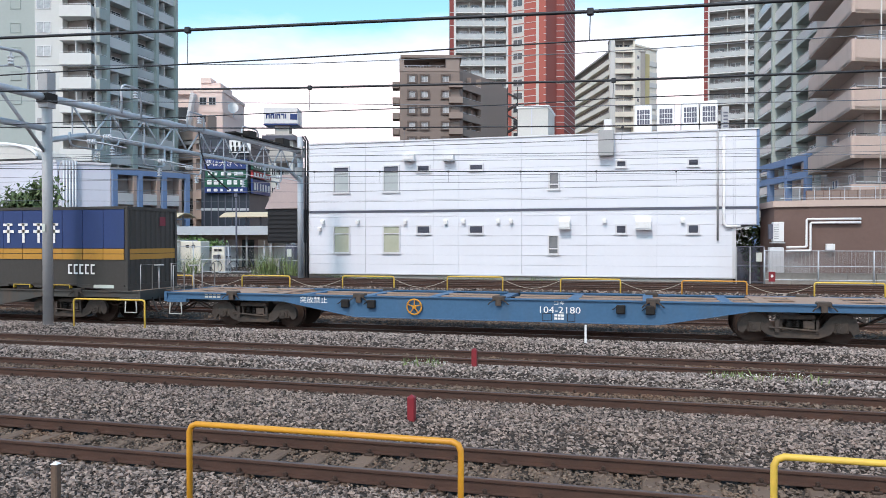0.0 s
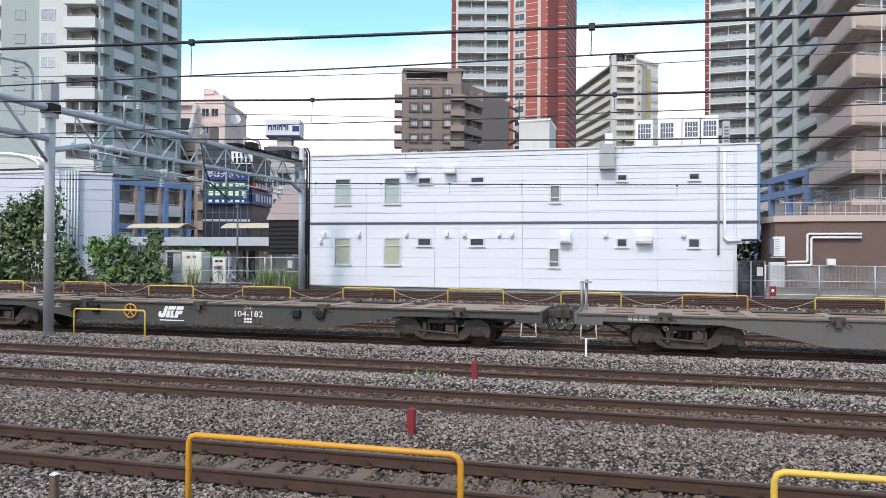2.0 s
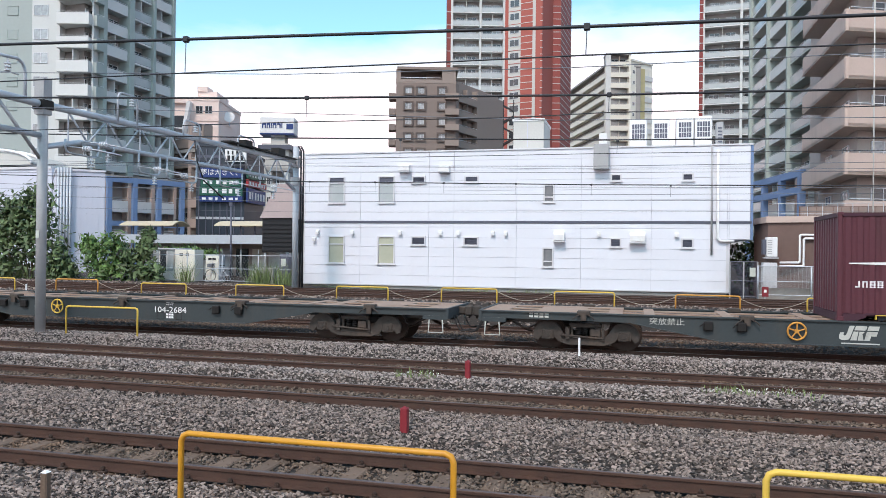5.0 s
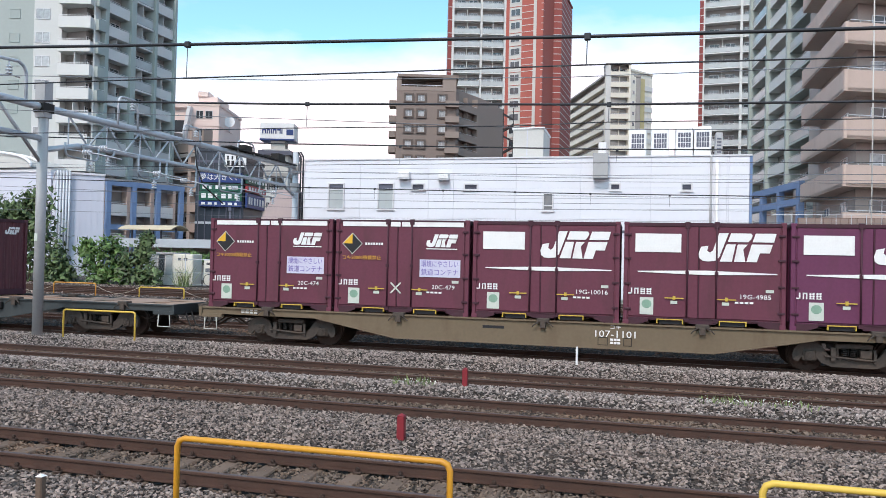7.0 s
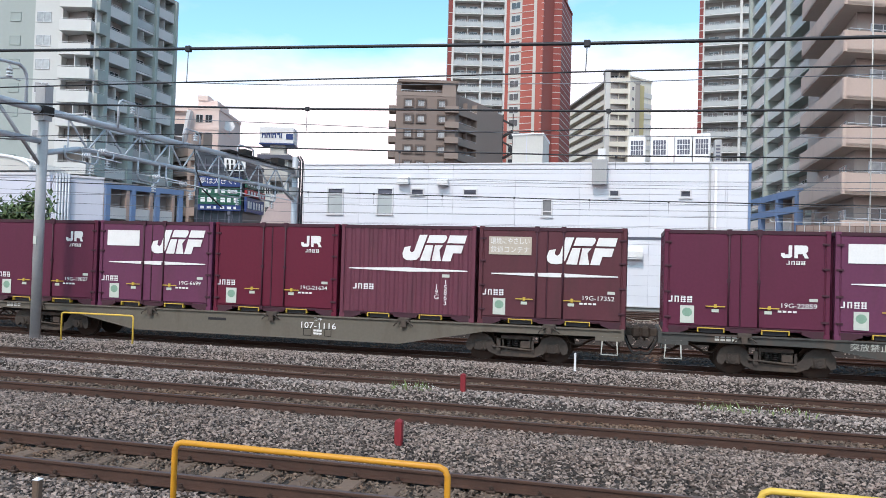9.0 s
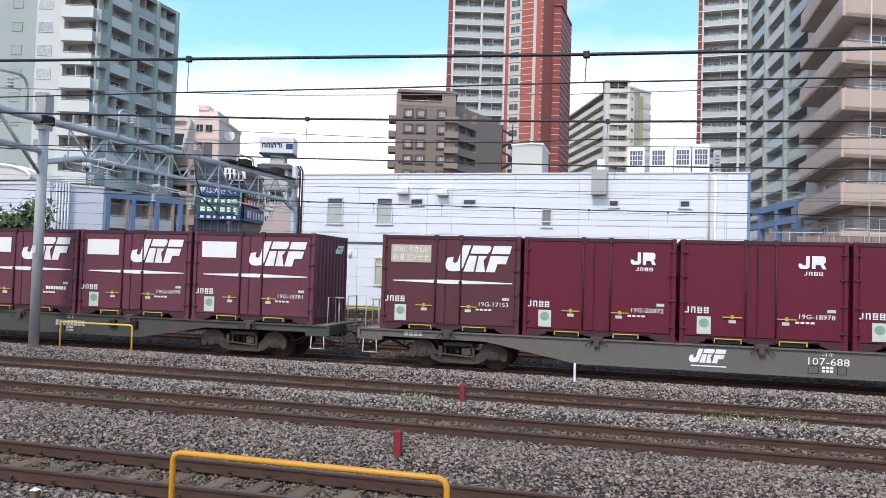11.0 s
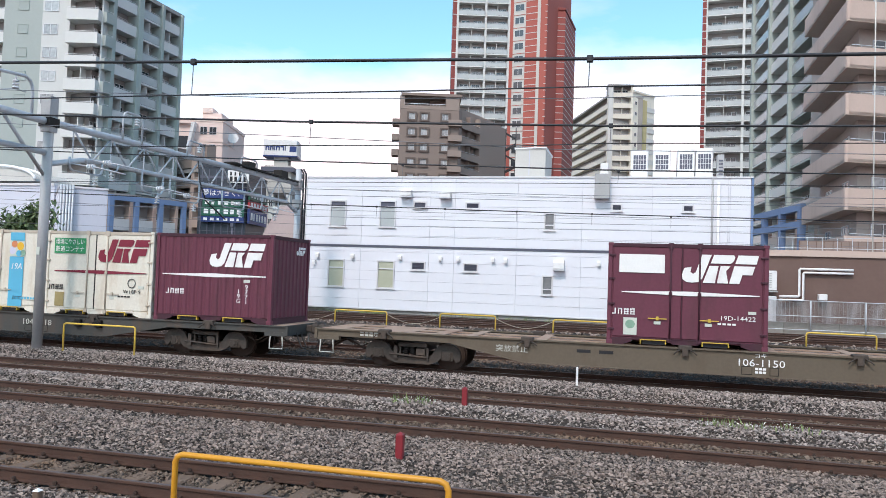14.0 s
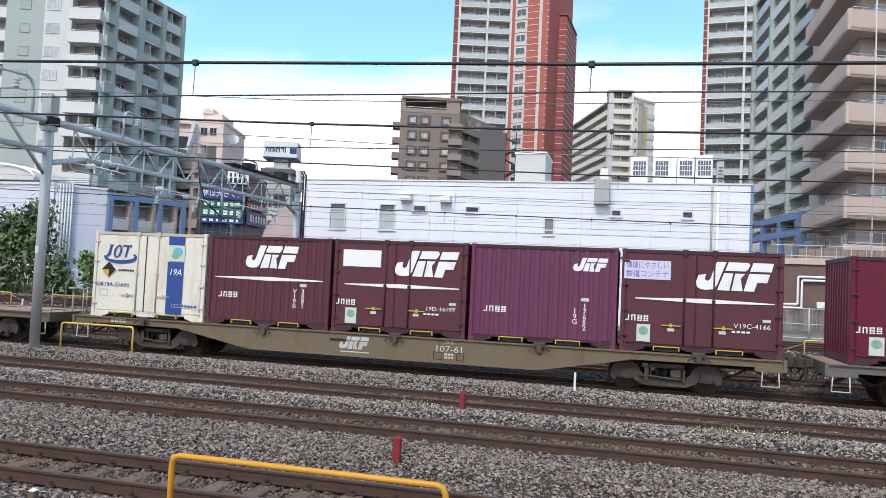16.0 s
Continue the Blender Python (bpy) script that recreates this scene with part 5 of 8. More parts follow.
def make_bogie(wagon, x, flip):
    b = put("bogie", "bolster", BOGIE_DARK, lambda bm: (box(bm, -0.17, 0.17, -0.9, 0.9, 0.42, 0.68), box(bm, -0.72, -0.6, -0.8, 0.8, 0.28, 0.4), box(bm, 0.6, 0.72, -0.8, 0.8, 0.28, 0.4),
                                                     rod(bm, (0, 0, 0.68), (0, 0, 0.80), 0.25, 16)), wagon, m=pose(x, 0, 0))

    def side(bm):
        arch = [(0.37 * math.cos(radians(t)), 0.41 + 0.33 * math.sin(radians(t))) for t in range(200, 34, -15)]      # over an axle box, from the outside in
        left = [(-0.95 + x, z) for x, z in arch]
        right = [(0.95 - x, z) for x, z in arch[::-1]]
        dip = [(-0.56, 0.45), (-0.44, 0.36), (-0.36, 0.33), (0.36, 0.33), (0.44, 0.36), (0.56, 0.45)]
        low = [(1.20, 0.25), (1.12, 0.36), (0.80, 0.36), (0.70, 0.25), (0.46, 0.16), (-0.46, 0.16), (-0.70, 0.25), (-0.80, 0.36), (-1.12, 0.36), (-1.20, 0.25)]
        prism(bm, left + dip + right + low, -1.03, -0.92)
        bevel_box(bm, -0.40, 0.40, -1.05, -0.88, 0.60, 0.71, 0.02)
        for sx in (-0.37, 0.33):
            box(bm, sx, sx + 0.045, -1.02, -0.95, 0.33, 0.61)
    for s in (1, -1):
        put("side_frame", "sideframe", BOGIE, side, b, m=Matrix.Diagonal((1, s, 1, 1)))
    for ax in (-0.95, 0.95):
        for s in (1, -1):
            put("axle_box", "axlebox", BOGIE, lambda bm: (bevel_box(bm, -0.16, 0.16, -1.055, -0.86, 0.27, 0.55, 0.035), rod(bm, (0, -1.05, 0.405), (0, -1.095, 0.405), 0.115, 14), rod(bm, (0, -1.09, 0.405), (0, -1.12, 0.405), 0.055, 8),
                                                        [rod(bm, (0.085 * math.cos(k * 1.047), -1.09, 0.405 + 0.085 * math.sin(k * 1.047)), (0.085 * math.cos(k * 1.047), -1.11, 0.405 + 0.085 * math.sin(k * 1.047)), 0.016, 5) for k in range(6)]), b, m=pose(ax, 0, 0) @ Matrix.Diagonal((1, s, 1, 1)))
    for sx in (-0.19, 0.0, 0.19):
        put("spring", "spring", BOGIE_DARK, lambda bm: pipe(bm, [(0.06 * math.cos(i * 1.05), -0.97 + 0.06 * math.sin(i * 1.05), 0.34 + 0.0088 * i) for i in range(30)], 0.02, 5), b, m=pose(sx, 0, 0))
    put("brake_gear", "brake", BOGIE, lambda bm: (pipe(bm, ((-0.62, -1.07, 0.40), (-0.3, -1.09, 0.39), (0.1, -1.09, 0.36), (0.45, -1.07, 0.34)), 0.028, 6),
                                                box(bm, -0.5, -0.4, -1.1, -1.04, 0.3, 0.62), box(bm, 0.12, 0.36, -1.10, -1.03, 0.40, 0.57), box(bm, 0.40, 0.46, -1.09, -1.03, 0.28, 0.6)), b)
    ws = []
    for ax in (-0.95, 0.95):
        w = put("wheelset", "wheelset", WHEEL, wheelset_mesh, b)
        w.matrix_basis = pose(ax, 0, 0.405)
        ws.append((w, ax))
    return ws


def make_wagon(kind, words, paint_, label, wheel=None, mark_=False, text_mat=None, rail=0, shift=0.0):
    o = thing("container_wagon", label, "freight wagon", group="wagons of the train")
    a, b, zb = {"4": (6.0, 3.95, 0.415), "7": (6.25, 4.0, 0.36), "6": (6.0, 4.1, 0.40)}[kind]
    end = 9.72
    sill = ((-end, 0.80), (-a, 0.78), (-b, zb), (b, zb), (a, 0.78), (end, 0.80), (end, 0.99), (-end, 0.99))
    for s in (1, -1):
        put("side_sill", "sill" + kind, paint_, lambda bm: (prism(bm, sill, -1.27, -1.20), box(bm, -end, end, -1.315, -1.17, 0.955, 0.982),
                                                            prism(bm, ((-b, zb - 0.012), (b, zb - 0.012), (b, zb + 0.012), (-b, zb + 0.012)), -1.31, -1.14),
                                                            prism(bm, ((-a, 0.77), (-b, zb - 0.012), (-b, zb + 0.012), (-a, 0.79)), -1.30, -1.15),
                                                            prism(bm, ((a, 0.79), (b, zb + 0.012), (b, zb - 0.012), (a, 0.77)), -1.30, -1.15)), o, m=Matrix.Diagonal((1, s, 1, 1)))
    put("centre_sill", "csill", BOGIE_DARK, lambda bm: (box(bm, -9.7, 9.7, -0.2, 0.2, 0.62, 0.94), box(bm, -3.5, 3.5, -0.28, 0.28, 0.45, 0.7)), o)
    for x in (-5.55, -3.7, -1.85, 0, 1.85, 3.7, 5.55):
        put("cross_member", "cross", DECK if paint_ is not SILL_BLUE else SILL_BLUE, lambda bm: box(bm, -0.13, 0.13, -1.2, 1.2, 0.82, 0.972), o, m=pose(x, 0, 0))
    for s in (-1, 1):
        put("end_deck", "deck%d" % s, DECK, lambda bm, s=s: ([box(bm, *sorted((s * 6.2, s * 9.74)), ya, yb, 0.955, 0.985) for ya, yb in ((-1.165, -0.74), (-0.16, 0.16), (0.74, 1.165))], [box(bm, *sorted((s * xa, s * xb)), ya, yb, 0.956, 0.984) for xa, xb in ((6.2, 6.55), (7.15, 8.35), (9.1, 9.74)) for ya, yb in ((-0.74, -0.16), (0.16, 0.74))], box(bm, *sorted((s * 6.2, s * 6.32)), -1.165, 1.165, 0.8, 0.955)), o, "rust-brown deck plate")
        put("deck_beam", "dbeam%d" % s, DECK, lambda bm, s=s: [box(bm, *sorted((s * 0.3, s * 6.2)), y - 0.11, y + 0.11, 0.90, 0.968) for y in (-0.42, 0.42)], o)
        put("end_sill", "esill%d" % s, paint_, lambda bm, s=s: (box(bm, *sorted((s * 9.72, s * 9.80)), -1.32, 1.32, 0.72, 1.0), box(bm, *sorted((s * 9.1, s * 9.72)), -1.30, -1.15, 0.70, 0.80)), o)
        put("coupler", "coup%d" % s, BOGIE, lambda bm, s=s: (bevel_box(bm, *sorted((s * 9.7, s * 10.0)), -0.10, 0.10, 0.77, 0.97, 0.02), bevel_box(bm, *sorted((s * 9.97, s * 10.2)), -0.19, 0.02, 0.72, 1.02, 0.05), bevel_box(bm, *sorted((s * 9.95, s * 10.1)), 0.0, 0.16, 0.76, 0.99, 0.04), rod(bm, (s * 10.1, -0.1, 0.66), (s * 10.1, -0.1, 1.06), 0.03, 8)), o)
        for hy in (-0.75, -0.45, 0.5):
            put("air_hose", ("air_hose", s, hy), RUBBER, lambda bm, s=s, hy=hy: pipe(bm, [(s * (9.8 + 0.1 * i), hy - 0.02 * i, 0.78 - 0.42 * math.sin(min(i, 3.4) / 3.6 * 2.2)) for i in range(5)], 0.022, 6), o)
        for sy in (-1, 1):
            put("step", "step", WORN_DECAL, lambda bm: pipe(bm, ((-0.17, 0, 0.80), (-0.20, 0, 0.36), (0.20, 0, 0.36), (0.17, 0, 0.80)), 0.02, 6), o, "white step iron", pose(s * 9.45, sy * 1.28, 0))
        put("brake_pipe", "bp%d" % s, WHEEL, lambda bm, s=s: (pipe(bm, [(s * (8.4 + 0.16 * i), -0.9, 0.62 - 0.10 * math.sin(i * 1.1)) for i in range(9)], 0.022, 6), pipe(bm, [(s * (8.5 + 0.17 * i), -0.6, 0.55 - 0.13 * math.cos(i * 0.9)) for i in range(8)], 0.03, 6)), o)
    if rail:
        put("end_railing", "erail%d" % rail, BEIGE_PRINT if abs(rail) == 2 else POLE, lambda bm: (pipe(bm, ((math.copysign(9.65, rail), -1.1, 1.0), (math.copysign(9.65, rail), -1.1, 1.75), (math.copysign(9.65, rail), -0.55, 1.75), (math.copysign(9.65, rail), -0.55, 1.0)), 0.017, 6),
                                                   pipe(bm, ((math.copysign(9.65, rail), 0.4, 1.0), (math.copysign(9.65, rail), 0.4, 1.75), (math.copysign(9.65, rail), 1.1, 1.75), (math.copysign(9.65, rail), 1.1, 1.0)), 0.022, 6),
                                                   rod(bm, (math.copysign(9.6, rail), -0.15, 0.9), (math.copysign(9.6, rail), -0.15, 1.72), 0.026, 8), rod(bm, (math.copysign(9.6, rail), -0.15, 1.70), (math.copysign(9.6, rail), -0.15, 1.74), 0.15, 12)), o, "hand brake stand and railing")
    for i in range(5):
        x = (i - 2) * 3.81 + shift
        for s in (1, -1):
            put("container_lock", "lockbr", BOGIE, lambda bm: (bevel_box(bm, -0.16, 0.16, -1.36, -1.10, 0.93, 1.045, 0.02), box(bm, -0.07, 0.07, -1.37, -1.28, 0.80, 0.95),
                                                                 pipe(bm, ((-0.1, -1.34, 0.95), (-0.22, -1.38, 0.88), (-0.26, -1.38, 0.82)), 0.016, 5), pipe(bm, ((0.1, -1.34, 0.95), (0.2, -1.38, 0.9), (0.27, -1.38, 0.83)), 0.016, 5)), o, m=pose(x, 0, 0) @ Matrix.Diagonal((1, s, 1, 1)))
    if kind == "4":
        for x in (-4.2, -3.45, 3.05, 3.75):
            put("stowage_hook", "hookbox", BOGIE_DARK, lambda bm: (bevel_box(bm, -0.11, 0.11, -1.38, -1.26, 0.66, 0.88, 0.02), pipe(bm, ((-0.06, -1.36, 0.86), (-0.2, -1.38, 0.76)), 0.014, 5)), o, m=pose(x, 0, 0))
    if wheel:
        def ring(bm):
            pts = [(0.2 * math.cos(k * math.pi / 8), 0, 0.2 * math.sin(k * math.pi / 8)) for k in range(17)]
            pipe(bm, pts, 0.022, 6)
            for k in range(5):
                an = k * 2 * math.pi / 5 + 0.3
                rod(bm, (0, 0, 0), (0.2 * math.cos(an), 0, 0.2 * math.sin(an)), 0.016, 5)
            rod(bm, (0, -0.02, 0), (0, 0.06, 0), 0.05, 8)
        put("brake_wheel", "bwheel", wheel, ring, o, "spoked hand brake wheel", pose(-2.25, -1.33, 0.72))
    tm = text_mat or DECAL
    lx = {"4": 1.54, "7": 1.70, "6": 1.5}[kind]
    yy = -1.276
    if words:
        lettering("wagon_number", words, 0.24, tm, o, lx, yy, 0.71, squeeze=1.18)
    else:
        put("wagon_number", "numbars", tm, lambda bm: [flat(bm, rect(-0.5 + 0.13 * i, -0.4 + 0.13 * i, -0.08, 0.08)) for i in range(8)], o, m=pose(lx, yy, 0.71))
    lettering("wagon_class", "コキ", 0.12, tm, o, lx, yy, 0.885, squeeze=1.2)
    put("capacity_plate", "cap" + kind, tm, lambda bm: [flat(bm, rect(-0.12 + 0.085 * i, -0.05 + 0.085 * i, z, z + 0.055)) for i in range(3) for z in (0.0, -0.08)], o, m=pose(lx, yy, 0.555))
    put("data_box", "dbox" + kind, BOGIE_DARK, lambda bm: [flat(bm, r_) for r_ in (rect(-0.42, -0.18, -0.1, -0.085), rect(-0.42, -0.18, 0.085, 0.1), rect(-0.42, -0.405, -0.1, 0.1), rect(-0.195, -0.18, -0.1, 0.1),
                                                                            rect(0.2, 0.4, -0.1, -0.085), rect(0.2, 0.4, 0.085, 0.1), rect(0.2, 0.215, -0.1, 0.1), rect(0.385, 0.4, -0.1, 0.1))], o, m=pose(lx, yy, 0.535))
    tagged(put("end_plate", "eplate", WORN_DECAL, lambda bm: [flat(bm, rect(-0.3 + 0.13 * i, -0.2 + 0.13 * i, z, z + 0.05)) for i in range(4) for z in (0, 0.075)], o, m=pose(-8.2, yy, 0.84)), kind="stuff")
    if kind in "46":
        lettering("warning", "突放禁止", 0.19, DECAL if paint_ is SILL_BLUE else WORN_DECAL, o, -5.15 if kind == "4" else -4.4, yy, 0.83 if kind == "4" else 0.72, squeeze=1.1)
    # Slots have no opening: flat black rectangles paint the shade inside them.
    if paint_ in (SILL_TAN, SILL_DUST) or kind == "6":
        for sx in (-1.35,) if kind == "7" else (-2.6, -2.05):
            put("sill_slot", "slot" + kind, BLACK, lambda bm: flat(bm, rect(-0.28, 0.28, -0.035, 0.035) if kind == "7" else rect(-0.17, 0.17, -0.04, 0.04)), o, m=pose(sx, yy, 0.77))
    if mark_:
        put("marking", "wmark", tm, lambda bm: (mark(bm, MARK, 0.85), flat(bm, rect(0.05, 0.85, -0.09, -0.06))), o, "slanted freight mark", pose(-1.35, yy, 0.55))
    ws = make_bogie(o, -7.1, 1) + make_bogie(o, 7.1, -1)
    return o, ws


F, R_, RB, SP, WH_, CRM = "freight", "red", "ribbed", "special", "white", "creamy"
TRAIN = (
    ("7", "", SILL_DARK, "dark grey container wagon with a long container on it", None, False, WORN_DECAL, 1, {}),
    ("4", "104-2180", SILL_BLUE, "blue empty container wagon with a yellow brake wheel", YELLOW, False, None, -1, {}),
    ("4", "104-182", SILL_DARK, "dark grey empty container wagon with a slanted mark", ORANGE_OLD, True, None, -1, {}),
    ("7", "107-1964", SILL_GREY, "grey empty container wagon with rusty decks", None, False, None, -1, {}),
    ("4", "104-2684", SILL_GREEN, "grey-green empty container wagon with a yellow brake wheel", YELLOW_PALE, False, None, -2, {}),
    ("4", "104-337", SILL_GREEN, "worn grey container wagon with one container", ORANGE_OLD, True, WORN_DECAL, 0, {2: (RB, "V19B-5058", WINE, {"size": 1.6, "at": -0.78})}),
    ("7", "107-1101", SILL_TAN, "dusty tan container wagon with five containers", None, False, None, 1,
     {0: (SP, "20C-474", PURPLE, {}), 1: (SP, "20C-479", PURPLE, {"cross": 1}), 2: (F, "19G-10016", PURPLE, {}), 3: (F, "19G-4985", PURPLE, {}), 4: (F, "19G-15352", PURPLE_B, {})}),
    ("7", "107-1116", SILL_DUST, "dusty grey-tan container wagon with five containers", None, False, None, -2,
     {0: (R_, "19G-19027", PLUM, {}), 1: (F, "19G-6699", PURPLE_B, {}), 2: (R_, "19G-21634", MAROON, {}), 3: (RB, "19G|15863", PURPLE, {}), 4: (F, "19G-17352", WINE, {"plate": "beige"})}),
    ("4", "", SILL_DARK, "blue-black container wagon with five containers", None, False, WORN_DECAL, 1,
     {0: (R_, "19G-22859", PLUM, {}), 1: (F, "", PURPLE_B, {}), 2: (F, "", PURPLE, {}), 3: (F, "19G-16795", PURPLE, {}), 4: (F, "19G-15781", PURPLE, {})}),
    ("7", "107-688", SILL_GREY, "grey container wagon with a slanted mark and five containers", None, True, None, -2,
     {0: (F, "19G-17153", WINE, {"plate": "beige"}), 1: (R_, "19G-20872", MAROON, {}), 2: (R_, "19G-18978", MAROON, {}), 3: (R_, "19G-18774", MAROON, {}), 4: (F, "19G-4657", WINE, {"plate": "beige"})}),
    ("4", "104-2618", SILL_DARK, "dark grey container wagon with white and purple containers", None, False, WORN_DECAL, 0,
     {0: (WH_, "UR19A-930", WHITE_BOX, {"shell": "plain"}), 1: (WH_, "UR19A-645", CREAM_BOX, {}), 2: (WH_, "UR19A-1808", CREAM_BOX, {"ink": SKY_PRINT}), 3: (CRM, "W18F-9", CREAM_BOX, {}), 4: (RB, "19G|9771", PURPLE, {})}),
    ("6", "106-1150", SILL_BROWN, "brown-grey container wagon with one purple container", None, False, None, 1, {2: (F, "19D-14422", PURPLE, {})}),
    ("7", "107-61", SILL_TAN, "dusty container wagon with a slanted mark and five containers", None, True, WORN_DECAL, -2,
     {0: (WH_, "UR19A-21699", CREAM_BOX, {"swoosh": 1}), 1: (RB, "V19B|3081", WINE, {"size": 1.6, "at": -0.70}), 2: (F, "19D-16197", WINE, {}), 3: (RB, "19G|17652", PURPLE_B, {"size": 0.86}), 4: (F, "V19C-4166", WINE, {"plate": "lilac"})}),
    ("7", "", SILL_GREY, "grey container wagon carrying a dark red container", None, False, None, 0, {0: (R_, "", MAROON, {})}),
)
# the loads sit off the middle, by which way round the wagon runs
SHIFT = {5: 0.48, 6: -0.08, 7: 0.34, 8: -0.22, 9: 0.28, 10: -0.25, 11: -0.20, 12: 0.22, 13: 0.20}
WAGONS, LOADS, AXLES = [], [], []
for i, (kind, words, pm, label, wheel, mk, tmat, rl, loads) in enumerate(TRAIN):
    wg, ws = make_wagon(kind, words, pm, label, wheel, mk, tmat, rl, SHIFT.get(i, 0.0))
    WAGONS.append((wg, PITCH * i))
    AXLES += ws
    for slot, (ck, num, mat, kw) in loads.items():
        c = make_container(ck, num, mat, **kw)
        LOADS.append((c, PITCH * i + (slot - 2) * 3.81 + SHIFT.get(i, 0.0)))
LOADS.append((make_container("long", "", DARK_BOX), 6.28))
for ob, x in WAGONS:
    ob.matrix_basis = pose(head(0) + x, TY, TRAIN_Z)
for ob, x in LOADS:
    ob.matrix_basis = pose(head(0) + x, TY, TRAIN_Z + 0.985)


# ------------------------------------------------------------ lineside: fences, posts, gantry, wires
def bar_fence(x0, x1, y, foot, top, mat, label, r=0.03, group="yellow pipe barriers"):
    o = thing("pipe_barrier", label, "barrier", pose((x0 + x1) / 2, y, foot), group=group)
    w, h, c = (x1 - x0) / 2, top - foot, 0.07
    bm = bmesh.new()
    pipe(bm, ((-w, 0, -0.25), (-w, 0, h - c), (-w + c * 0.3, 0, h - c * 0.3), (-w + c, 0, h), (w - c, 0, h), (w - c * 0.3, 0, h - c * 0.3), (w, 0, h - c), (w, 0, -0.25)), r, 10)
    part("hoop", bm, mat, o)
    for s in (-1, 1):
        bm = bmesh.new()
        rod(bm, (s * w, 0, -0.02), (s * w, 0, 0.03), r * 1.9, 8)
        part("socket", bm, POLE, o)
    return o


bar_fence(-3.76, -1.36, 5.73, -0.16, 0.955, YELLOW, "orange-yellow painted pipe barrier beside the track", 0.026)
bar_fence(0.93, 3.30, 5.9, -0.16, 0.965, YELLOW_PALE, "lemon-yellow painted pipe barrier beside the track", 0.026)
bar_fence(-15.60, -13.28, 18.1, 0.08, 0.89, YELLOW_PALE, "faded yellow pipe barrier beside the running line", 0.026)
for i, xa in enumerate((-28.8, -24.5, -20.22, -15.8, -11.4, -7.14, -2.87, 1.36, 5.62)):
    z = (1.17, 1.18, 1.09, 1.12, 1.15, 1.18, 1.15, 1.13, 1.12)[i]
    bar_fence(xa, xa + 2.13, 27.8, 0.55, z, ORANGE_OLD if i in (1, 7) else YELLOW_PALE, "faded yellow pipe barrier between the far tracks", 0.028)
    if i < 8:      # slack rope to the next barrier
        nx = (-28.8, -24.5, -20.22, -15.8, -11.4, -7.14, -2.87, 1.36, 5.62)[i + 1]
        o = thing("slack_rope", "slack yellow-grey rope strung between barriers", "rope", pose(xa + 2.16, 27.8, z - 0.1), group="barrier ropes")
        bm = bmesh.new()
        pipe(bm, [((nx - xa - 2.16) * k / 8, 0, -0.30 * math.sin(math.pi * k / 8)) for k in range(9)], 0.009, 5)
        part("rope", bm, BEIGE_PRINT, o)


def marker_post(x, y, z0, z1, mat, label, w=0.09, cap=None):
    o = thing("marker_post", label, "marker post", pose(x, y, z0), group="lineside marker posts")
    bm = bmesh.new()
    bevel_box(bm, -w / 2, w / 2, -w / 2, w / 2, -0.2, z1 - z0, 0.012)
    part("post", bm, mat, o)
    bm = bmesh.new()
    n = [bm.verts.new((sx * w / 2, sy * w / 2, z1 - z0)) for sx, sy in ((-1, -1), (1, -1), (1, 1), (-1, 1))]
    t = bm.verts.new((0, 0, z1 - z0 + w * 0.35))
    for i in range(4):
        bm.faces.new((n[i], n[(i + 1) % 4], t))
    part("cap", bm, cap or mat, o)


marker_post(-3.20, 10.4, -0.10, 0.28, RED_POST, "short dark red marker post in the ballast", 0.11)
marker_post(-3.24, 14.8, 0.0, 0.35, RED_POST, "short dark red marker post in the ballast", 0.105)
marker_post(-1.29, 18.25, 0.08, 0.52, WHITE_PAINT, "thin white marker post in the ballast", 0.052)
marker_post(-5.55, 6.19, -0.16, 0.34, SLEEPER, "brown marker post with a white top", 0.075, WHITE_PAINT)
marker_post(-25.5, 27.2, 0.5, 0.95, WHITE_PAINT, "thin white marker post between the far tracks", 0.06)

# electrification gantry
GX = -16.57


def rise(y):
    return 0.05 + 0.021 * max(0.0, y - 18.2)


G = thing("catenary_gantry", "grey tubular steel gantry across the tracks with hanging drop frames", "gantry")


def gpole(name, y, z0, z1, r, mat=POLE):
    bm = bmesh.new()
    rod(bm, (GX, y, z0), (GX, y, z1), r, 20)
    p = part(name, bm, mat, G)
    return p


p1 = gpole("pole", 18.2, -0.2, 7.25, 0.14)
part("pole_cap", bmnew((GX - 0.16, GX + 0.16, 18.04, 18.36, 6.35, 7.38)), POLE, p1)
part("clamp", bmnew((GX - 0.19, GX + 0.19, 18.0, 18.4, 6.50, 6.76)), BOGIE_DARK, p1)
part("number_plate", bmnew((GX - 0.05, GX + 0.06, 18.04, 18.05, 2.80, 3.02)), STICKER, p1)
p2 = gpole("pole", 34.9, 0.4, 7.75, 0.15, GALV)
bm = bmesh.new()
for dx in (0.32, 0.45):
    pipe(bm, ((GX + dx, 34.8, 0.5), (GX + dx, 34.8, 7.5), (GX + dx - 0.15, 34.8, 7.75)), 0.05, 6)
part("cable_duct", bm, WIRE, p2)
for za, zb in ((6.7, 7.2), (5.8, 6.2)):
    part("clamp", bmnew((GX - 0.2, GX + 0.2, 34.7, 35.1, za, zb)), POLE, p2)
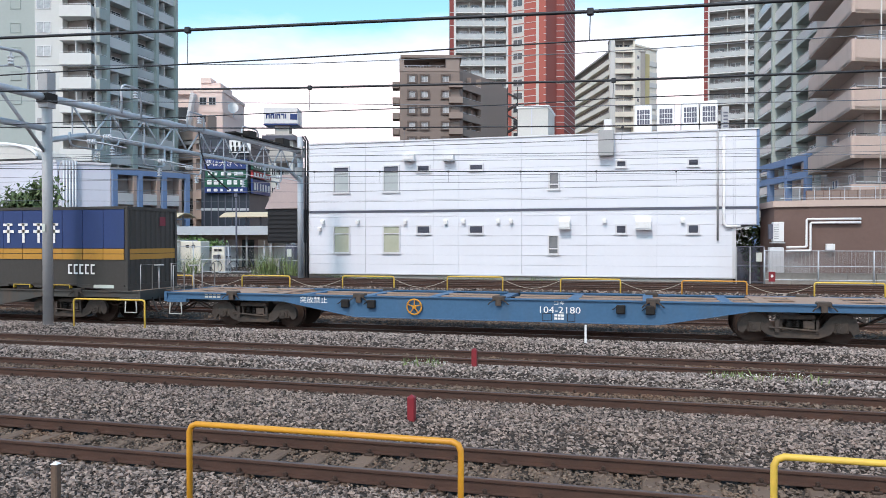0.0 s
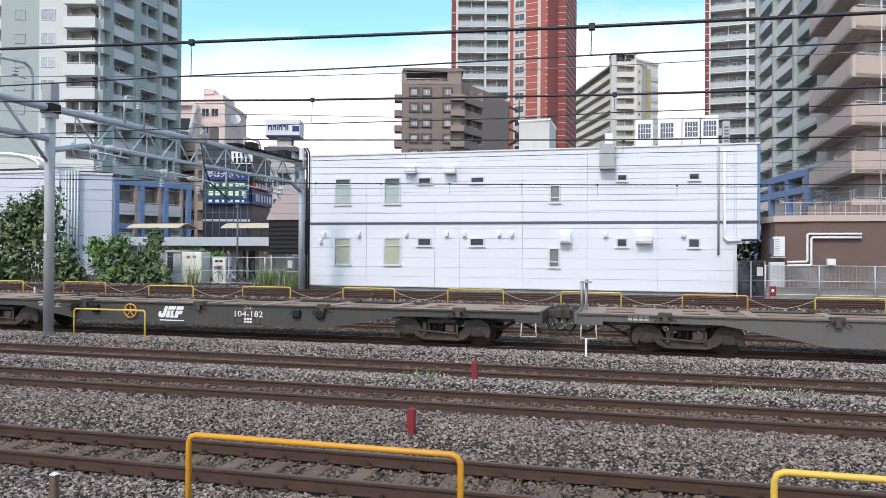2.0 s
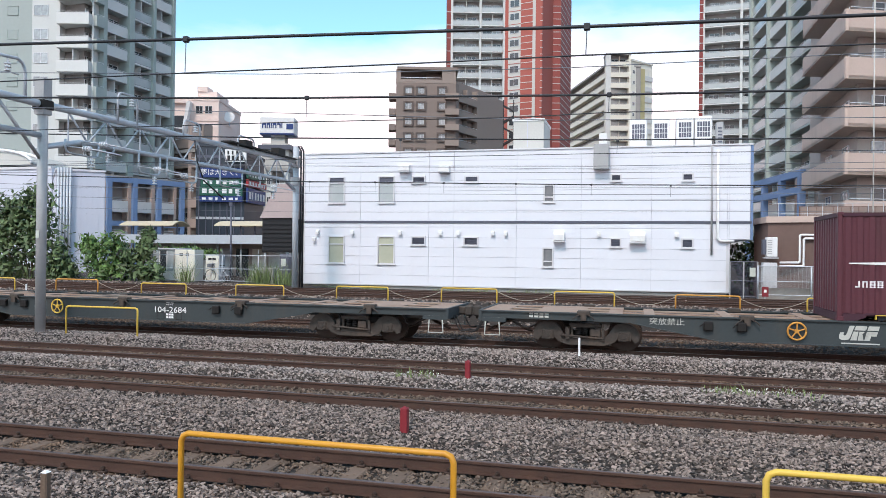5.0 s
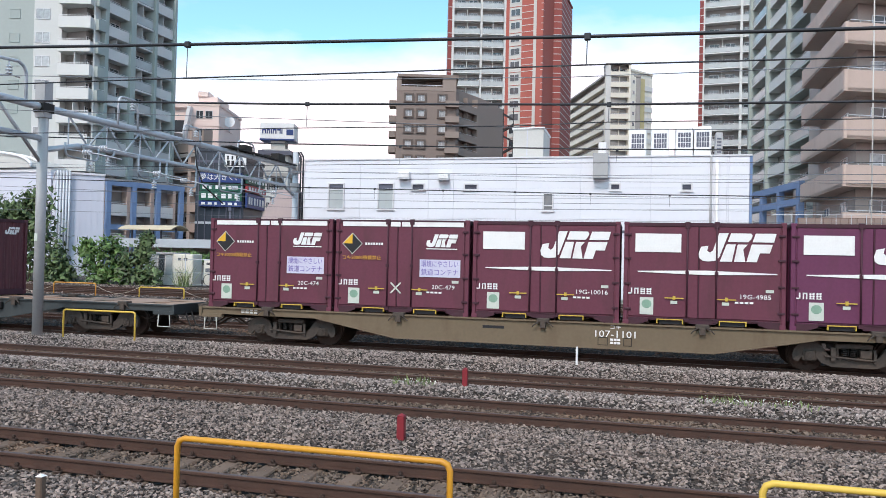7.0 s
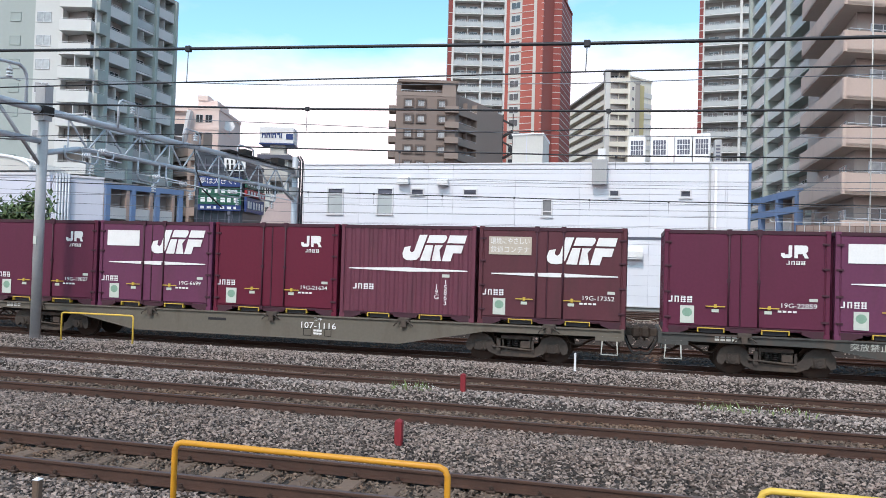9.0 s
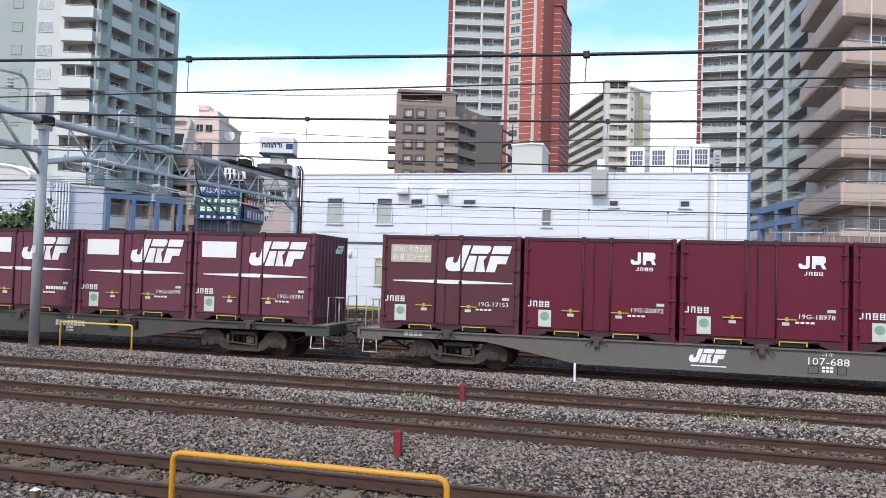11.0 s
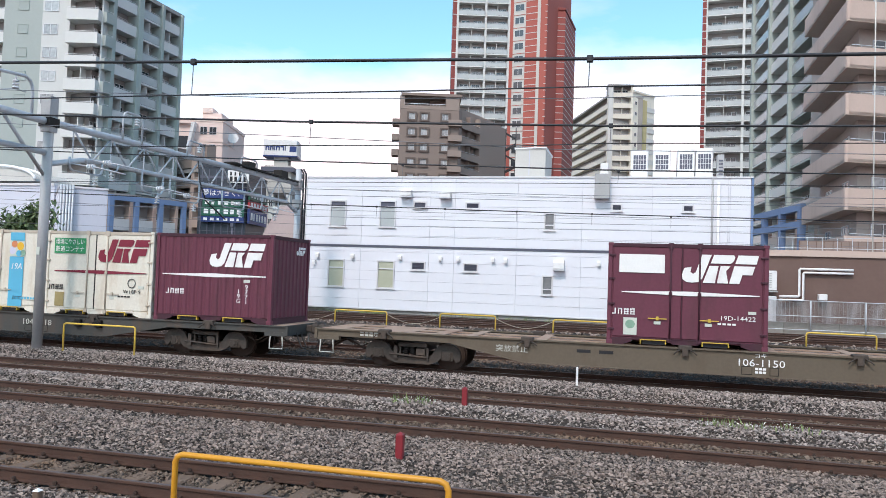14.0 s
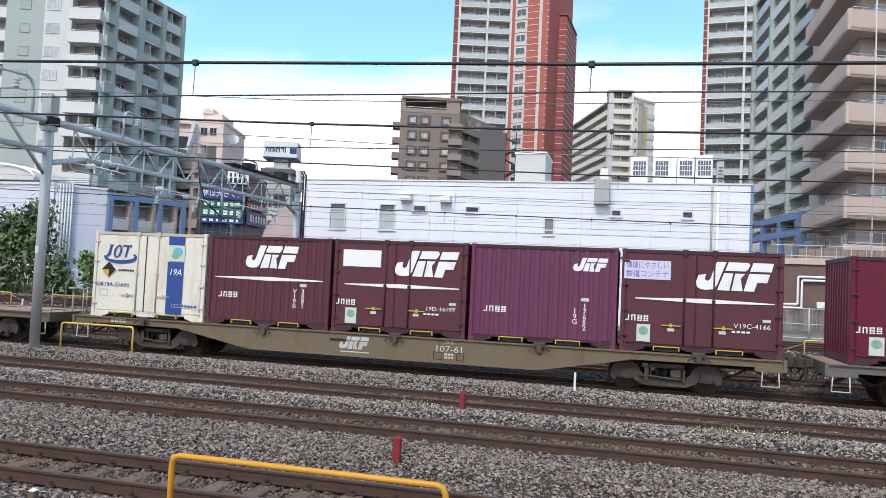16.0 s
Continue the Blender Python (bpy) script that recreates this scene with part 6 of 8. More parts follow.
for z, r in ((6.6, 0.105), (5.6, 0.085)):
    bm = bmesh.new()
    if z > 6:
        pipe(bm, ((GX, 4, z + 0.05), (GX, 18.2, z + rise(18.2)), (GX, 34.9, z + rise(34.9))), r, 14)
    else:
        pipe(bm, ((GX, 4, 5.75), (GX, 18.1, 5.75)), r, 12)
        pipe(bm, ((GX, 18.3, 5.45), (GX, 19.6, 5.75), (GX, 20.2, 5.80), (GX, 33.6, 5.6 + rise(33.6)), (GX, 34.8, 5.15 + rise(34.8))), r, 12)
    part("chord", bm, GALV, G)
y = 19.2
k = 0
while y < 34:
    bm = bmesh.new()
    rod(bm, (GX, y, rise(y) + (5.70 if k % 2 else 6.55)), (GX, y + 0.85, rise(y + 0.85) + (6.55 if k % 2 else 5.70)), 0.032, 8)
    part("lacing", bm, GALV, G)
    bm = bmesh.new()
    rod(bm, (GX, y, 5.66 + rise(y)), (GX, y, 6.55 + rise(y)), 0.022, 6)
    if k % 2 == 0:
        part("upright", bm, GALV, G)
    else:
        bm.free()
    y += 0.85
    k += 1
bm = bmesh.new()
rod(bm, (GX, 18.2, 5.0), (GX, 16.6, 6.5), 0.05, 8)
part("brace", bm, POLE, G)


def loop(y0, z0, y1, z1, r=0.035):
    """A drop frame: a pipe bent round in the gantry's plane."""
    c = min(0.18, abs(y1 - y0) * 0.3)
    s = 1 if z1 > z0 else -1
    bm = bmesh.new()
    pipe(bm, ((GX + 0.1, y0, z0), (GX + 0.1, y0, z1 - s * c), (GX + 0.1, y0 + c * 0.3, z1 - s * c * 0.3), (GX + 0.1, y0 + c, z1), (GX + 0.1, y1 - c, z1),
              (GX + 0.1, y1 - c * 0.3, z1 - s * c * 0.3), (GX + 0.1, y1, z1 - s * c), (GX + 0.1, y1, z0)), r, 8)
    return part("drop_frame", bm, GALV, G)


def insulator(x, y, z, parent, horizontal=False):
    bm = bmesh.new()
    for i in range(3):
        d = 0.09 * i
        a, b = ((x + d, y, z), (x + d + 0.035, y, z)) if horizontal else ((x, y, z + d), (x, y, z + d + 0.035))
        rod(bm, a, b, 0.085, 10)
    rod(bm, (x - 0.03, y, z), (x + 0.25, y, z) if horizontal else (x, y, z + 0.3), 0.03, 6)
    return part("insulator", bm, INSUL, parent)


for y0, z0, y1, z1 in ((18.97, 5.70, 20.4, 5.30), (19.68, 5.75, 21.15, 5.52), (21.3, 6.6, 22.3, 7.55), (22.4, 5.65, 23.6, 5.0), (24.0, 5.65, 25.9, 4.9), (25.0, 6.6, 26.1, 7.2), (27.6, 5.6, 29.4, 4.9), (29.0, 6.6, 30.4, 7.15), (31.0, 5.6, 32.6, 4.95)):
    z0, z1 = z0 + rise(y0), z1 + rise(y0)
    f = loop(y0, z0, y1, z1)
    insulator(GX + 0.1, y1 - 0.3, z1 - 0.32 if z1 < 6 else z1 - 0.35, f)
    if z1 > 6:
        continue
    bm = bmesh.new()
    pipe(bm, ((GX + 0.1, y0, z1 + (0.2 if z1 < 6 else -0.2)), (GX + 0.9, y0 + 0.4, z1 + 0.1), (GX + 1.6, y0 + 0.6, z1 - 0.05)), 0.022, 6)
    part("pull_off_arm", bm, GALV, f)
    insulator(GX + 0.55, y0 + 0.25, z1 + 0.13, f, True)
# feeder deck of dark fittings on top of the far half
part("feeder_bracket", bmnew((GX - 0.25, GX + 0.25, 28.2, 34.5, 7.02, 7.08), (GX - 0.2, GX + 0.2, 29.5, 30.1, 7.05, 7.30), (GX - 0.2, GX + 0.2, 32.6, 33.3, 7.05, 7.38)), BOGIE_DARK, G)
bm = bmesh.new()
pipe(bm, ((GX + 0.2, 25.6, 6.7), (GX + 0.25, 25.7, 5.9), (GX + 0.3, 26.1, 5.2), (GX + 0.4, 27.4, 4.6)), 0.03, 6)
part("feeder_cable", bm, WIRE, G)
# bracket arm on the near pole's left
bm = bmesh.new()
pipe(bm, ((GX, 17.53, 6.6), (GX, 17.53, 7.34), (GX, 17.50, 7.52), (GX, 17.42, 7.66), (GX, 17.24, 7.74), (GX, 16.48, 7.68), (GX, 15.2, 7.60)), 0.045, 8)
o = part("swan_neck", bm, GALV, G)
insulator(GX, 16.92, 7.32, o)
bm = bmesh.new()
rod(bm, (GX, 16.92, 7.28), (GX, 16.92, 7.70), 0.014, 6)
pipe(bm, ((GX, 16.2, 7.10), (GX, 16.9, 7.30), (GX, 17.3, 7.30)), 0.016, 6)
part("hanger", bm, GALV, o)


# overhead wires: along the tracks, at a sag through given points
def wire(pts, r, mat=WIRE, label="dark stranded overhead wire", droppers=(), drop_to=None):
    o = thing("overhead_wire", label, "overhead wire", group="overhead wires")
    pts = [Vector(p) for p in pts]
    a, b = pts[0] + (pts[0] - pts[1]).normalized() * 40, pts[-1] + (pts[-1] - pts[-2]).normalized() * 25
    bm = bmesh.new()
    pipe(bm, [a] + pts + [b], r, 6)
    part("wire", bm, mat, o)
    for p, q in droppers:
        p, q = Vector(p), Vector(q)
        bm = bmesh.new()
        rod(bm, p, q, 0.006, 5)
        d = part("dropper", bm, WIRE_GREY, o)
        bm = bmesh.new()
        bevel_box(bm, p.x - 0.035, p.x + 0.035, p.y - 0.03, p.y + 0.03, p.z - 0.04, p.z + 0.035, 0.008)
        part("clip", bm, WIRE, d)
    return o


wire(((-8.40, 8.30, 5.24), (-5.45, 8.30, 5.14), (-2.79, 8.30, 5.06), (-0.54, 8.30, 4.99), (2.29, 8.30, 4.93)), 0.019,
     droppers=(((-5.45, 8.30, 5.14), (-5.46, 8.30, 4.72)), ((-0.54, 8.30, 4.99), (-0.55, 8.30, 4.68))))
wire(((-8.39, 8.30, 4.74), (-5.48, 8.30, 4.72), (-2.65, 8.30, 4.69), (-0.54, 8.30, 4.68), (2.29, 8.30, 4.64)), 0.0085)
wire(((-10.30, 10.50, 5.47), (-5.14, 10.50, 5.20), (-0.91, 10.50, 5.09), (2.90, 10.50, 5.09)), 0.006, WIRE_GREY, "thin grey overhead wire")
wire(((-12.73, 12.60, 5.57), (-6.17, 12.60, 5.30), (-0.54, 12.60, 5.13), (3.48, 12.60, 5.06)), 0.019,
     droppers=(((-5.79, 12.60, 5.29), (-5.80, 12.60, 4.88)), ((-0.45, 12.60, 5.13), (-0.46, 12.60, 4.84))))
wire(((-12.72, 12.60, 4.88), (-6.17, 12.60, 4.86), (-1.95, 12.60, 4.81), (-0.54, 12.60, 4.84), (3.48, 12.60, 4.80)), 0.0085)
wire(((-16.06, 15.90, 6.13), (-7.78, 15.90, 5.68), (-1.60, 15.90, 5.32), (4.39, 15.90, 5.18)), 0.008, WIRE_GREY, "thin grey overhead wire")
wire(((-20.60, 20.40, 6.28), (-9.98, 20.40, 5.84), (-0.87, 20.40, 5.55), (5.64, 20.40, 5.43)), 0.019,
     droppers=(((-6.49, 20.40, 5.70), (-6.50, 20.40, 5.20)), ((-0.50, 20.40, 5.52), (-0.52, 20.40, 5.19))))
wire(((-20.59, 20.40, 5.21), (-9.98, 20.40, 5.21), (-0.86, 20.40, 5.19), (5.64, 20.40, 5.13)), 0.009)
FAR_WIRES = (
    ((-25.53, 25.30, 5.86), (-11.48, 25.30, 5.60), (-1.44, 25.30, 5.42), (6.88, 25.30, 5.40), 0.010),
    ((-25.52, 25.30, 5.58), (-11.48, 25.30, 5.38), (-1.43, 25.30, 5.21), (6.89, 25.30, 5.13), 0.008),
    ((-29.56, 29.30, 5.96), (-13.28, 29.30, 5.43), (-1.65, 29.30, 5.17), (7.97, 29.30, 5.03), 0.020),
    ((-29.55, 29.30, 5.31), (-13.28, 29.30, 5.21), (-1.65, 29.30, 5.08), (7.97, 29.30, 4.96), 0.009),
    ((-32.38, 32.10, 5.84), (-14.56, 32.10, 5.16), (-1.81, 32.10, 5.01), (8.74, 32.10, 4.98), 0.010),
    ((-32.38, 32.10, 5.23), (-14.55, 32.10, 4.77), (-1.81, 32.10, 4.76), (8.74, 32.10, 4.72), 0.009),
    ((-33.81, 33.50, 7.25), (-15.20, 33.50, 6.60), (-1.90, 33.50, 6.23), (9.12, 33.50, 6.08), 0.008),
    ((-34.28, 34.00, 4.76), (-15.41, 34.00, 4.41), (-1.91, 34.00, 4.39), (9.26, 34.00, 4.40), 0.007),
)
for *pts, r in FAR_WIRES:
    bmz = [(pts[1][0] + k * 2.9, pts[1][1], pts[1][2] + (pts[2][2] - pts[1][2]) * k * 2.9 / (pts[2][0] - pts[1][0])) for k in range(7)] if r >= 0.02 else ()
    wire(pts, r, WIRE_GREY if r < 0.02 else WIRE, "thin overhead wire over the far tracks", droppers=[(p, (p[0], p[1], p[2] - 0.42)) for p in bmz])

# ------------------------------------------------------------ plants
LEAF = material("broad_leaf", (0.082, 0.122, 0.047), 0.55, var=0.2, grain=4, stain=1.5, bump=0.1, island=0.5)
LEAF_LIGHT = material("fresh_leaf", (0.095, 0.165, 0.045), 0.55, var=0.2, grain=4, stain=1.5, bump=0.1, island=0.5)
GRASS = material("tall_grass", (0.17, 0.22, 0.085), 0.6, var=0.2, grain=4, stain=1.5, bump=0.1, island=0.6)
BARK = material("bark", (0.11, 0.08, 0.055), 0.9, var=0.2, grain=12, bump=0.5)


def leaves(me_name, blobs, n, size, mat, seed):
    """Many small bent leaves round the given clumps (x, y, z, rx, rz)."""
    rnd = np.random.RandomState(seed)
    V, Fc = [], []
    for i in range(n):
        bx, by, bz, rx, rz = blobs[rnd.randint(len(blobs))]
        d = rnd.normal(size=3)
        d /= np.linalg.norm(d)
        rad = rnd.uniform(0.4, 1.05) if rnd.rand() < 0.75 else rnd.uniform(0.9, 1.55)
        c = np.array((bx + d[0] * rx * rad, by + d[1] * rx * 0.7 * rad, bz + d[2] * rz * rad))
        u = rnd.normal(size=3)
        u /= np.linalg.norm(u)
        v = np.cross(u, d * 0.6 + np.array((0, -0.3, 0.9)))
        v /= max(np.linalg.norm(v), 1e-3)
        w = np.cross(u, v)
        s = size * rnd.uniform(0.5, 1.25)
        k = len(V)
        V += [c - u * s, c + v * s * 0.55 + w * s * 0.12, c + u * s * 1.1, c - v * s * 0.55 + w * s * 0.12, c + w * s * -0.05]
        Fc += [(k, k + 1, k + 4), (k + 1, k + 2, k + 4), (k + 2, k + 3, k + 4), (k + 3, k, k + 4)]
    me = bpy.data.meshes.new(me_name)
    me.from_pydata([tuple(p) for p in V], [], Fc)
    me.polygons.foreach_set("use_smooth", np.zeros(len(Fc), bool))
    me.materials.append(mat)
    return me


def shrub(name, label, cat, x, y, z, h, blobs, n, size, mat, seed, trunks=4):
    o = thing(name, label, cat, pose(x, y, z), group="lineside shrubs")
    rnd = random.Random(seed)
    for i in range(trunks):
        b = blobs[i % len(blobs)]
        bm = bmesh.new()
        pipe(bm, ((rnd.uniform(-0.1, 0.1), 0, -0.1), (b[0] * 0.4, b[1] * 0.4, b[2] * 0.45), (b[0], b[1], b[2])), 0.035, 6)
        part("trunk" if i == 0 else "limb", bm, BARK, o)
    part("crown", leaves("crown", blobs, n, size, mat, seed), mat, o)


shrub("shrub", "large dark green broad-leaved shrub behind the fence", "shrub", -33.6, 36.2, 0.55, 5, ((-1.6, 0, 1.6, 1.5, 1.4), (-2.2, 0, 3.3, 1.3, 1.2), (0.0, 0, 3.2, 1.5, 1.3), (1.2, 0, 1.5, 1.2, 1.4), (0.3, 0, 4.6, 0.9, 0.9), (-1.2, 0, 4.0, 1.0, 0.9), (2.0, 0, 0.7, 0.9, 0.7), (-2.6, 0, 0.8, 1.0, 0.8)), 5000, 0.20, LEAF, 3, 6)
shrub("shrub", "green broad-leaved shrub growing through the fence", "shrub", -28.5, 36.0, 0.55, 3, ((-0.6, 0, 1.5, 0.9, 0.8), (0.4, 0, 2.3, 0.8, 0.6), (0.9, 0, 1.0, 0.7, 0.8), (-0.2, 0, 0.7, 0.9, 0.6), (-1.1, 0, 2.1, 0.5, 0.5)), 1150, 0.19, LEAF_LIGHT, 5)
shrub("shrub", "dark green leafy shrub on the wire fence", "shrub", -26.2, 35.9, 0.55, 3, ((-0.5, 0, 1.2, 0.9, 0.7), (0.3, 0, 2.0, 0.6, 0.6), (0.6, 0, 0.7, 0.7, 0.5), (0.5, 0, 2.7, 0.35, 0.35)), 1150, 0.19, LEAF, 6)
shrub("shrub", "bright clipped hedge in front of the canopy", "shrub", -27.0, 41.5, 0.6, 1, ((-1.0, 0, 1.75, 0.8, 0.35), (0.3, 0, 1.8, 0.8, 0.35), (1.5, 0, 1.65, 0.7, 0.3)), 900, 0.12, LEAF_LIGHT, 7)
shrub("shrub", "green bush in the gap beside the building", "shrub", 5.65, 41.0, 0.55, 3, ((-0.3, 0, 2.0, 0.8, 0.8), (0.5, 0, 2.5, 0.7, 0.5), (0.2, 0, 1.1, 0.9, 0.8)), 1100, 0.14, LEAF, 8)


def tuft(name, label, blobs, n, h, mat, seed, y):
    rnd = np.random.RandomState(seed)
    V, Fc = [], []
    for i in range(n):
        x0, x1 = blobs[rnd.randint(len(blobs))]
        gx = rnd.uniform(x0, x1)
        c = np.array((gx, y + rnd.uniform(-0.35, 0.35), ground_z(y, gx)))
        hh = h * rnd.uniform(0.35, 1.1)
        lean = rnd.normal(size=2) * 0.34 * hh
        w = 0.008 + 0.009 * rnd.rand()
        a = rnd.uniform(0, 6.28)
        s = np.array((math.cos(a), math.sin(a), 0)) * w
        k = len(V)
        mid = c + np.array((lean[0] * 0.4, lean[1] * 0.4, hh * 0.6))
        V += [c - s, c + s, mid + s * 0.8, mid - s * 0.8, c + np.array((lean[0], lean[1], hh))]
        Fc += [(k, k + 1, k + 2, k + 3), (k + 3, k + 2, k + 4)]
    me = bpy.data.meshes.new(name)
    me.from_pydata([tuple(p) for p in V], [], Fc)
    me.materials.append(mat)
    tagged(part(name, me, mat), label, "grass", kind="stuff")


tuft("tall_grass", "tall green weeds along the wire fence", ((-20.0, -18.2), (-19.4, -18.6), (-23.9, -23.3), (-35.5, -33.5), (-18.0, -17.3)), 620, 1.2, GRASS, 11, 36.2)
tuft("wall_weeds", "thin weeds at the foot of the white building", ((-17.1, -14.5), (-14.0, -12.5), (-10.0, -4.0)), 420, 0.22, GRASS, 12, 37.4)
tuft("track_weeds", "small pale weeds in the ballast", ((1.2, 3.2), (1.4, 2.2), (-4.8, -3.9)), 190, 0.13, GRASS, 13, 14.8)

# ------------------------------------------------------------ yard on the left, behind the wire fence
GZ = 0.78
FENCE_Y = 36.7


def wire_fence(x0, x1, y, z0, z1, n, label, flat_wires=False):
    o = thing("wire_fence", label, "fence", pose(0, y, z0), group="boundary fences")
    h = z1 - z0
    pm = bmesh.new()
    rod(pm, (0, 0, -0.1), (0, 0, h + 0.02), 0.03, 8)
    if not flat_wires:
        pipe(pm, ((0, 0, h), (0.05, -0.1, h + 0.15), (0.1, -0.2, h + 0.28)), 0.022, 6)
    me = mesh_of("post", pm, GALV)
    for i in range(n + 1):
        part("post", me, None, o, m=pose(x0 + (x1 - x0) * i / n, 0, 0))
    for z in (0.08, h * 0.5, h):
        bm = bmesh.new()
        rod(bm, (x0, 0, z), (x1, 0, z), 0.018, 6)
        part("rail", bm, GALV, o)
    bm = bmesh.new()
    k = int((x1 - x0) / 0.16)
    if flat_wires:
        for i in range(22):
            rod(bm, (x0, 0.02, h * (0.3 + 0.032 * i)), (x1, 0.02, h * (0.3 + 0.032 * i)), 0.007, 4, caps=False)
        for i in range(k):
            rod(bm, (x0 + (x1 - x0) * i / k, 0.03, h * 0.3), (x0 + (x1 - x0) * i / k, 0.03, h), 0.005, 4, caps=False)
    for i in range(0 if flat_wires else k):
        x = x0 + (x1 - x0) * i / k
        for s in (1, -1):
            xa, xb = x, x + s * h * 0.55
            if x0 <= xb <= x1:
                rod(bm, (xa, 0, 0.05), (xb, 0, h), 0.0026, 3, caps=False)
    tagged(part("mesh", bm, POLE if flat_wires else GALV, o), kind="stuff")


wire_fence(-41.0, -17.4, FENCE_Y, GZ, 2.24, 11, "galvanised wire mesh fence with posts along the yard")


def sbox(name, label, cat, r, y, d, mat, group="", extra=None):
    """A box-like thing from its face: x0, z0, x1, z1 at y, going back by d."""
    o = thing(name, label, cat, pose(r[0], y, r[1]), group=group)
    bm = bmesh.new()
    bevel_box(bm, 0, r[2] - r[0], 0, d, 0, r[3] - r[1], 0.02)
    part("body", bm, mat, o)
    if extra:
        extra(o, r[2] - r[0], r[3] - r[1])
    return o


def shed_parts(o, w, h):
    part("roof", bmnew((-0.08, w + 0.08, -0.1, 1.6, h, h + 0.08)), ALU, o)
    for i in range(3):
        part("panel", bmnew((0.05 + i * w / 3, (i + 1) * w / 3 - 0.04, -0.03, 0.0, h * 0.32, h - 0.06)), GLASS_GREY if i != 1 else GLASS_DARK, o)


def cab_parts(o, w, h):
    part("door", bmnew((0.04, w / 2 - 0.02, -0.03, 0, 0.08, h - 0.06)), CREAM, o)
    part("door", bmnew((w / 2 + 0.02, w - 0.04, -0.03, 0, 0.08, h - 0.06)), CREAM, o)
    for fx in (0.35, 0.65):
        part("vent", bmnew((w * fx - 0.1, w * fx + 0.1, -0.05, -0.02, h * 0.8, h * 0.88)), BLACK, o)


sbox("garden_shed", "pale grey prefabricated shed with glazed front", "shed", (-26.65, 0.75, -25.25, 2.52), 37.6, 1.5, WHITE_BOX, extra=shed_parts)
sbox("switch_cabinet", "cream metal switch cabinet with double doors", "cabinet", (-25.09, 0.75, -23.82, 2.52), 37.4, 0.9, CREAM, extra=cab_parts)
sbox("grey_cabinet", "light grey plain cabinet behind the fence", "cabinet", (-23.15, 0.75, -22.28, 2.26), 37.4, 0.6, GALV, extra=cab_parts)
sbox("concrete_block", "weathered concrete box beside the fence", "concrete box", (-19.21, 0.75, -18.47, 1.60), 36.3, 0.6, CONC)

# bicycle against the fence
bk = (-22.70, 0.90)
B = thing("bicycle", "silver city bicycle leaning by the fence", "bicycle", pose(bk[0], 37.2, GZ))
for x in (0.0, 1.05):
    bm = bmesh.new()
    pipe(bm, [(x + 0.32 * math.cos(i * math.pi / 8), 0, 0.33 + 0.32 * math.sin(i * math.pi / 8)) for i in range(17)], 0.018, 6)
    w = part("wheel", bm, RUBBER, B)
    bm = bmesh.new()
    for i in range(8):
        rod(bm, (x, 0, 0.33), (x + 0.31 * math.cos(i * math.pi / 4), 0, 0.33 + 0.31 * math.sin(i * math.pi / 4)), 0.004, 4)
    part("spokes", bm, ALU, w)
bm = bmesh.new()
for a, b in (((0, 0, 0.33), (0.2, 0, 0.85)), ((0.2, 0, 0.75), (0.62, 0, 0.3)), ((0.62, 0, 0.3), (1.05, 0, 0.33)), ((0.62, 0, 0.3), (0.72, 0, 0.85)), ((1.05, 0, 0.33), (0.7, 0, 0.7)), ((0.2, 0, 0.85), (0.25, 0, 1.0)), ((0.13, -0.25, 1.0), (0.25, 0, 1.0)), ((0.13, 0.25, 1.0), (0.25, 0, 1.0))):
    rod(bm, a, b, 0.016, 6)
part("bicycle_frame", bm, ALU, B)
part("saddle", bmnew((0.6, 0.85, -0.07, 0.07, 0.85, 0.91)), RUBBER, B)
part("basket", bmnew((-0.12, 0.16, -0.15, 0.15, 0.78, 0.98)), WIRE_GREY, B)

CANVAS = material("cream_canopy_sheet", (0.52, 0.44, 0.31), 0.6, var=0.08, grain=6, stain=1, bump=0.05)
# long flat canopy with barrel canopies behind it
r = (-33.95, 2.98, -22.9, 3.45)
o = thing("walkway_canopy", "long pale flat walkway canopy on posts", "canopy", pose(r[0], 44, 0))
part("roof", bmnew((0, r[2] - r[0], 0, 3, r[1], r[3])), WHITE_BOX, o)
part("fascia", bmnew((-0.02, r[2] - r[0] + 0.02, -0.06, 0.0, r[1] - 0.05, r[3] + 0.05)), GALV, o)
for i in range(7):
    bm = bmesh.new()
    rod(bm, (0.4 + i * (r[2] - r[0] - 0.8) / 6, 0.6, 0.5), (0.4 + i * (r[2] - r[0] - 0.8) / 6, 0.6, r[1]), 0.07, 8)
    part("post", bm, POLE, o)
part("back_wall", bmnew((0, r[2] - r[0], 2.6, 2.8, 0.5, r[1])), BEIGE_WALL, o)
for i in range(9):
    part("shutter", bmnew(((r[2] - r[0]) * (0.02 + 0.11 * i), (r[2] - r[0]) * (0.10 + 0.11 * i), 2.5, 2.6, 0.6, r[1] - 0.35)), (CONC_LIGHT, GALV, GLASS_DARK, CREAM)[i % 4], o)
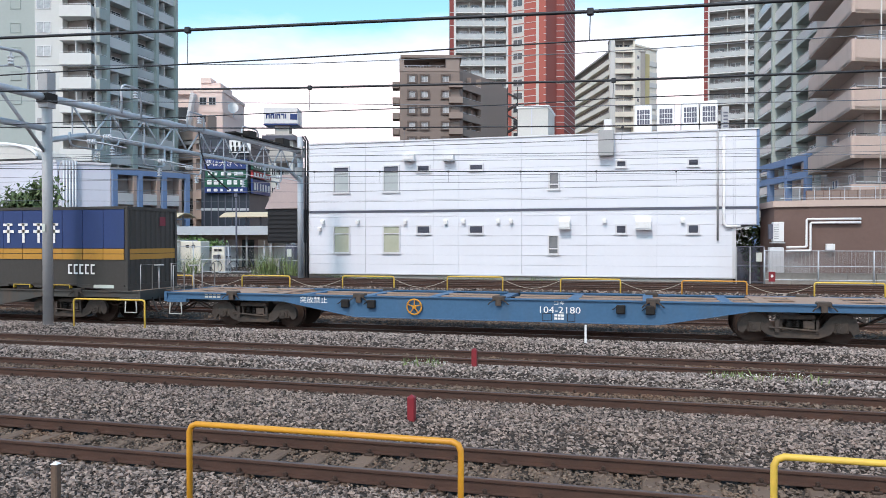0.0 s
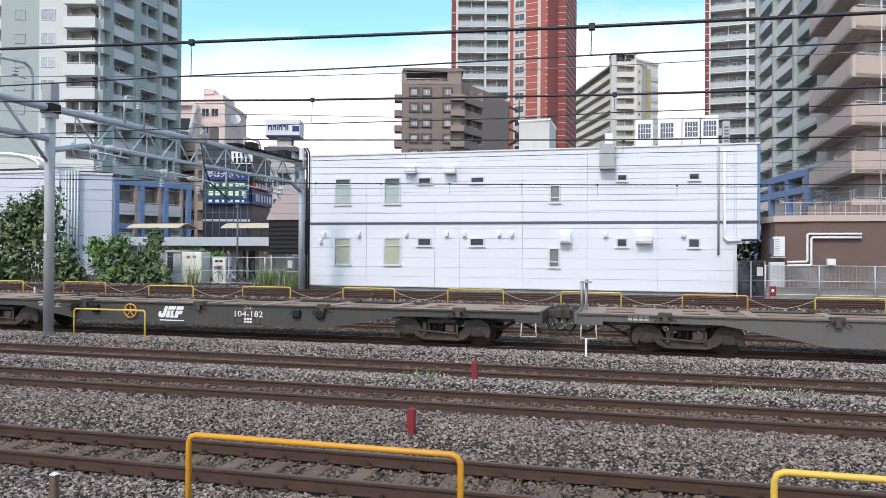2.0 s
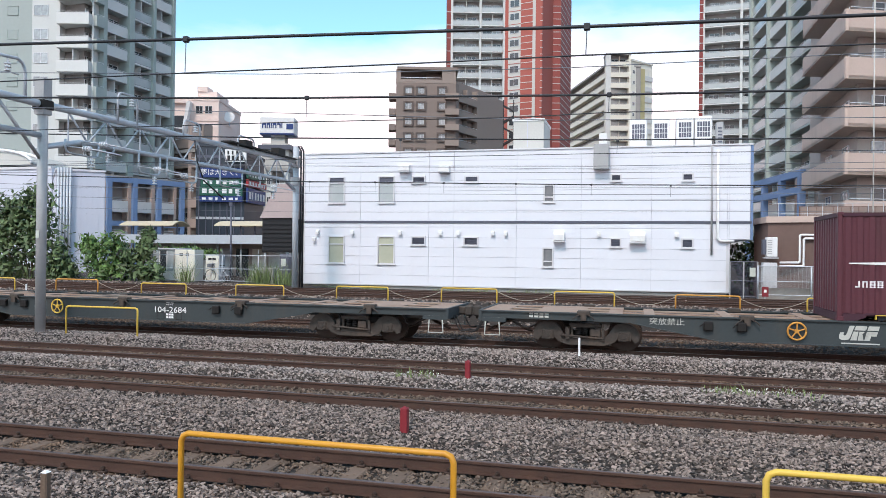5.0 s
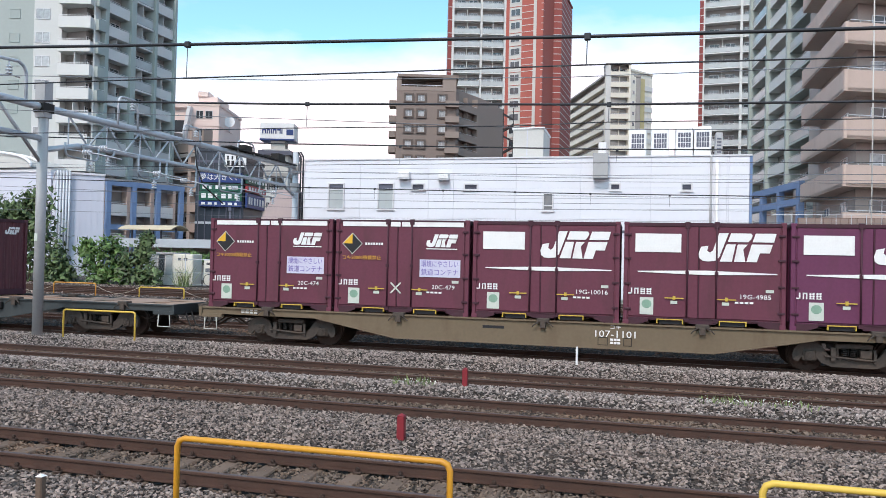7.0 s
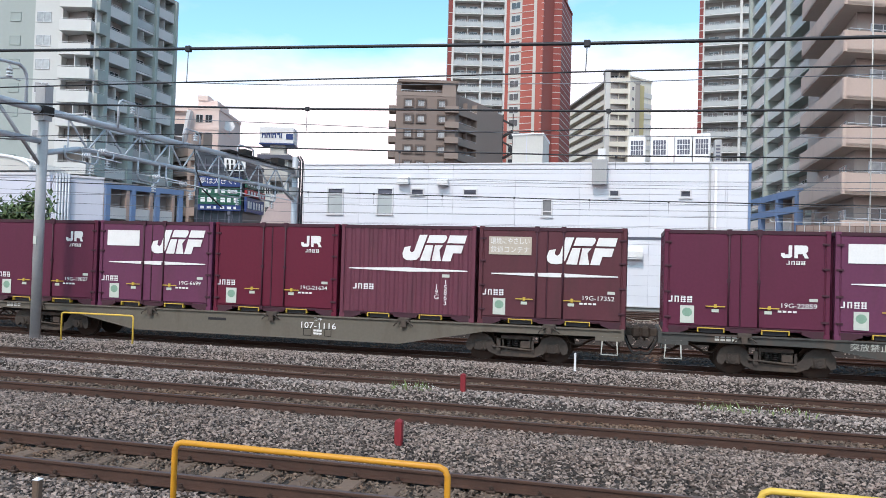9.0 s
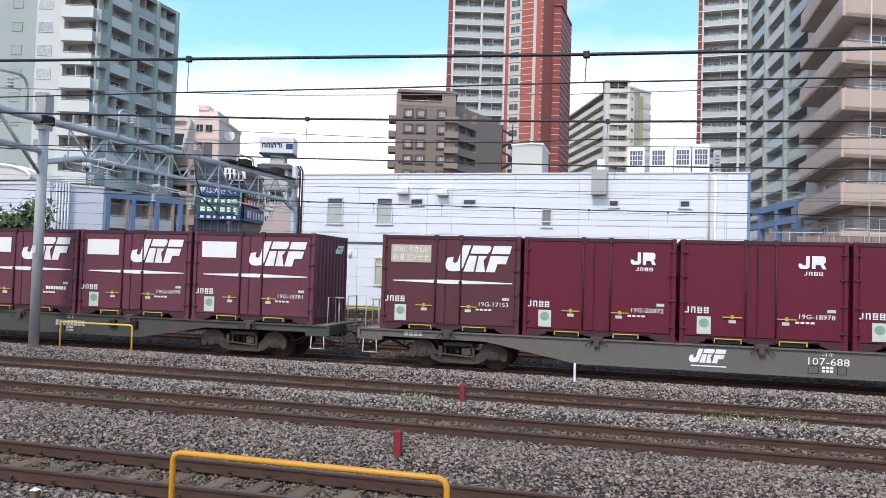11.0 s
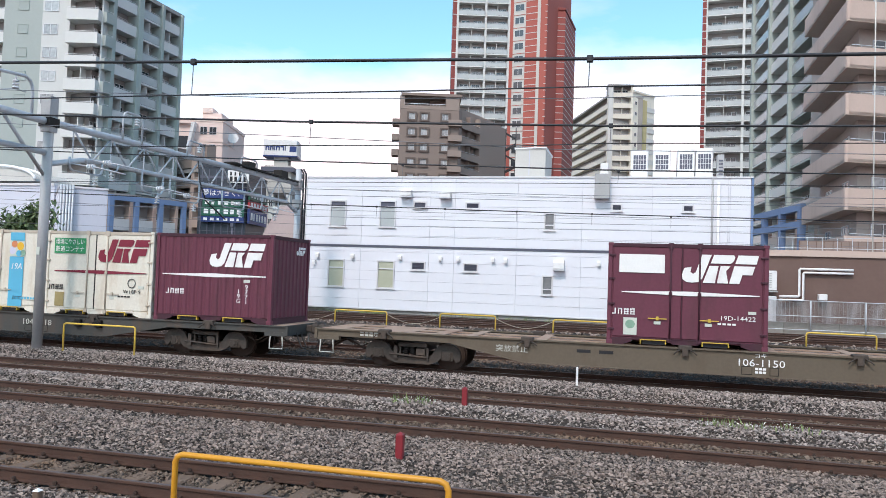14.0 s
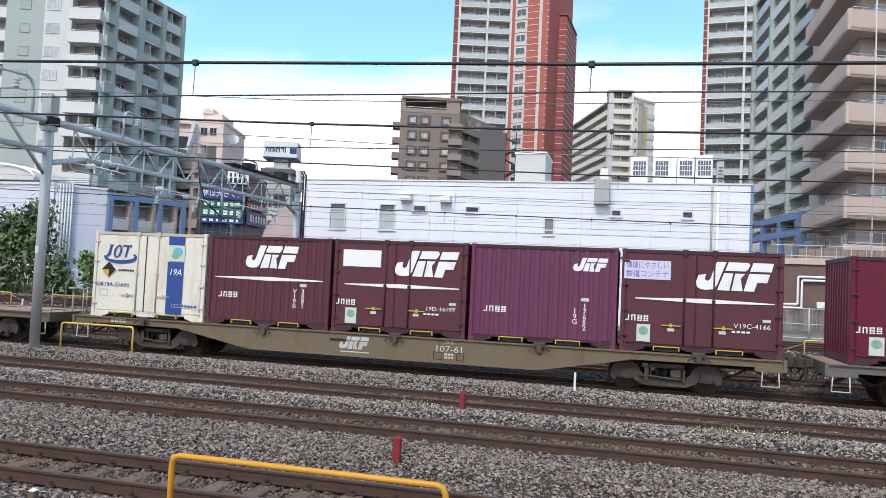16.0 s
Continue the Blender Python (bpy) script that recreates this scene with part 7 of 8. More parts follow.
for rr, mt in (((-35.7, 3.55, -31.4, 4.55), CANVAS), ((-28.15, 3.50, -24.2, 4.55), CANVAS)):
    w, h = rr[2] - rr[0], rr[3] - rr[1]
    o = thing("barrel_canopy", "curved cream-coloured canopy roof over a walkway", "canopy", pose(rr[0], 46.5, rr[1]), group="barrel canopies")
    bm = bmesh.new()
    arc = [(2.2 * t / 8, h * 0.55 + h * 0.45 * math.sin(math.pi * (0.1 + 0.8 * t / 8))) for t in range(9)]
    prism_x(bm, arc + [(yy, z - 0.06) for yy, z in arc[::-1]], 0, w)
    part("roof", bm, mt, o)
    for i in range(4):
        bm = bmesh.new()
        rod(bm, (w * (0.08 + 0.28 * i), 1.1, -1.6), (w * (0.08 + 0.28 * i), 1.1, h * 0.8), 0.07, 8)
        part("post", bm, TRIM_DARK, o)

# dark louvred box with a sloping pinkish hood beside the white building
r = (-20.57, 2.42, -18.72, 4.34)
o = thing("louvred_enclosure", "black louvred enclosure under a sloping pinkish hood", "plant enclosure", pose(r[0], 39, 0))
w = r[2] - r[0]
part("box", bmnew((0, w, 0.05, 2.2, r[1], r[3])), BLACK, o)
for i in range(7):
    part("slat", bmnew((0.02, w - 0.02, -0.02, 0.06, r[1] + 0.1 + i * (r[3] - r[1] - 0.2) / 7, r[1] + 0.15 + i * (r[3] - r[1] - 0.2) / 7)), BLACK, o)
hz = 6.25
bm = bmesh.new()
prism(bm, ((-0.1, r[3] + 0.02), (w + 0.1, r[3] + 0.02), (w + 0.1, hz), (w * 0.55, hz), (w * 0.18, (hz + r[3]) / 2 - 0.1)), -0.1, 2.3)
part("hood", bm, material("pinkish_sheet", (0.45, 0.36, 0.35), 0.6, var=0.06, grain=8, stain=1), o)
for i in range(2):
    part("leg", bmnew((0.1 + i * (w - 0.3), 0.2 + i * (w - 0.3), 0.1, 0.2, 0.4, r[1])), POLE, o)
r = (-18.46, 0.72, -17.94, 2.33)
sbox("control_box", "dark control box on a post with a white notice", "control box", (r[0], r[1], r[2], r[3]), 37, 0.4, TRIM_DARK,
     extra=lambda o, w, h: part("notice", bmnew((0.1, w - 0.15, -0.02, 0.0, h * 0.6, h * 0.85)), STICKER, o))
# thin dark lamp post
q = (-23.10, 5.22)
o = thing("yard_post", "thin dark steel post in the yard", "post", pose(q[0], 40, 0.5))
bm = bmesh.new()
rod(bm, (0, 0, -0.1), (0, 0, q[1] - 0.5), 0.055, 8)
part("post", bm, TRIM_DARK, o)
part("head", bmnew((-0.09, 0.09, -0.09, 0.09, q[1] - 0.6, q[1] - 0.4)), TRIM_DARK, o)

# pale blue-white box building with ribs and risers
CLAD = material("pale_blue_cladding", (0.60, 0.61, 0.69), 0.5, var=0.04, grain=5, stain=0.4, streak=0.3, bump=0.05)
n0, n1 = (-41.0, 46.40), (-38.61, 48.63)
o = thing("clad_annex", "pale blue-white metal-clad annex with ribs and riser pipes", "building", frame_of(n0, n1))
w = math.hypot(n1[0] - n0[0], n1[1] - n0[1])
r = (0, 0, 0, 8.22)
part("wall", bmnew((0, w, 0, 8, 0.3, r[3])), CLAD, o)
for i in range(6):
    part("rib", bmnew((w * (0.38 + 0.12 * i), w * (0.38 + 0.12 * i) + 0.025, -0.02, 0.0, 0.4, r[3] - 0.05)), CLAD, o)
for i in range(5):
    bm = bmesh.new()
    rod(bm, (w * (0.04 + 0.06 * i), -0.25, 0.4), (w * (0.04 + 0.06 * i), -0.25, r[3] + 0.2), 0.08, 8)
    part("riser_pipe", bm, GALV, o)
part("roof_edge", bmnew((-0.06, w + 0.06, -0.08, 8.1, r[3], r[3] + 0.15)), ALU, o)
r2 = (-70.9, 0.14, -46.4, 8.0)
o = thing("clad_annex", "low pale blue shed wall beyond the shrubs", "building", pose(r2[0], 52, 0))
part("wall", bmnew((0, r2[2] - r2[0], 0, 6, 0.3, r2[3] + 1.0)), CLAD, o)
part("roof_edge", bmnew((0, r2[2] - r2[0], -0.1, 6, r2[3] + 1.0, r2[3] + 1.2)), ALU, o)
q = (-60.4, 11.75)
o = thing("arched_roof", "white arched tubular roof frame beyond the annex", "roof", pose(q[0], 60, 0))
bm = bmesh.new()
arc = [(4.6 * math.cos(a) , q[1] - 1.2 + 1.4 * math.sin(a)) for a in np.linspace(0, math.pi, 13)]
for yy in (0, 1.4):
    pipe(bm, [(x, yy, z) for x, z in arc], 0.14, 8)
part("arch", bm, WHITE_PAINT, o)
bm = bmesh.new()
slab_pts = [(x, z - 0.15) for x, z in arc]
prism(bm, slab_pts, 0.1, 5)
part("vault", bm, CONC_LIGHT, o)

# blue steel frames at the towers' feet
def blue_frame(p, q, z0, z1, n, label):
    o = thing("steel_frame", label, "frame structure", frame_of(p, q), group="blue steel frames")
    L = math.hypot(q[0] - p[0], q[1] - p[1])
    for i in range(n + 1):
        part("column", bmnew((L * i / n - 0.24, L * i / n + 0.24, -0.24, 0.24, 0, z1)), BLUE_FRAME, o)
    for z in (z0, z1):
        part("beam", bmnew((-0.3, L + 0.3, -0.22, 0.22, z - 0.35, z + 0.2)), BLUE_FRAME, o)
    d = Vector((q[1] - p[1], p[0] - q[0])).normalized()      # towards the tracks
    p2, q2 = (p[0] - d.x * 1.2, p[1] - d.y * 1.2), (q[0] - d.x * 1.2, q[1] - d.y * 1.2)
    S = thing("apartment_block", "low beige flats with railed balconies behind the blue frame", "apartment building", group="apartment blocks")
    k = max(2, round(z1 / 2.9))
    body(S, p2, q2, 8, z1, RECESS)
    facade(S, p2, q2, k, z1 / k, (("wall", 0.2, BEIGE), ("bal", 1.5, PALE, 1.0), ("wall", 0.25, BEIGE), ("bal", 1.5, PALE, 1.0), ("wall", 0.25, BEIGE), ("bal", 1.5, PALE, 1.0), ("wall", 0.2, BEIGE)), z0=0.1)


blue_frame((-53.95, 68.58), (-50.05, 75.83), 5.3, 9.95, 3, "blue painted steel frame with open decks")
blue_frame((10.40, 77.21), (12.70, 65.39), 7.9, 9.25, 3, "blue painted steel frame below the tower")

SLATE = material("blue_grey_glazing", (0.035, 0.046, 0.062), 0.35, var=0.3, grain=0.7, stain=0.4, bump=0, spec=0.4)
# dark office block with advertising boards
a0, a1, a2 = (-54.1, 85.00), (-48.25, 86.71), (-49.70, 94.64)
O = thing("office_block", "dark glazed office block with stacked advertising boards", "office building")
HA = 15.6
body(O, a0, a1, 3, HA, SLATE, inset=0.0)
body(O, a1, a2, 3, HA - 1.0, SLATE, inset=0.0)
Fa, Fb2 = frame_of(a0, a1), frame_of(a1, a2)
La, Lb2 = math.hypot(a1[0] - a0[0], a1[1] - a0[1]), math.hypot(a2[0] - a1[0], a2[1] - a1[1])
for k in range(9):
    if 1.6 + 2.6 * k < HA:
        part("floor_band", bmnew((0.05, La - 0.05, -0.08, 0.02, 1.2 + 2.6 * k, 1.5 + 2.6 * k)), GALV if k < 3 else TRIM_DARK, O, m=Fa)
for k in range(7):
    part("mullion", bmnew((La * (0.06 + 0.145 * k), La * (0.06 + 0.145 * k) + 0.12, -0.1, 0.02, 0.4, HA - 0.3)), TRIM_DARK, O, m=Fa)
SIGN_BLUE = material("sign_blue", (0.02, 0.045, 0.17), 0.4, var=0.06, bump=0)
SIGN_GREEN = material("sign_green", (0.015, 0.10, 0.065), 0.4, var=0.06, bump=0)
SIGN_RED = material("sign_red", (0.36, 0.03, 0.04), 0.4, var=0.06, bump=0)
boards = (  # face, x share from, to, z from the image band, colour, words
    (0, 0.10, 0.98, 318, 302, SIGN_BLUE, "夢は大きく、"), (0, 0.12, 0.98, 333, 321, SIGN_GREEN, ""), (0, 0.10, 0.98, 349, 334, SIGN_GREEN, "東進ハイスクール"), (0, 0.10, 0.98, 359, 350, SIGN_BLUE, ""),
    (1, 0.0, 0.9, 318, 303, SIGN_GREEN, ""), (1, 0.0, 0.95, 332, 320, SIGN_RED, ""), (1, 0.0, 0.9, 359, 335, SIGN_BLUE, ""))
sign_z = {318: 11.66, 302: 12.87, 333: 10.59, 321: 11.50, 349: 9.38, 334: 10.52, 359: 8.60, 350: 9.31, 303: 12.80, 332: 10.66, 320: 11.52, 335: 10.44}
for fi, fa, fb, zl, zh, mt, words in boards:
    FF, LL = (Fa, La) if fi == 0 else (Fb2, Lb2)
    z0, z1 = sign_z[zl], sign_z[zh]
    s = part("sign_board", bmnew((LL * fa, LL * fb, -0.5, -0.2, z0, z1)), mt, O, "lit advertising board", FF)
    n = 6
    if words and "東" not in words:
        lettering("sign_text", words, (z1 - z0) * 0.72, WHITE_PAINT, s, LL * 0.54, -0.52, (z0 + z1) / 2)
    else:
        for i in range(n):
            xx = LL * (fa + (fb - fa) * (0.06 + 0.155 * i))
            bmx = bmnew((xx, xx + LL * (fb - fa) * random.uniform(0.05, 0.11), -0.53, -0.5, z0 + (z1 - z0) * 0.25, z0 + (z1 - z0) * 0.75))
            part("sign_bar", bmx, WHITE_PAINT, s)
r = (-50.05, 85.18), (-47.50, 85.85)
part("top_sign", bmnew((0, math.hypot(r[1][0] - r[0][0], r[1][1] - r[0][1]), -0.3, 0, 13.60, 15.15)), DECAL, O, "white board with dark bars", frame_of(*r))
for i in range(4):
    for za, zb, w in ((13.75, 14.35, 0.32), (14.48, 14.95, 0.2)):
        part("sign_bar", bmnew((0.3 + 0.55 * i, 0.3 + 0.55 * i + w, -0.34, -0.3, za, zb)), BLACK, O, m=frame_of(*r))
# brown flats between the tower and the office block
s0, s1 = (-64.23, 94.93), (-57.78, 92.48)
S = thing("apartment_block", "small brown-beige block of flats with railings", "apartment building", group="apartment blocks")
body(S, s0, s1, 10, 16.09, RECESS)
facade(S, s0, s1, 7, 2.8, (("wall", 0.4, BROWN_LIGHT), ("bal", 2.2, BROWN_LIGHT, 1.0), ("wall", 0.5, BEIGE), ("bal", 1.6, BEIGE, 1.0), ("wall", 0.3, BROWN_LIGHT)), z0=0.2)
# pale block behind the enclosure
s0, s1 = (-53.12, 101.96), (-50.03, 102.77)
S = thing("apartment_block", "pale narrow block with small balconies", "apartment building", group="apartment blocks")
body(S, s0, s1, 8, 14.33, RECESS)
facade(S, s0, s1, 5, 2.8, (("wall", 0.6, OFFWHITE, 0.8, 1.0, GLASS_DARK), ("bal", 1.6, PALE, 1.0), ("wall", 0.5, OFFWHITE)), z0=14.33 - 14.2)

# pink stepped block
k0, k1, k2 = (-76.25, 112.47), (-68.64, 114.46), (-70.57, 122.23)
K = thing("apartment_block", "pink stepped apartment block with white sloping parapets", "apartment building", group="apartment blocks")
HK = 27.75
body(K, k0, k1, 14, HK, PINK, inset=0.0)
Fk, Lk = frame_of(k0, k1), math.hypot(k1[0] - k0[0], k1[1] - k0[1])
part("stair_head", bmnew((Lk * 0.5, Lk * 0.92, 1, 8, HK, 29.45)), PINK, K, m=Fk)
part("stair_head", bmnew((Lk * 0.5, Lk * 0.72, 0.8, 4, 29.45, 30.3)), PINK, K, m=Fk)
bm = bmesh.new()
prism(bm, ((0, HK - 6.0), (Lk * 0.3, HK - 6.0), (Lk * 0.44, HK - 0.4), (Lk * 0.36, HK - 0.4), (Lk * 0.27, HK - 4.8), (0, HK - 4.8)), -1.3, 0.2)
part("white_parapet", bm, WHITE_PAINT, K, m=Fk)
part("loggia", bmnew((0.2, Lk * 0.28, -0.05, 0.1, HK - 4.7, HK - 2.6)), GLASS_DARK, K, m=Fk)
part("parapet", bmnew((0, Lk * 0.35, -0.6, 0.1, HK - 0.5, HK + 0.2)), PINK, K, m=Fk)
wm = window_meshes(1.2, 1.3, GLASS_DARK)
for fx in (0.58, 0.78):
    for z in (2.2, 5.2, 8.2):
        add_window(wm, K, Fk @ pose(Lk * fx, -0.03, HK - z))
body(K, k1, k2, 10, HK - 3.5, PINK, inset=0.0)
o = thing("satellite_dish", "white satellite dish on the pink block", "satellite dish", pose(-68.95, 118.39, HK - 2.1))
bm = bmesh.new()
rod(bm, (0, 0, 0), (0.1, -0.25, 0.05), 0.75, 16, 0.95)
part("dish", bm, WHITE_PAINT, o)
bm = bmesh.new()
rod(bm, (0, 0, 0), (0, 0.1, -1.5), 0.06, 6)
part("mount", bm, GALV, o)

# advertising box sign on a roof
t0, t1 = (-58.05, 108.99), (-52.85, 110.35)
zt0, zt1 = 21.15, 23.70
LT = math.hypot(t1[0] - t0[0], t1[1] - t0[1])
T = thing("rooftop_sign", "white rooftop box sign with dark blue lettering bars", "sign", frame_of(t0, t1))
bm = bmesh.new()
bevel_box(bm, 0, LT, 0, 3.5, zt0, zt1, 0.05)
part("sign_box", bm, WHITE_PAINT, T)
part("trim", bmnew((-0.05, LT + 0.05, -0.05, 3.55, zt0 - 0.2, zt0)), SIGN_BLUE, T)
hz = zt1 - zt0
for i, wd in enumerate((0.6, 0.55, 0.15, 0.6, 0.55, 0.15)):
    xx = 0.35 + sum((0.6, 0.55, 0.15, 0.6, 0.55, 0.15)[:i]) + 0.12 * i
    b = [(xx, xx + wd, -0.08, 0.0, zt0 + hz * 0.52, zt0 + hz * 0.62)]
    if i != 4:
        b.append((xx, xx + min(0.17, wd), -0.08, 0.0, zt0 + hz * 0.32, zt0 + hz * 0.52))
    if wd > 0.3:
        b.append((xx + wd - 0.17, xx + wd, -0.075, 0.0, zt0 + hz * 0.32, zt0 + hz * 0.52))
    part("letter_bar", bmnew(*b), SIGN_BLUE, T)
part("dark_panel", bmnew((LT * 0.78, LT - 0.1, -0.06, 0.0, zt0 + hz * 0.25, zt0 + hz * 0.6)), SIGN_BLUE, T)
part("neck", bmnew((LT * 0.3, LT * 0.72, 0.6, 3, zt0 - 1.6, zt0 - 0.2)), CONC_LIGHT, T)
part("base", bmnew((LT * 0.05, LT * 0.85, 0.2, 8, 0, zt0 - 1.6)), CONC_LIGHT, T)
part("ledge", bmnew((-0.2, LT * 0.95, -0.4, 8, zt0 - 2.6, zt0 - 1.9)), TRIM_DARK, T)
# outdoor spiral stair behind the brown block
o = thing("fire_stair", "dark steel fire stair beside the brown block", "stair", pose(-24.83, 148.55, 0))
hs = 31.96
for i in range(10):
    z = hs - 2.2 * i
    part("flight", (lambda b: (prism(b, ((-1.0, z - 1.1), (1.0, z), (1.0, z - 0.35), (-1.0, z - 1.45)) if i % 2 else ((-1.0, z), (1.0, z - 1.1), (1.0, z - 1.45), (-1.0, z - 0.35)), -0.6, 0.6), b)[1])(bmesh.new()), BLACK, o)
for x in (-1.0, 1.0):
    part("post", bmnew((x - 0.08, x + 0.08, -0.1, 0.1, 0, hs + 1)), BLACK, o)

# ------------------------------------------------------------ low brown building and fence on the right
e0, e1, e2 = (5.30, 2.73), (7.55, 2.75), (15.0, 2.83)
zt = 4.05
LB = thing("low_annex", "dark brown rendered single-storey annex with a roof terrace", "building")
pts = [Vector((e0[0] * 39.5 / 37.6, 39.5)), Vector((e0[0] + 0.5, 37.0)), Vector((e1[0] - 0.4, 36.6)), Vector((e2[0], 36.6)), Vector((e2[0], 44)), Vector((e0[0] * 44 / 37.6 + 0.15, 44))]
bm = bmesh.new()
slab(bm, pts, 0.2, zt)
part("wall", bm, BROWN_LOW, LB)
bm = bmesh.new()
slab(bm, [p + Vector((-0.08 if p.x < 8 else 0.1, -0.08 if p.y < 40 else 0.1)) for p in pts], zt, zt + 0.28)
part("coping", bm, BEIGE, LB)
q = 4.85
for i in range(15):
    x = e0[0] + 1.0 + 0.62 * i
    bm = bmesh.new()
    rod(bm, (x, 37.4, zt + 0.2), (x, 37.4, q + 0.1), 0.015, 6)
    part("rail_post", bm, GALV, LB)
for z in (q + 0.1, zt + 0.42):
    bm = bmesh.new()
    rod(bm, (e0[0] + 0.8, 37.4, z), (e0[0] + 10, 37.4, z), 0.016, 6)
    part("rail", bm, GALV, LB)
part("screen", bmnew((e0[0] + 2.0, e0[0] + 10, 38.0, 38.08, zt + 0.2, q)), BROWN_LOW, LB, "brown slatted terrace screen")
for i in range(22):
    part("slat", bmnew((e0[0] + 2.05 + 0.35 * i, e0[0] + 2.37 + 0.35 * i, 37.97, 38.0, zt + 0.25, q - 0.03)), BROWN, LB)
# bent white pipes on the brown wall
for k in range(2):
    o = thing("wall_pipe", "white insulated pipe bent across the brown wall", "pipe", group="wall pipes")
    d = 0.16 * k
    a, b, c, e = (6.22, 2.24), (7.05, 2.26), (7.05, 3.49), (9.22, 3.55)
    bm = bmesh.new()
    pipe(bm, ((a[0], 36.48, a[1] - d), (b[0] + d - 0.05, 36.48, b[1] - d), (b[0] + d, 36.48, b[1] - d + 0.05), (b[0] + d, 36.48, c[1] - d - 0.05), (b[0] + d + 0.05, 36.48, c[1] - d), (e[0], 36.48, c[1] - d)), 0.055, 8)
    part("pipe", bm, WHITE_PAINT, o)
r = (5.63, 2.50, 6.08, 3.37)
o = sbox("outdoor_unit", "white air-conditioner outdoor unit on a wall bracket", "air conditioner", r, 36.2, 0.5, WHITE_PAINT)
part("grille", bmnew((-0.16, -0.01, 0.02, 0.45, 0.1, r[3] - r[1] - 0.1)), TRIM_DARK, o)
for i in range(7):
    part("grille_bar", bmnew((0.04, (r[2] - r[0]) * 0.5, -0.02, 0.01, 0.12 + i * 0.1, 0.15 + i * 0.1)), POLE, o)
part("bracket", bmnew((-0.1, r[2] - r[0] + 0.05, 0.0, 0.45, -0.08, -0.02)), POLE, o)
r = (5.45, 1.20, 6.04, 2.24)
o = sbox("meter_cabinet", "pale metal meter cabinet behind the mesh fence", "cabinet", (r[0], 0.55, r[2], r[3]), 36.0, 0.5, ALU)
r = (7.81, 2.12, 8.16, 2.40)
vent = sbox("wall_hood", "small white hood on the brown wall", "vent hood", r, 36.3, 0.3, WHITE_PAINT)
# low concrete wall and fence
BLOCKWORK = material("stained_blockwork", (0.27, 0.255, 0.235), 0.92, var=0.2, grain=9, stain=1.2, streak=0.4, bump=0.3, dirt=(0.15, 0.14, 0.125), dirt_amount=0.6, piece=0.08)
x0, x1 = 5.12, 20.0
o = thing("boundary_wall", "stained low concrete boundary wall", "wall", pose(0, 35.3, 0.5))
zt2 = 1.15
for i in range(12):
    part("block", bmnew((x0 + i * 1.1, x0 + i * 1.1 + 1.09, 0, 0.15, -0.2, zt2 - 0.5)), BLOCKWORK, o)
wire_fence(x0, x1, 35.1, 0.78, 2.10, 7, "galvanised mesh fence on the boundary wall", True)
bm = bmesh.new()
o = thing("mesh_gate", "dark wire mesh gate across the alley", "gate", pose(0, 37.0, 0.5))
g0, g1 = 4.19, 5.38
zg = 1.76
for x in (g0, (g0 + g1) / 2, g1):
    bm = bmesh.new()
    rod(bm, (x, 0, 0), (x, 0, zg), 0.035, 6)
    part("gate_post", bm, POLE, o)
for z in (0.15, zg * 0.5, zg):
    bm = bmesh.new()
    rod(bm, (g0, 0, z), (g1, 0, z), 0.025, 6)
    part("gate_rail", bm, TRIM_DARK, o)
bm = bmesh.new()
for i in range(26):
    x = g0 + (g1 - g0) * i / 26
    rod(bm, (x, 0, 0.1), (x, 0, zg), 0.008, 4)
tagged(part("mesh", bm, TRIM_DARK, o), kind="stuff")
part("notice", bmnew(((g0 + g1) / 2 + 0.25, (g0 + g1) / 2 + 0.5, -0.05, -0.03, zg * 0.62, zg * 0.85)), STICKER, o)
o = thing("red_hydrant_board", "small red lineside board with white marks", "sign", pose(5.34, 34.6, 0.70))
part("board", bmnew((-0.13, 0.13, -0.02, 0.02, 0.1, 0.52)), RED_POST, o)
part("mark", bmnew((-0.05, 0.05, -0.03, -0.02, 0.28, 0.4)), WHITE_PAINT, o)
part("stake", bmnew((-0.03, 0.03, 0.02, 0.06, -0.1, 0.5)), POLE, o)
# slim white pole before the beige block
o = thing("slim_pole", "slim white pole in front of the beige block", "pole", pose(10.08, 36.9, 0.5))
bm = bmesh.new()
rod(bm, (0, 0, 0), (0, 0, 16), 0.03, 8)
part("pole", bm, CONC_LIGHT, o)

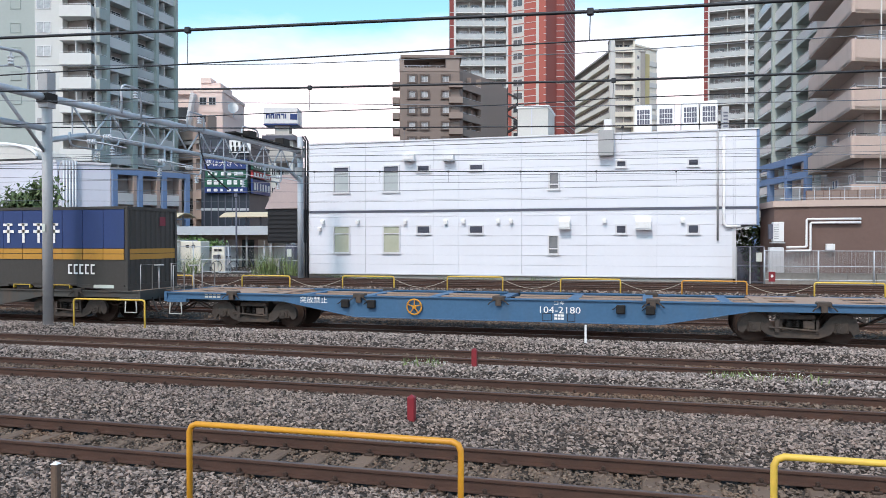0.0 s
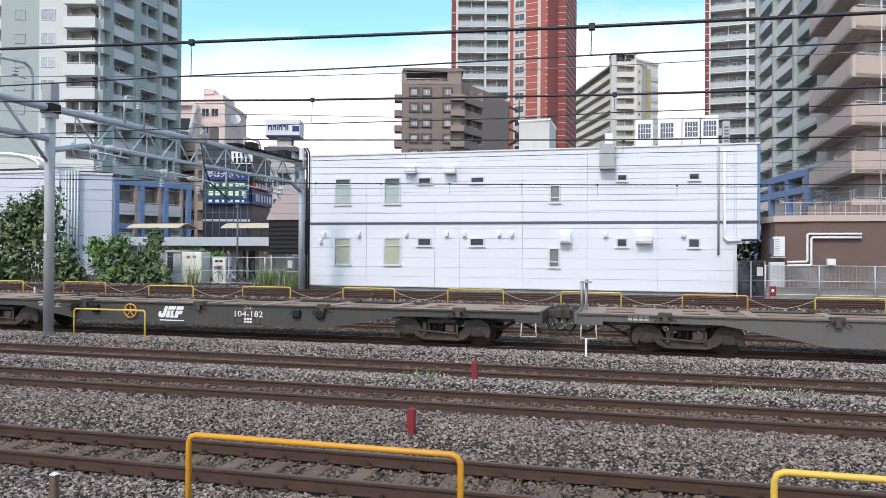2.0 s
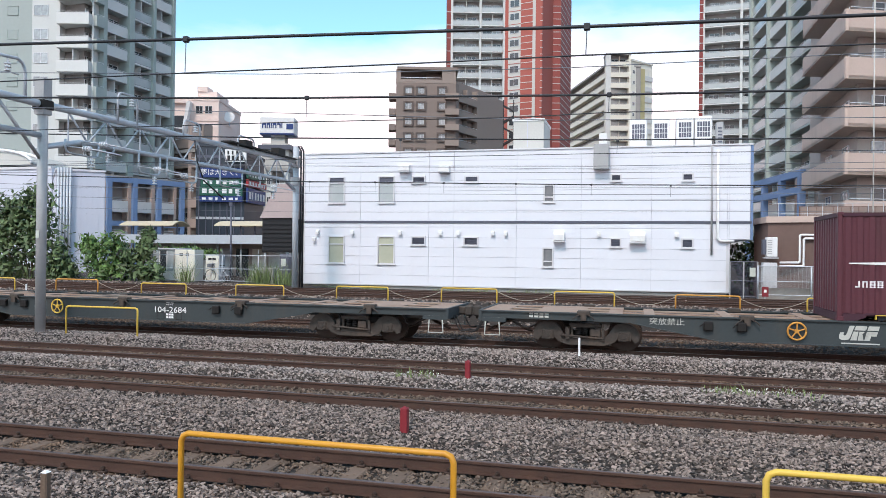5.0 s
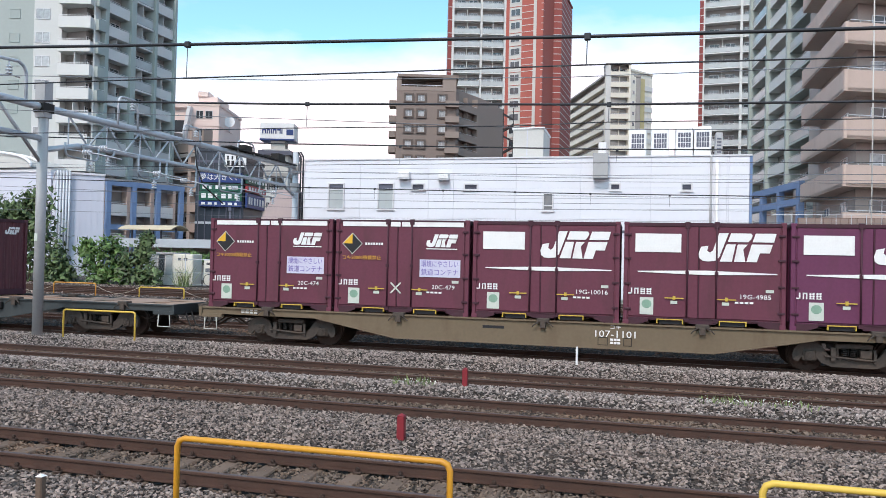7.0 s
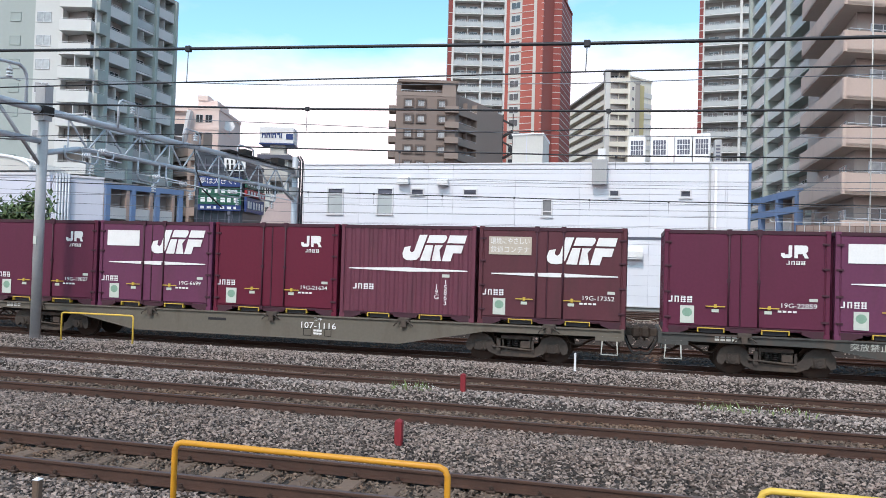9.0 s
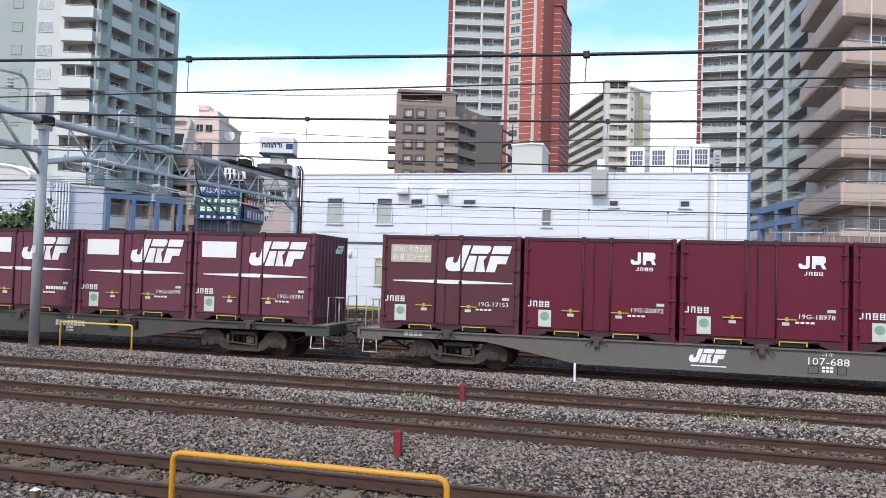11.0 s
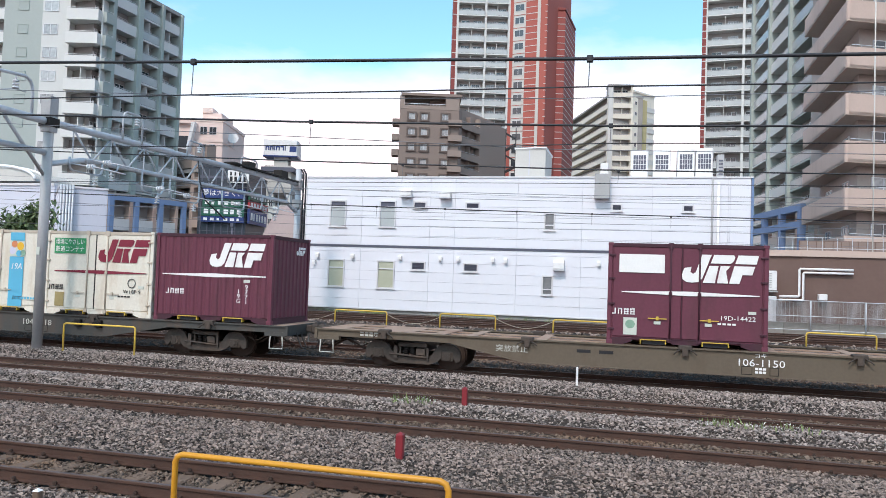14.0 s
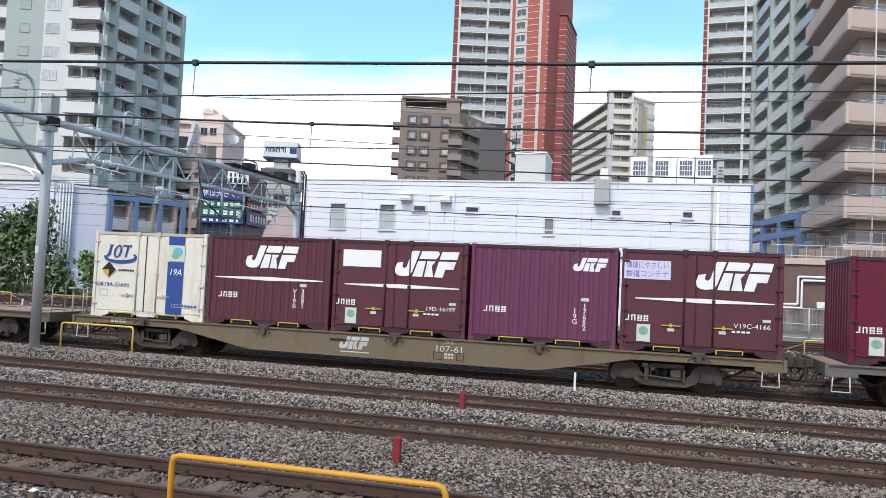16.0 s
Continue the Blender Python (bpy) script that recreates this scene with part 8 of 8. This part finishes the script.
# ------------------------------------------------------------ loose ballast stones
def stones(name, label, spans, density, mat, seed, rmax=0.036, lift=0.0):
    """Crushed stones scattered over strips (y from, to): angular eight-sided chips, one mesh."""
    rnd = np.random.RandomState(seed)
    C = []
    for ya, yb in spans:
        xa, xb = -1.08 * yb - 0.6, 0.34 * yb + 0.6
        n = int((xb - xa) * (yb - ya) * density)
        y = rnd.uniform(ya, yb, n)
        x = rnd.uniform(xa, xb, n)
        keep = (x > -1.08 * y - 0.6) & (x < 0.34 * y + 0.6)
        x, y = x[keep], y[keep]
        z = np.array([ground_z(v, u) for u, v in zip(x, y)]) + 0.018 * np.array([noise.noise(Vector((a * 0.4, b * 0.9, 0))) for a, b in zip(x, y)])
        C.append(np.stack((x, y, z + lift + rnd.uniform(-0.022, 0.020, len(x))), 1))
    C = np.concatenate(C)
    n = len(C)
    base = np.array([(1, 0, 0), (0, 1, 0), (-1, 0, 0), (0, -1, 0), (0, 0, 1), (0, 0, -1)], float)
    tri = np.array([(0, 1, 4), (1, 2, 4), (2, 3, 4), (3, 0, 4), (1, 0, 5), (2, 1, 5), (3, 2, 5), (0, 3, 5)])
    V = base[None] * rnd.uniform(0.6, 1.2, (n, 6, 1)) + rnd.normal(0, 0.30, (n, 6, 3))
    ax = rnd.normal(size=(n, 3))
    ax /= np.linalg.norm(ax, axis=1)[:, None]
    an = rnd.uniform(0, 6.28, n)[:, None, None]
    cr = np.cross(ax[:, None, :], V)
    dt = (V * ax[:, None, :]).sum(2, keepdims=True)
    V = V * np.cos(an) + cr * np.sin(an) + ax[:, None, :] * dt * (1 - np.cos(an))
    V = V * (rmax * rnd.uniform(0.5, 1.0, (n, 1, 1))) * np.array((1.15, 1.15, 0.85)) + C[:, None, :]
    me = bpy.data.meshes.new(name)
    me.vertices.add(6 * n)
    me.vertices.foreach_set("co", V.reshape(-1).astype(np.float32))
    F = (tri[None] + 6 * np.arange(n)[:, None, None]).reshape(-1)
    me.loops.add(len(F))
    me.loops.foreach_set("vertex_index", F.astype(np.int32))
    me.polygons.add(8 * n)
    me.polygons.foreach_set("loop_start", np.arange(0, 24 * n, 3, dtype=np.int32))
    me.polygons.foreach_set("loop_total", np.full(8 * n, 3, np.int32))
    me.polygons.foreach_set("use_smooth", np.zeros(8 * n, bool))
    me.update()
    me.materials.append(mat)
    tagged(part(name, me, mat), label, "ballast", kind="stuff")


A_, B_, C_, D_ = TRACKS[:4]
stones("ballast_stones", "grey crushed ballast stones, loosely heaped", ((4.6, A_ - 0.66), (A_ + 0.66, B_ - 0.64)), 1150, STONE, 21, 0.0315)
stones("ballast_stones", "grey crushed ballast stones, loosely heaped", ((B_ + 0.64, C_ - 0.64), (C_ + 0.64, D_ - 0.62)), 1000, STONE_PALE, 22, 0.0335)
stones("track_stones", "brown-stained ballast stones between the rails", ((A_ - 0.66, A_ - 0.60), (A_ - 0.50, A_ + 0.50), (A_ + 0.60, A_ + 0.66)), 640, STONE_RUST, 23, 0.031, 0.012)
stones("track_stones", "brown-stained ballast stones between the rails", ((B_ - 0.50, B_ + 0.50), (C_ - 0.50, C_ + 0.50)), 420, STONE_RUST, 24, 0.036, 0.015)
stones("track_stones", "dark ballast stones beneath the train", ((D_ - 0.5, D_ + 0.5), (D_ + 0.62, 26.2)), 150, STONE_RUST, 25, 0.045, 0.0)
stones("far_stones", "grey ballast stones beside the far tracks", ((26.2, 35.5),), 55, STONE, 26, 0.06)
FLOWER = material("white_petals", (0.75, 0.76, 0.72), 0.6, var=0.1, bump=0)
for n, spots in ((150, ((1.5, 14.7), (2.1, 14.85), (2.7, 15.0), (3.0, 15.1))), (70, ((3.3, 16.05), (3.7, 16.2))), (90, ((-4.5, 14.75), (-4.2, 14.85), (-4.0, 14.9)))):
    tagged(part("wild_flowers", leaves("wild_flowers", [(x, y, ground_z(y) + 0.06, 0.28, 0.05) for x, y in spots], n, 0.016, FLOWER, 31 + n), FLOWER), "small white wild flowers in the ballast", "flowers", kind="stuff")


# ------------------------------------------------------------ what moves
def motions():
    times = [0.5 * k for k in range(33)]
    for ob, x in WAGONS:
        walk(ob, [(t, pose(head(t) + x, TY, TRAIN_Z)) for t in times])
    for ob, x in LOADS:
        walk(ob, [(t, pose(head(t) + x, TY, TRAIN_Z + 0.985)) for t in times])
    turns = [k / 30 for k in range(481)]
    for ob, ax in AXLES:
        walk(ob, [(t, pose(ax, 0, 0.405, 0, math.degrees((head(t) - head(0)) / 0.405))) for t in turns])


motions()
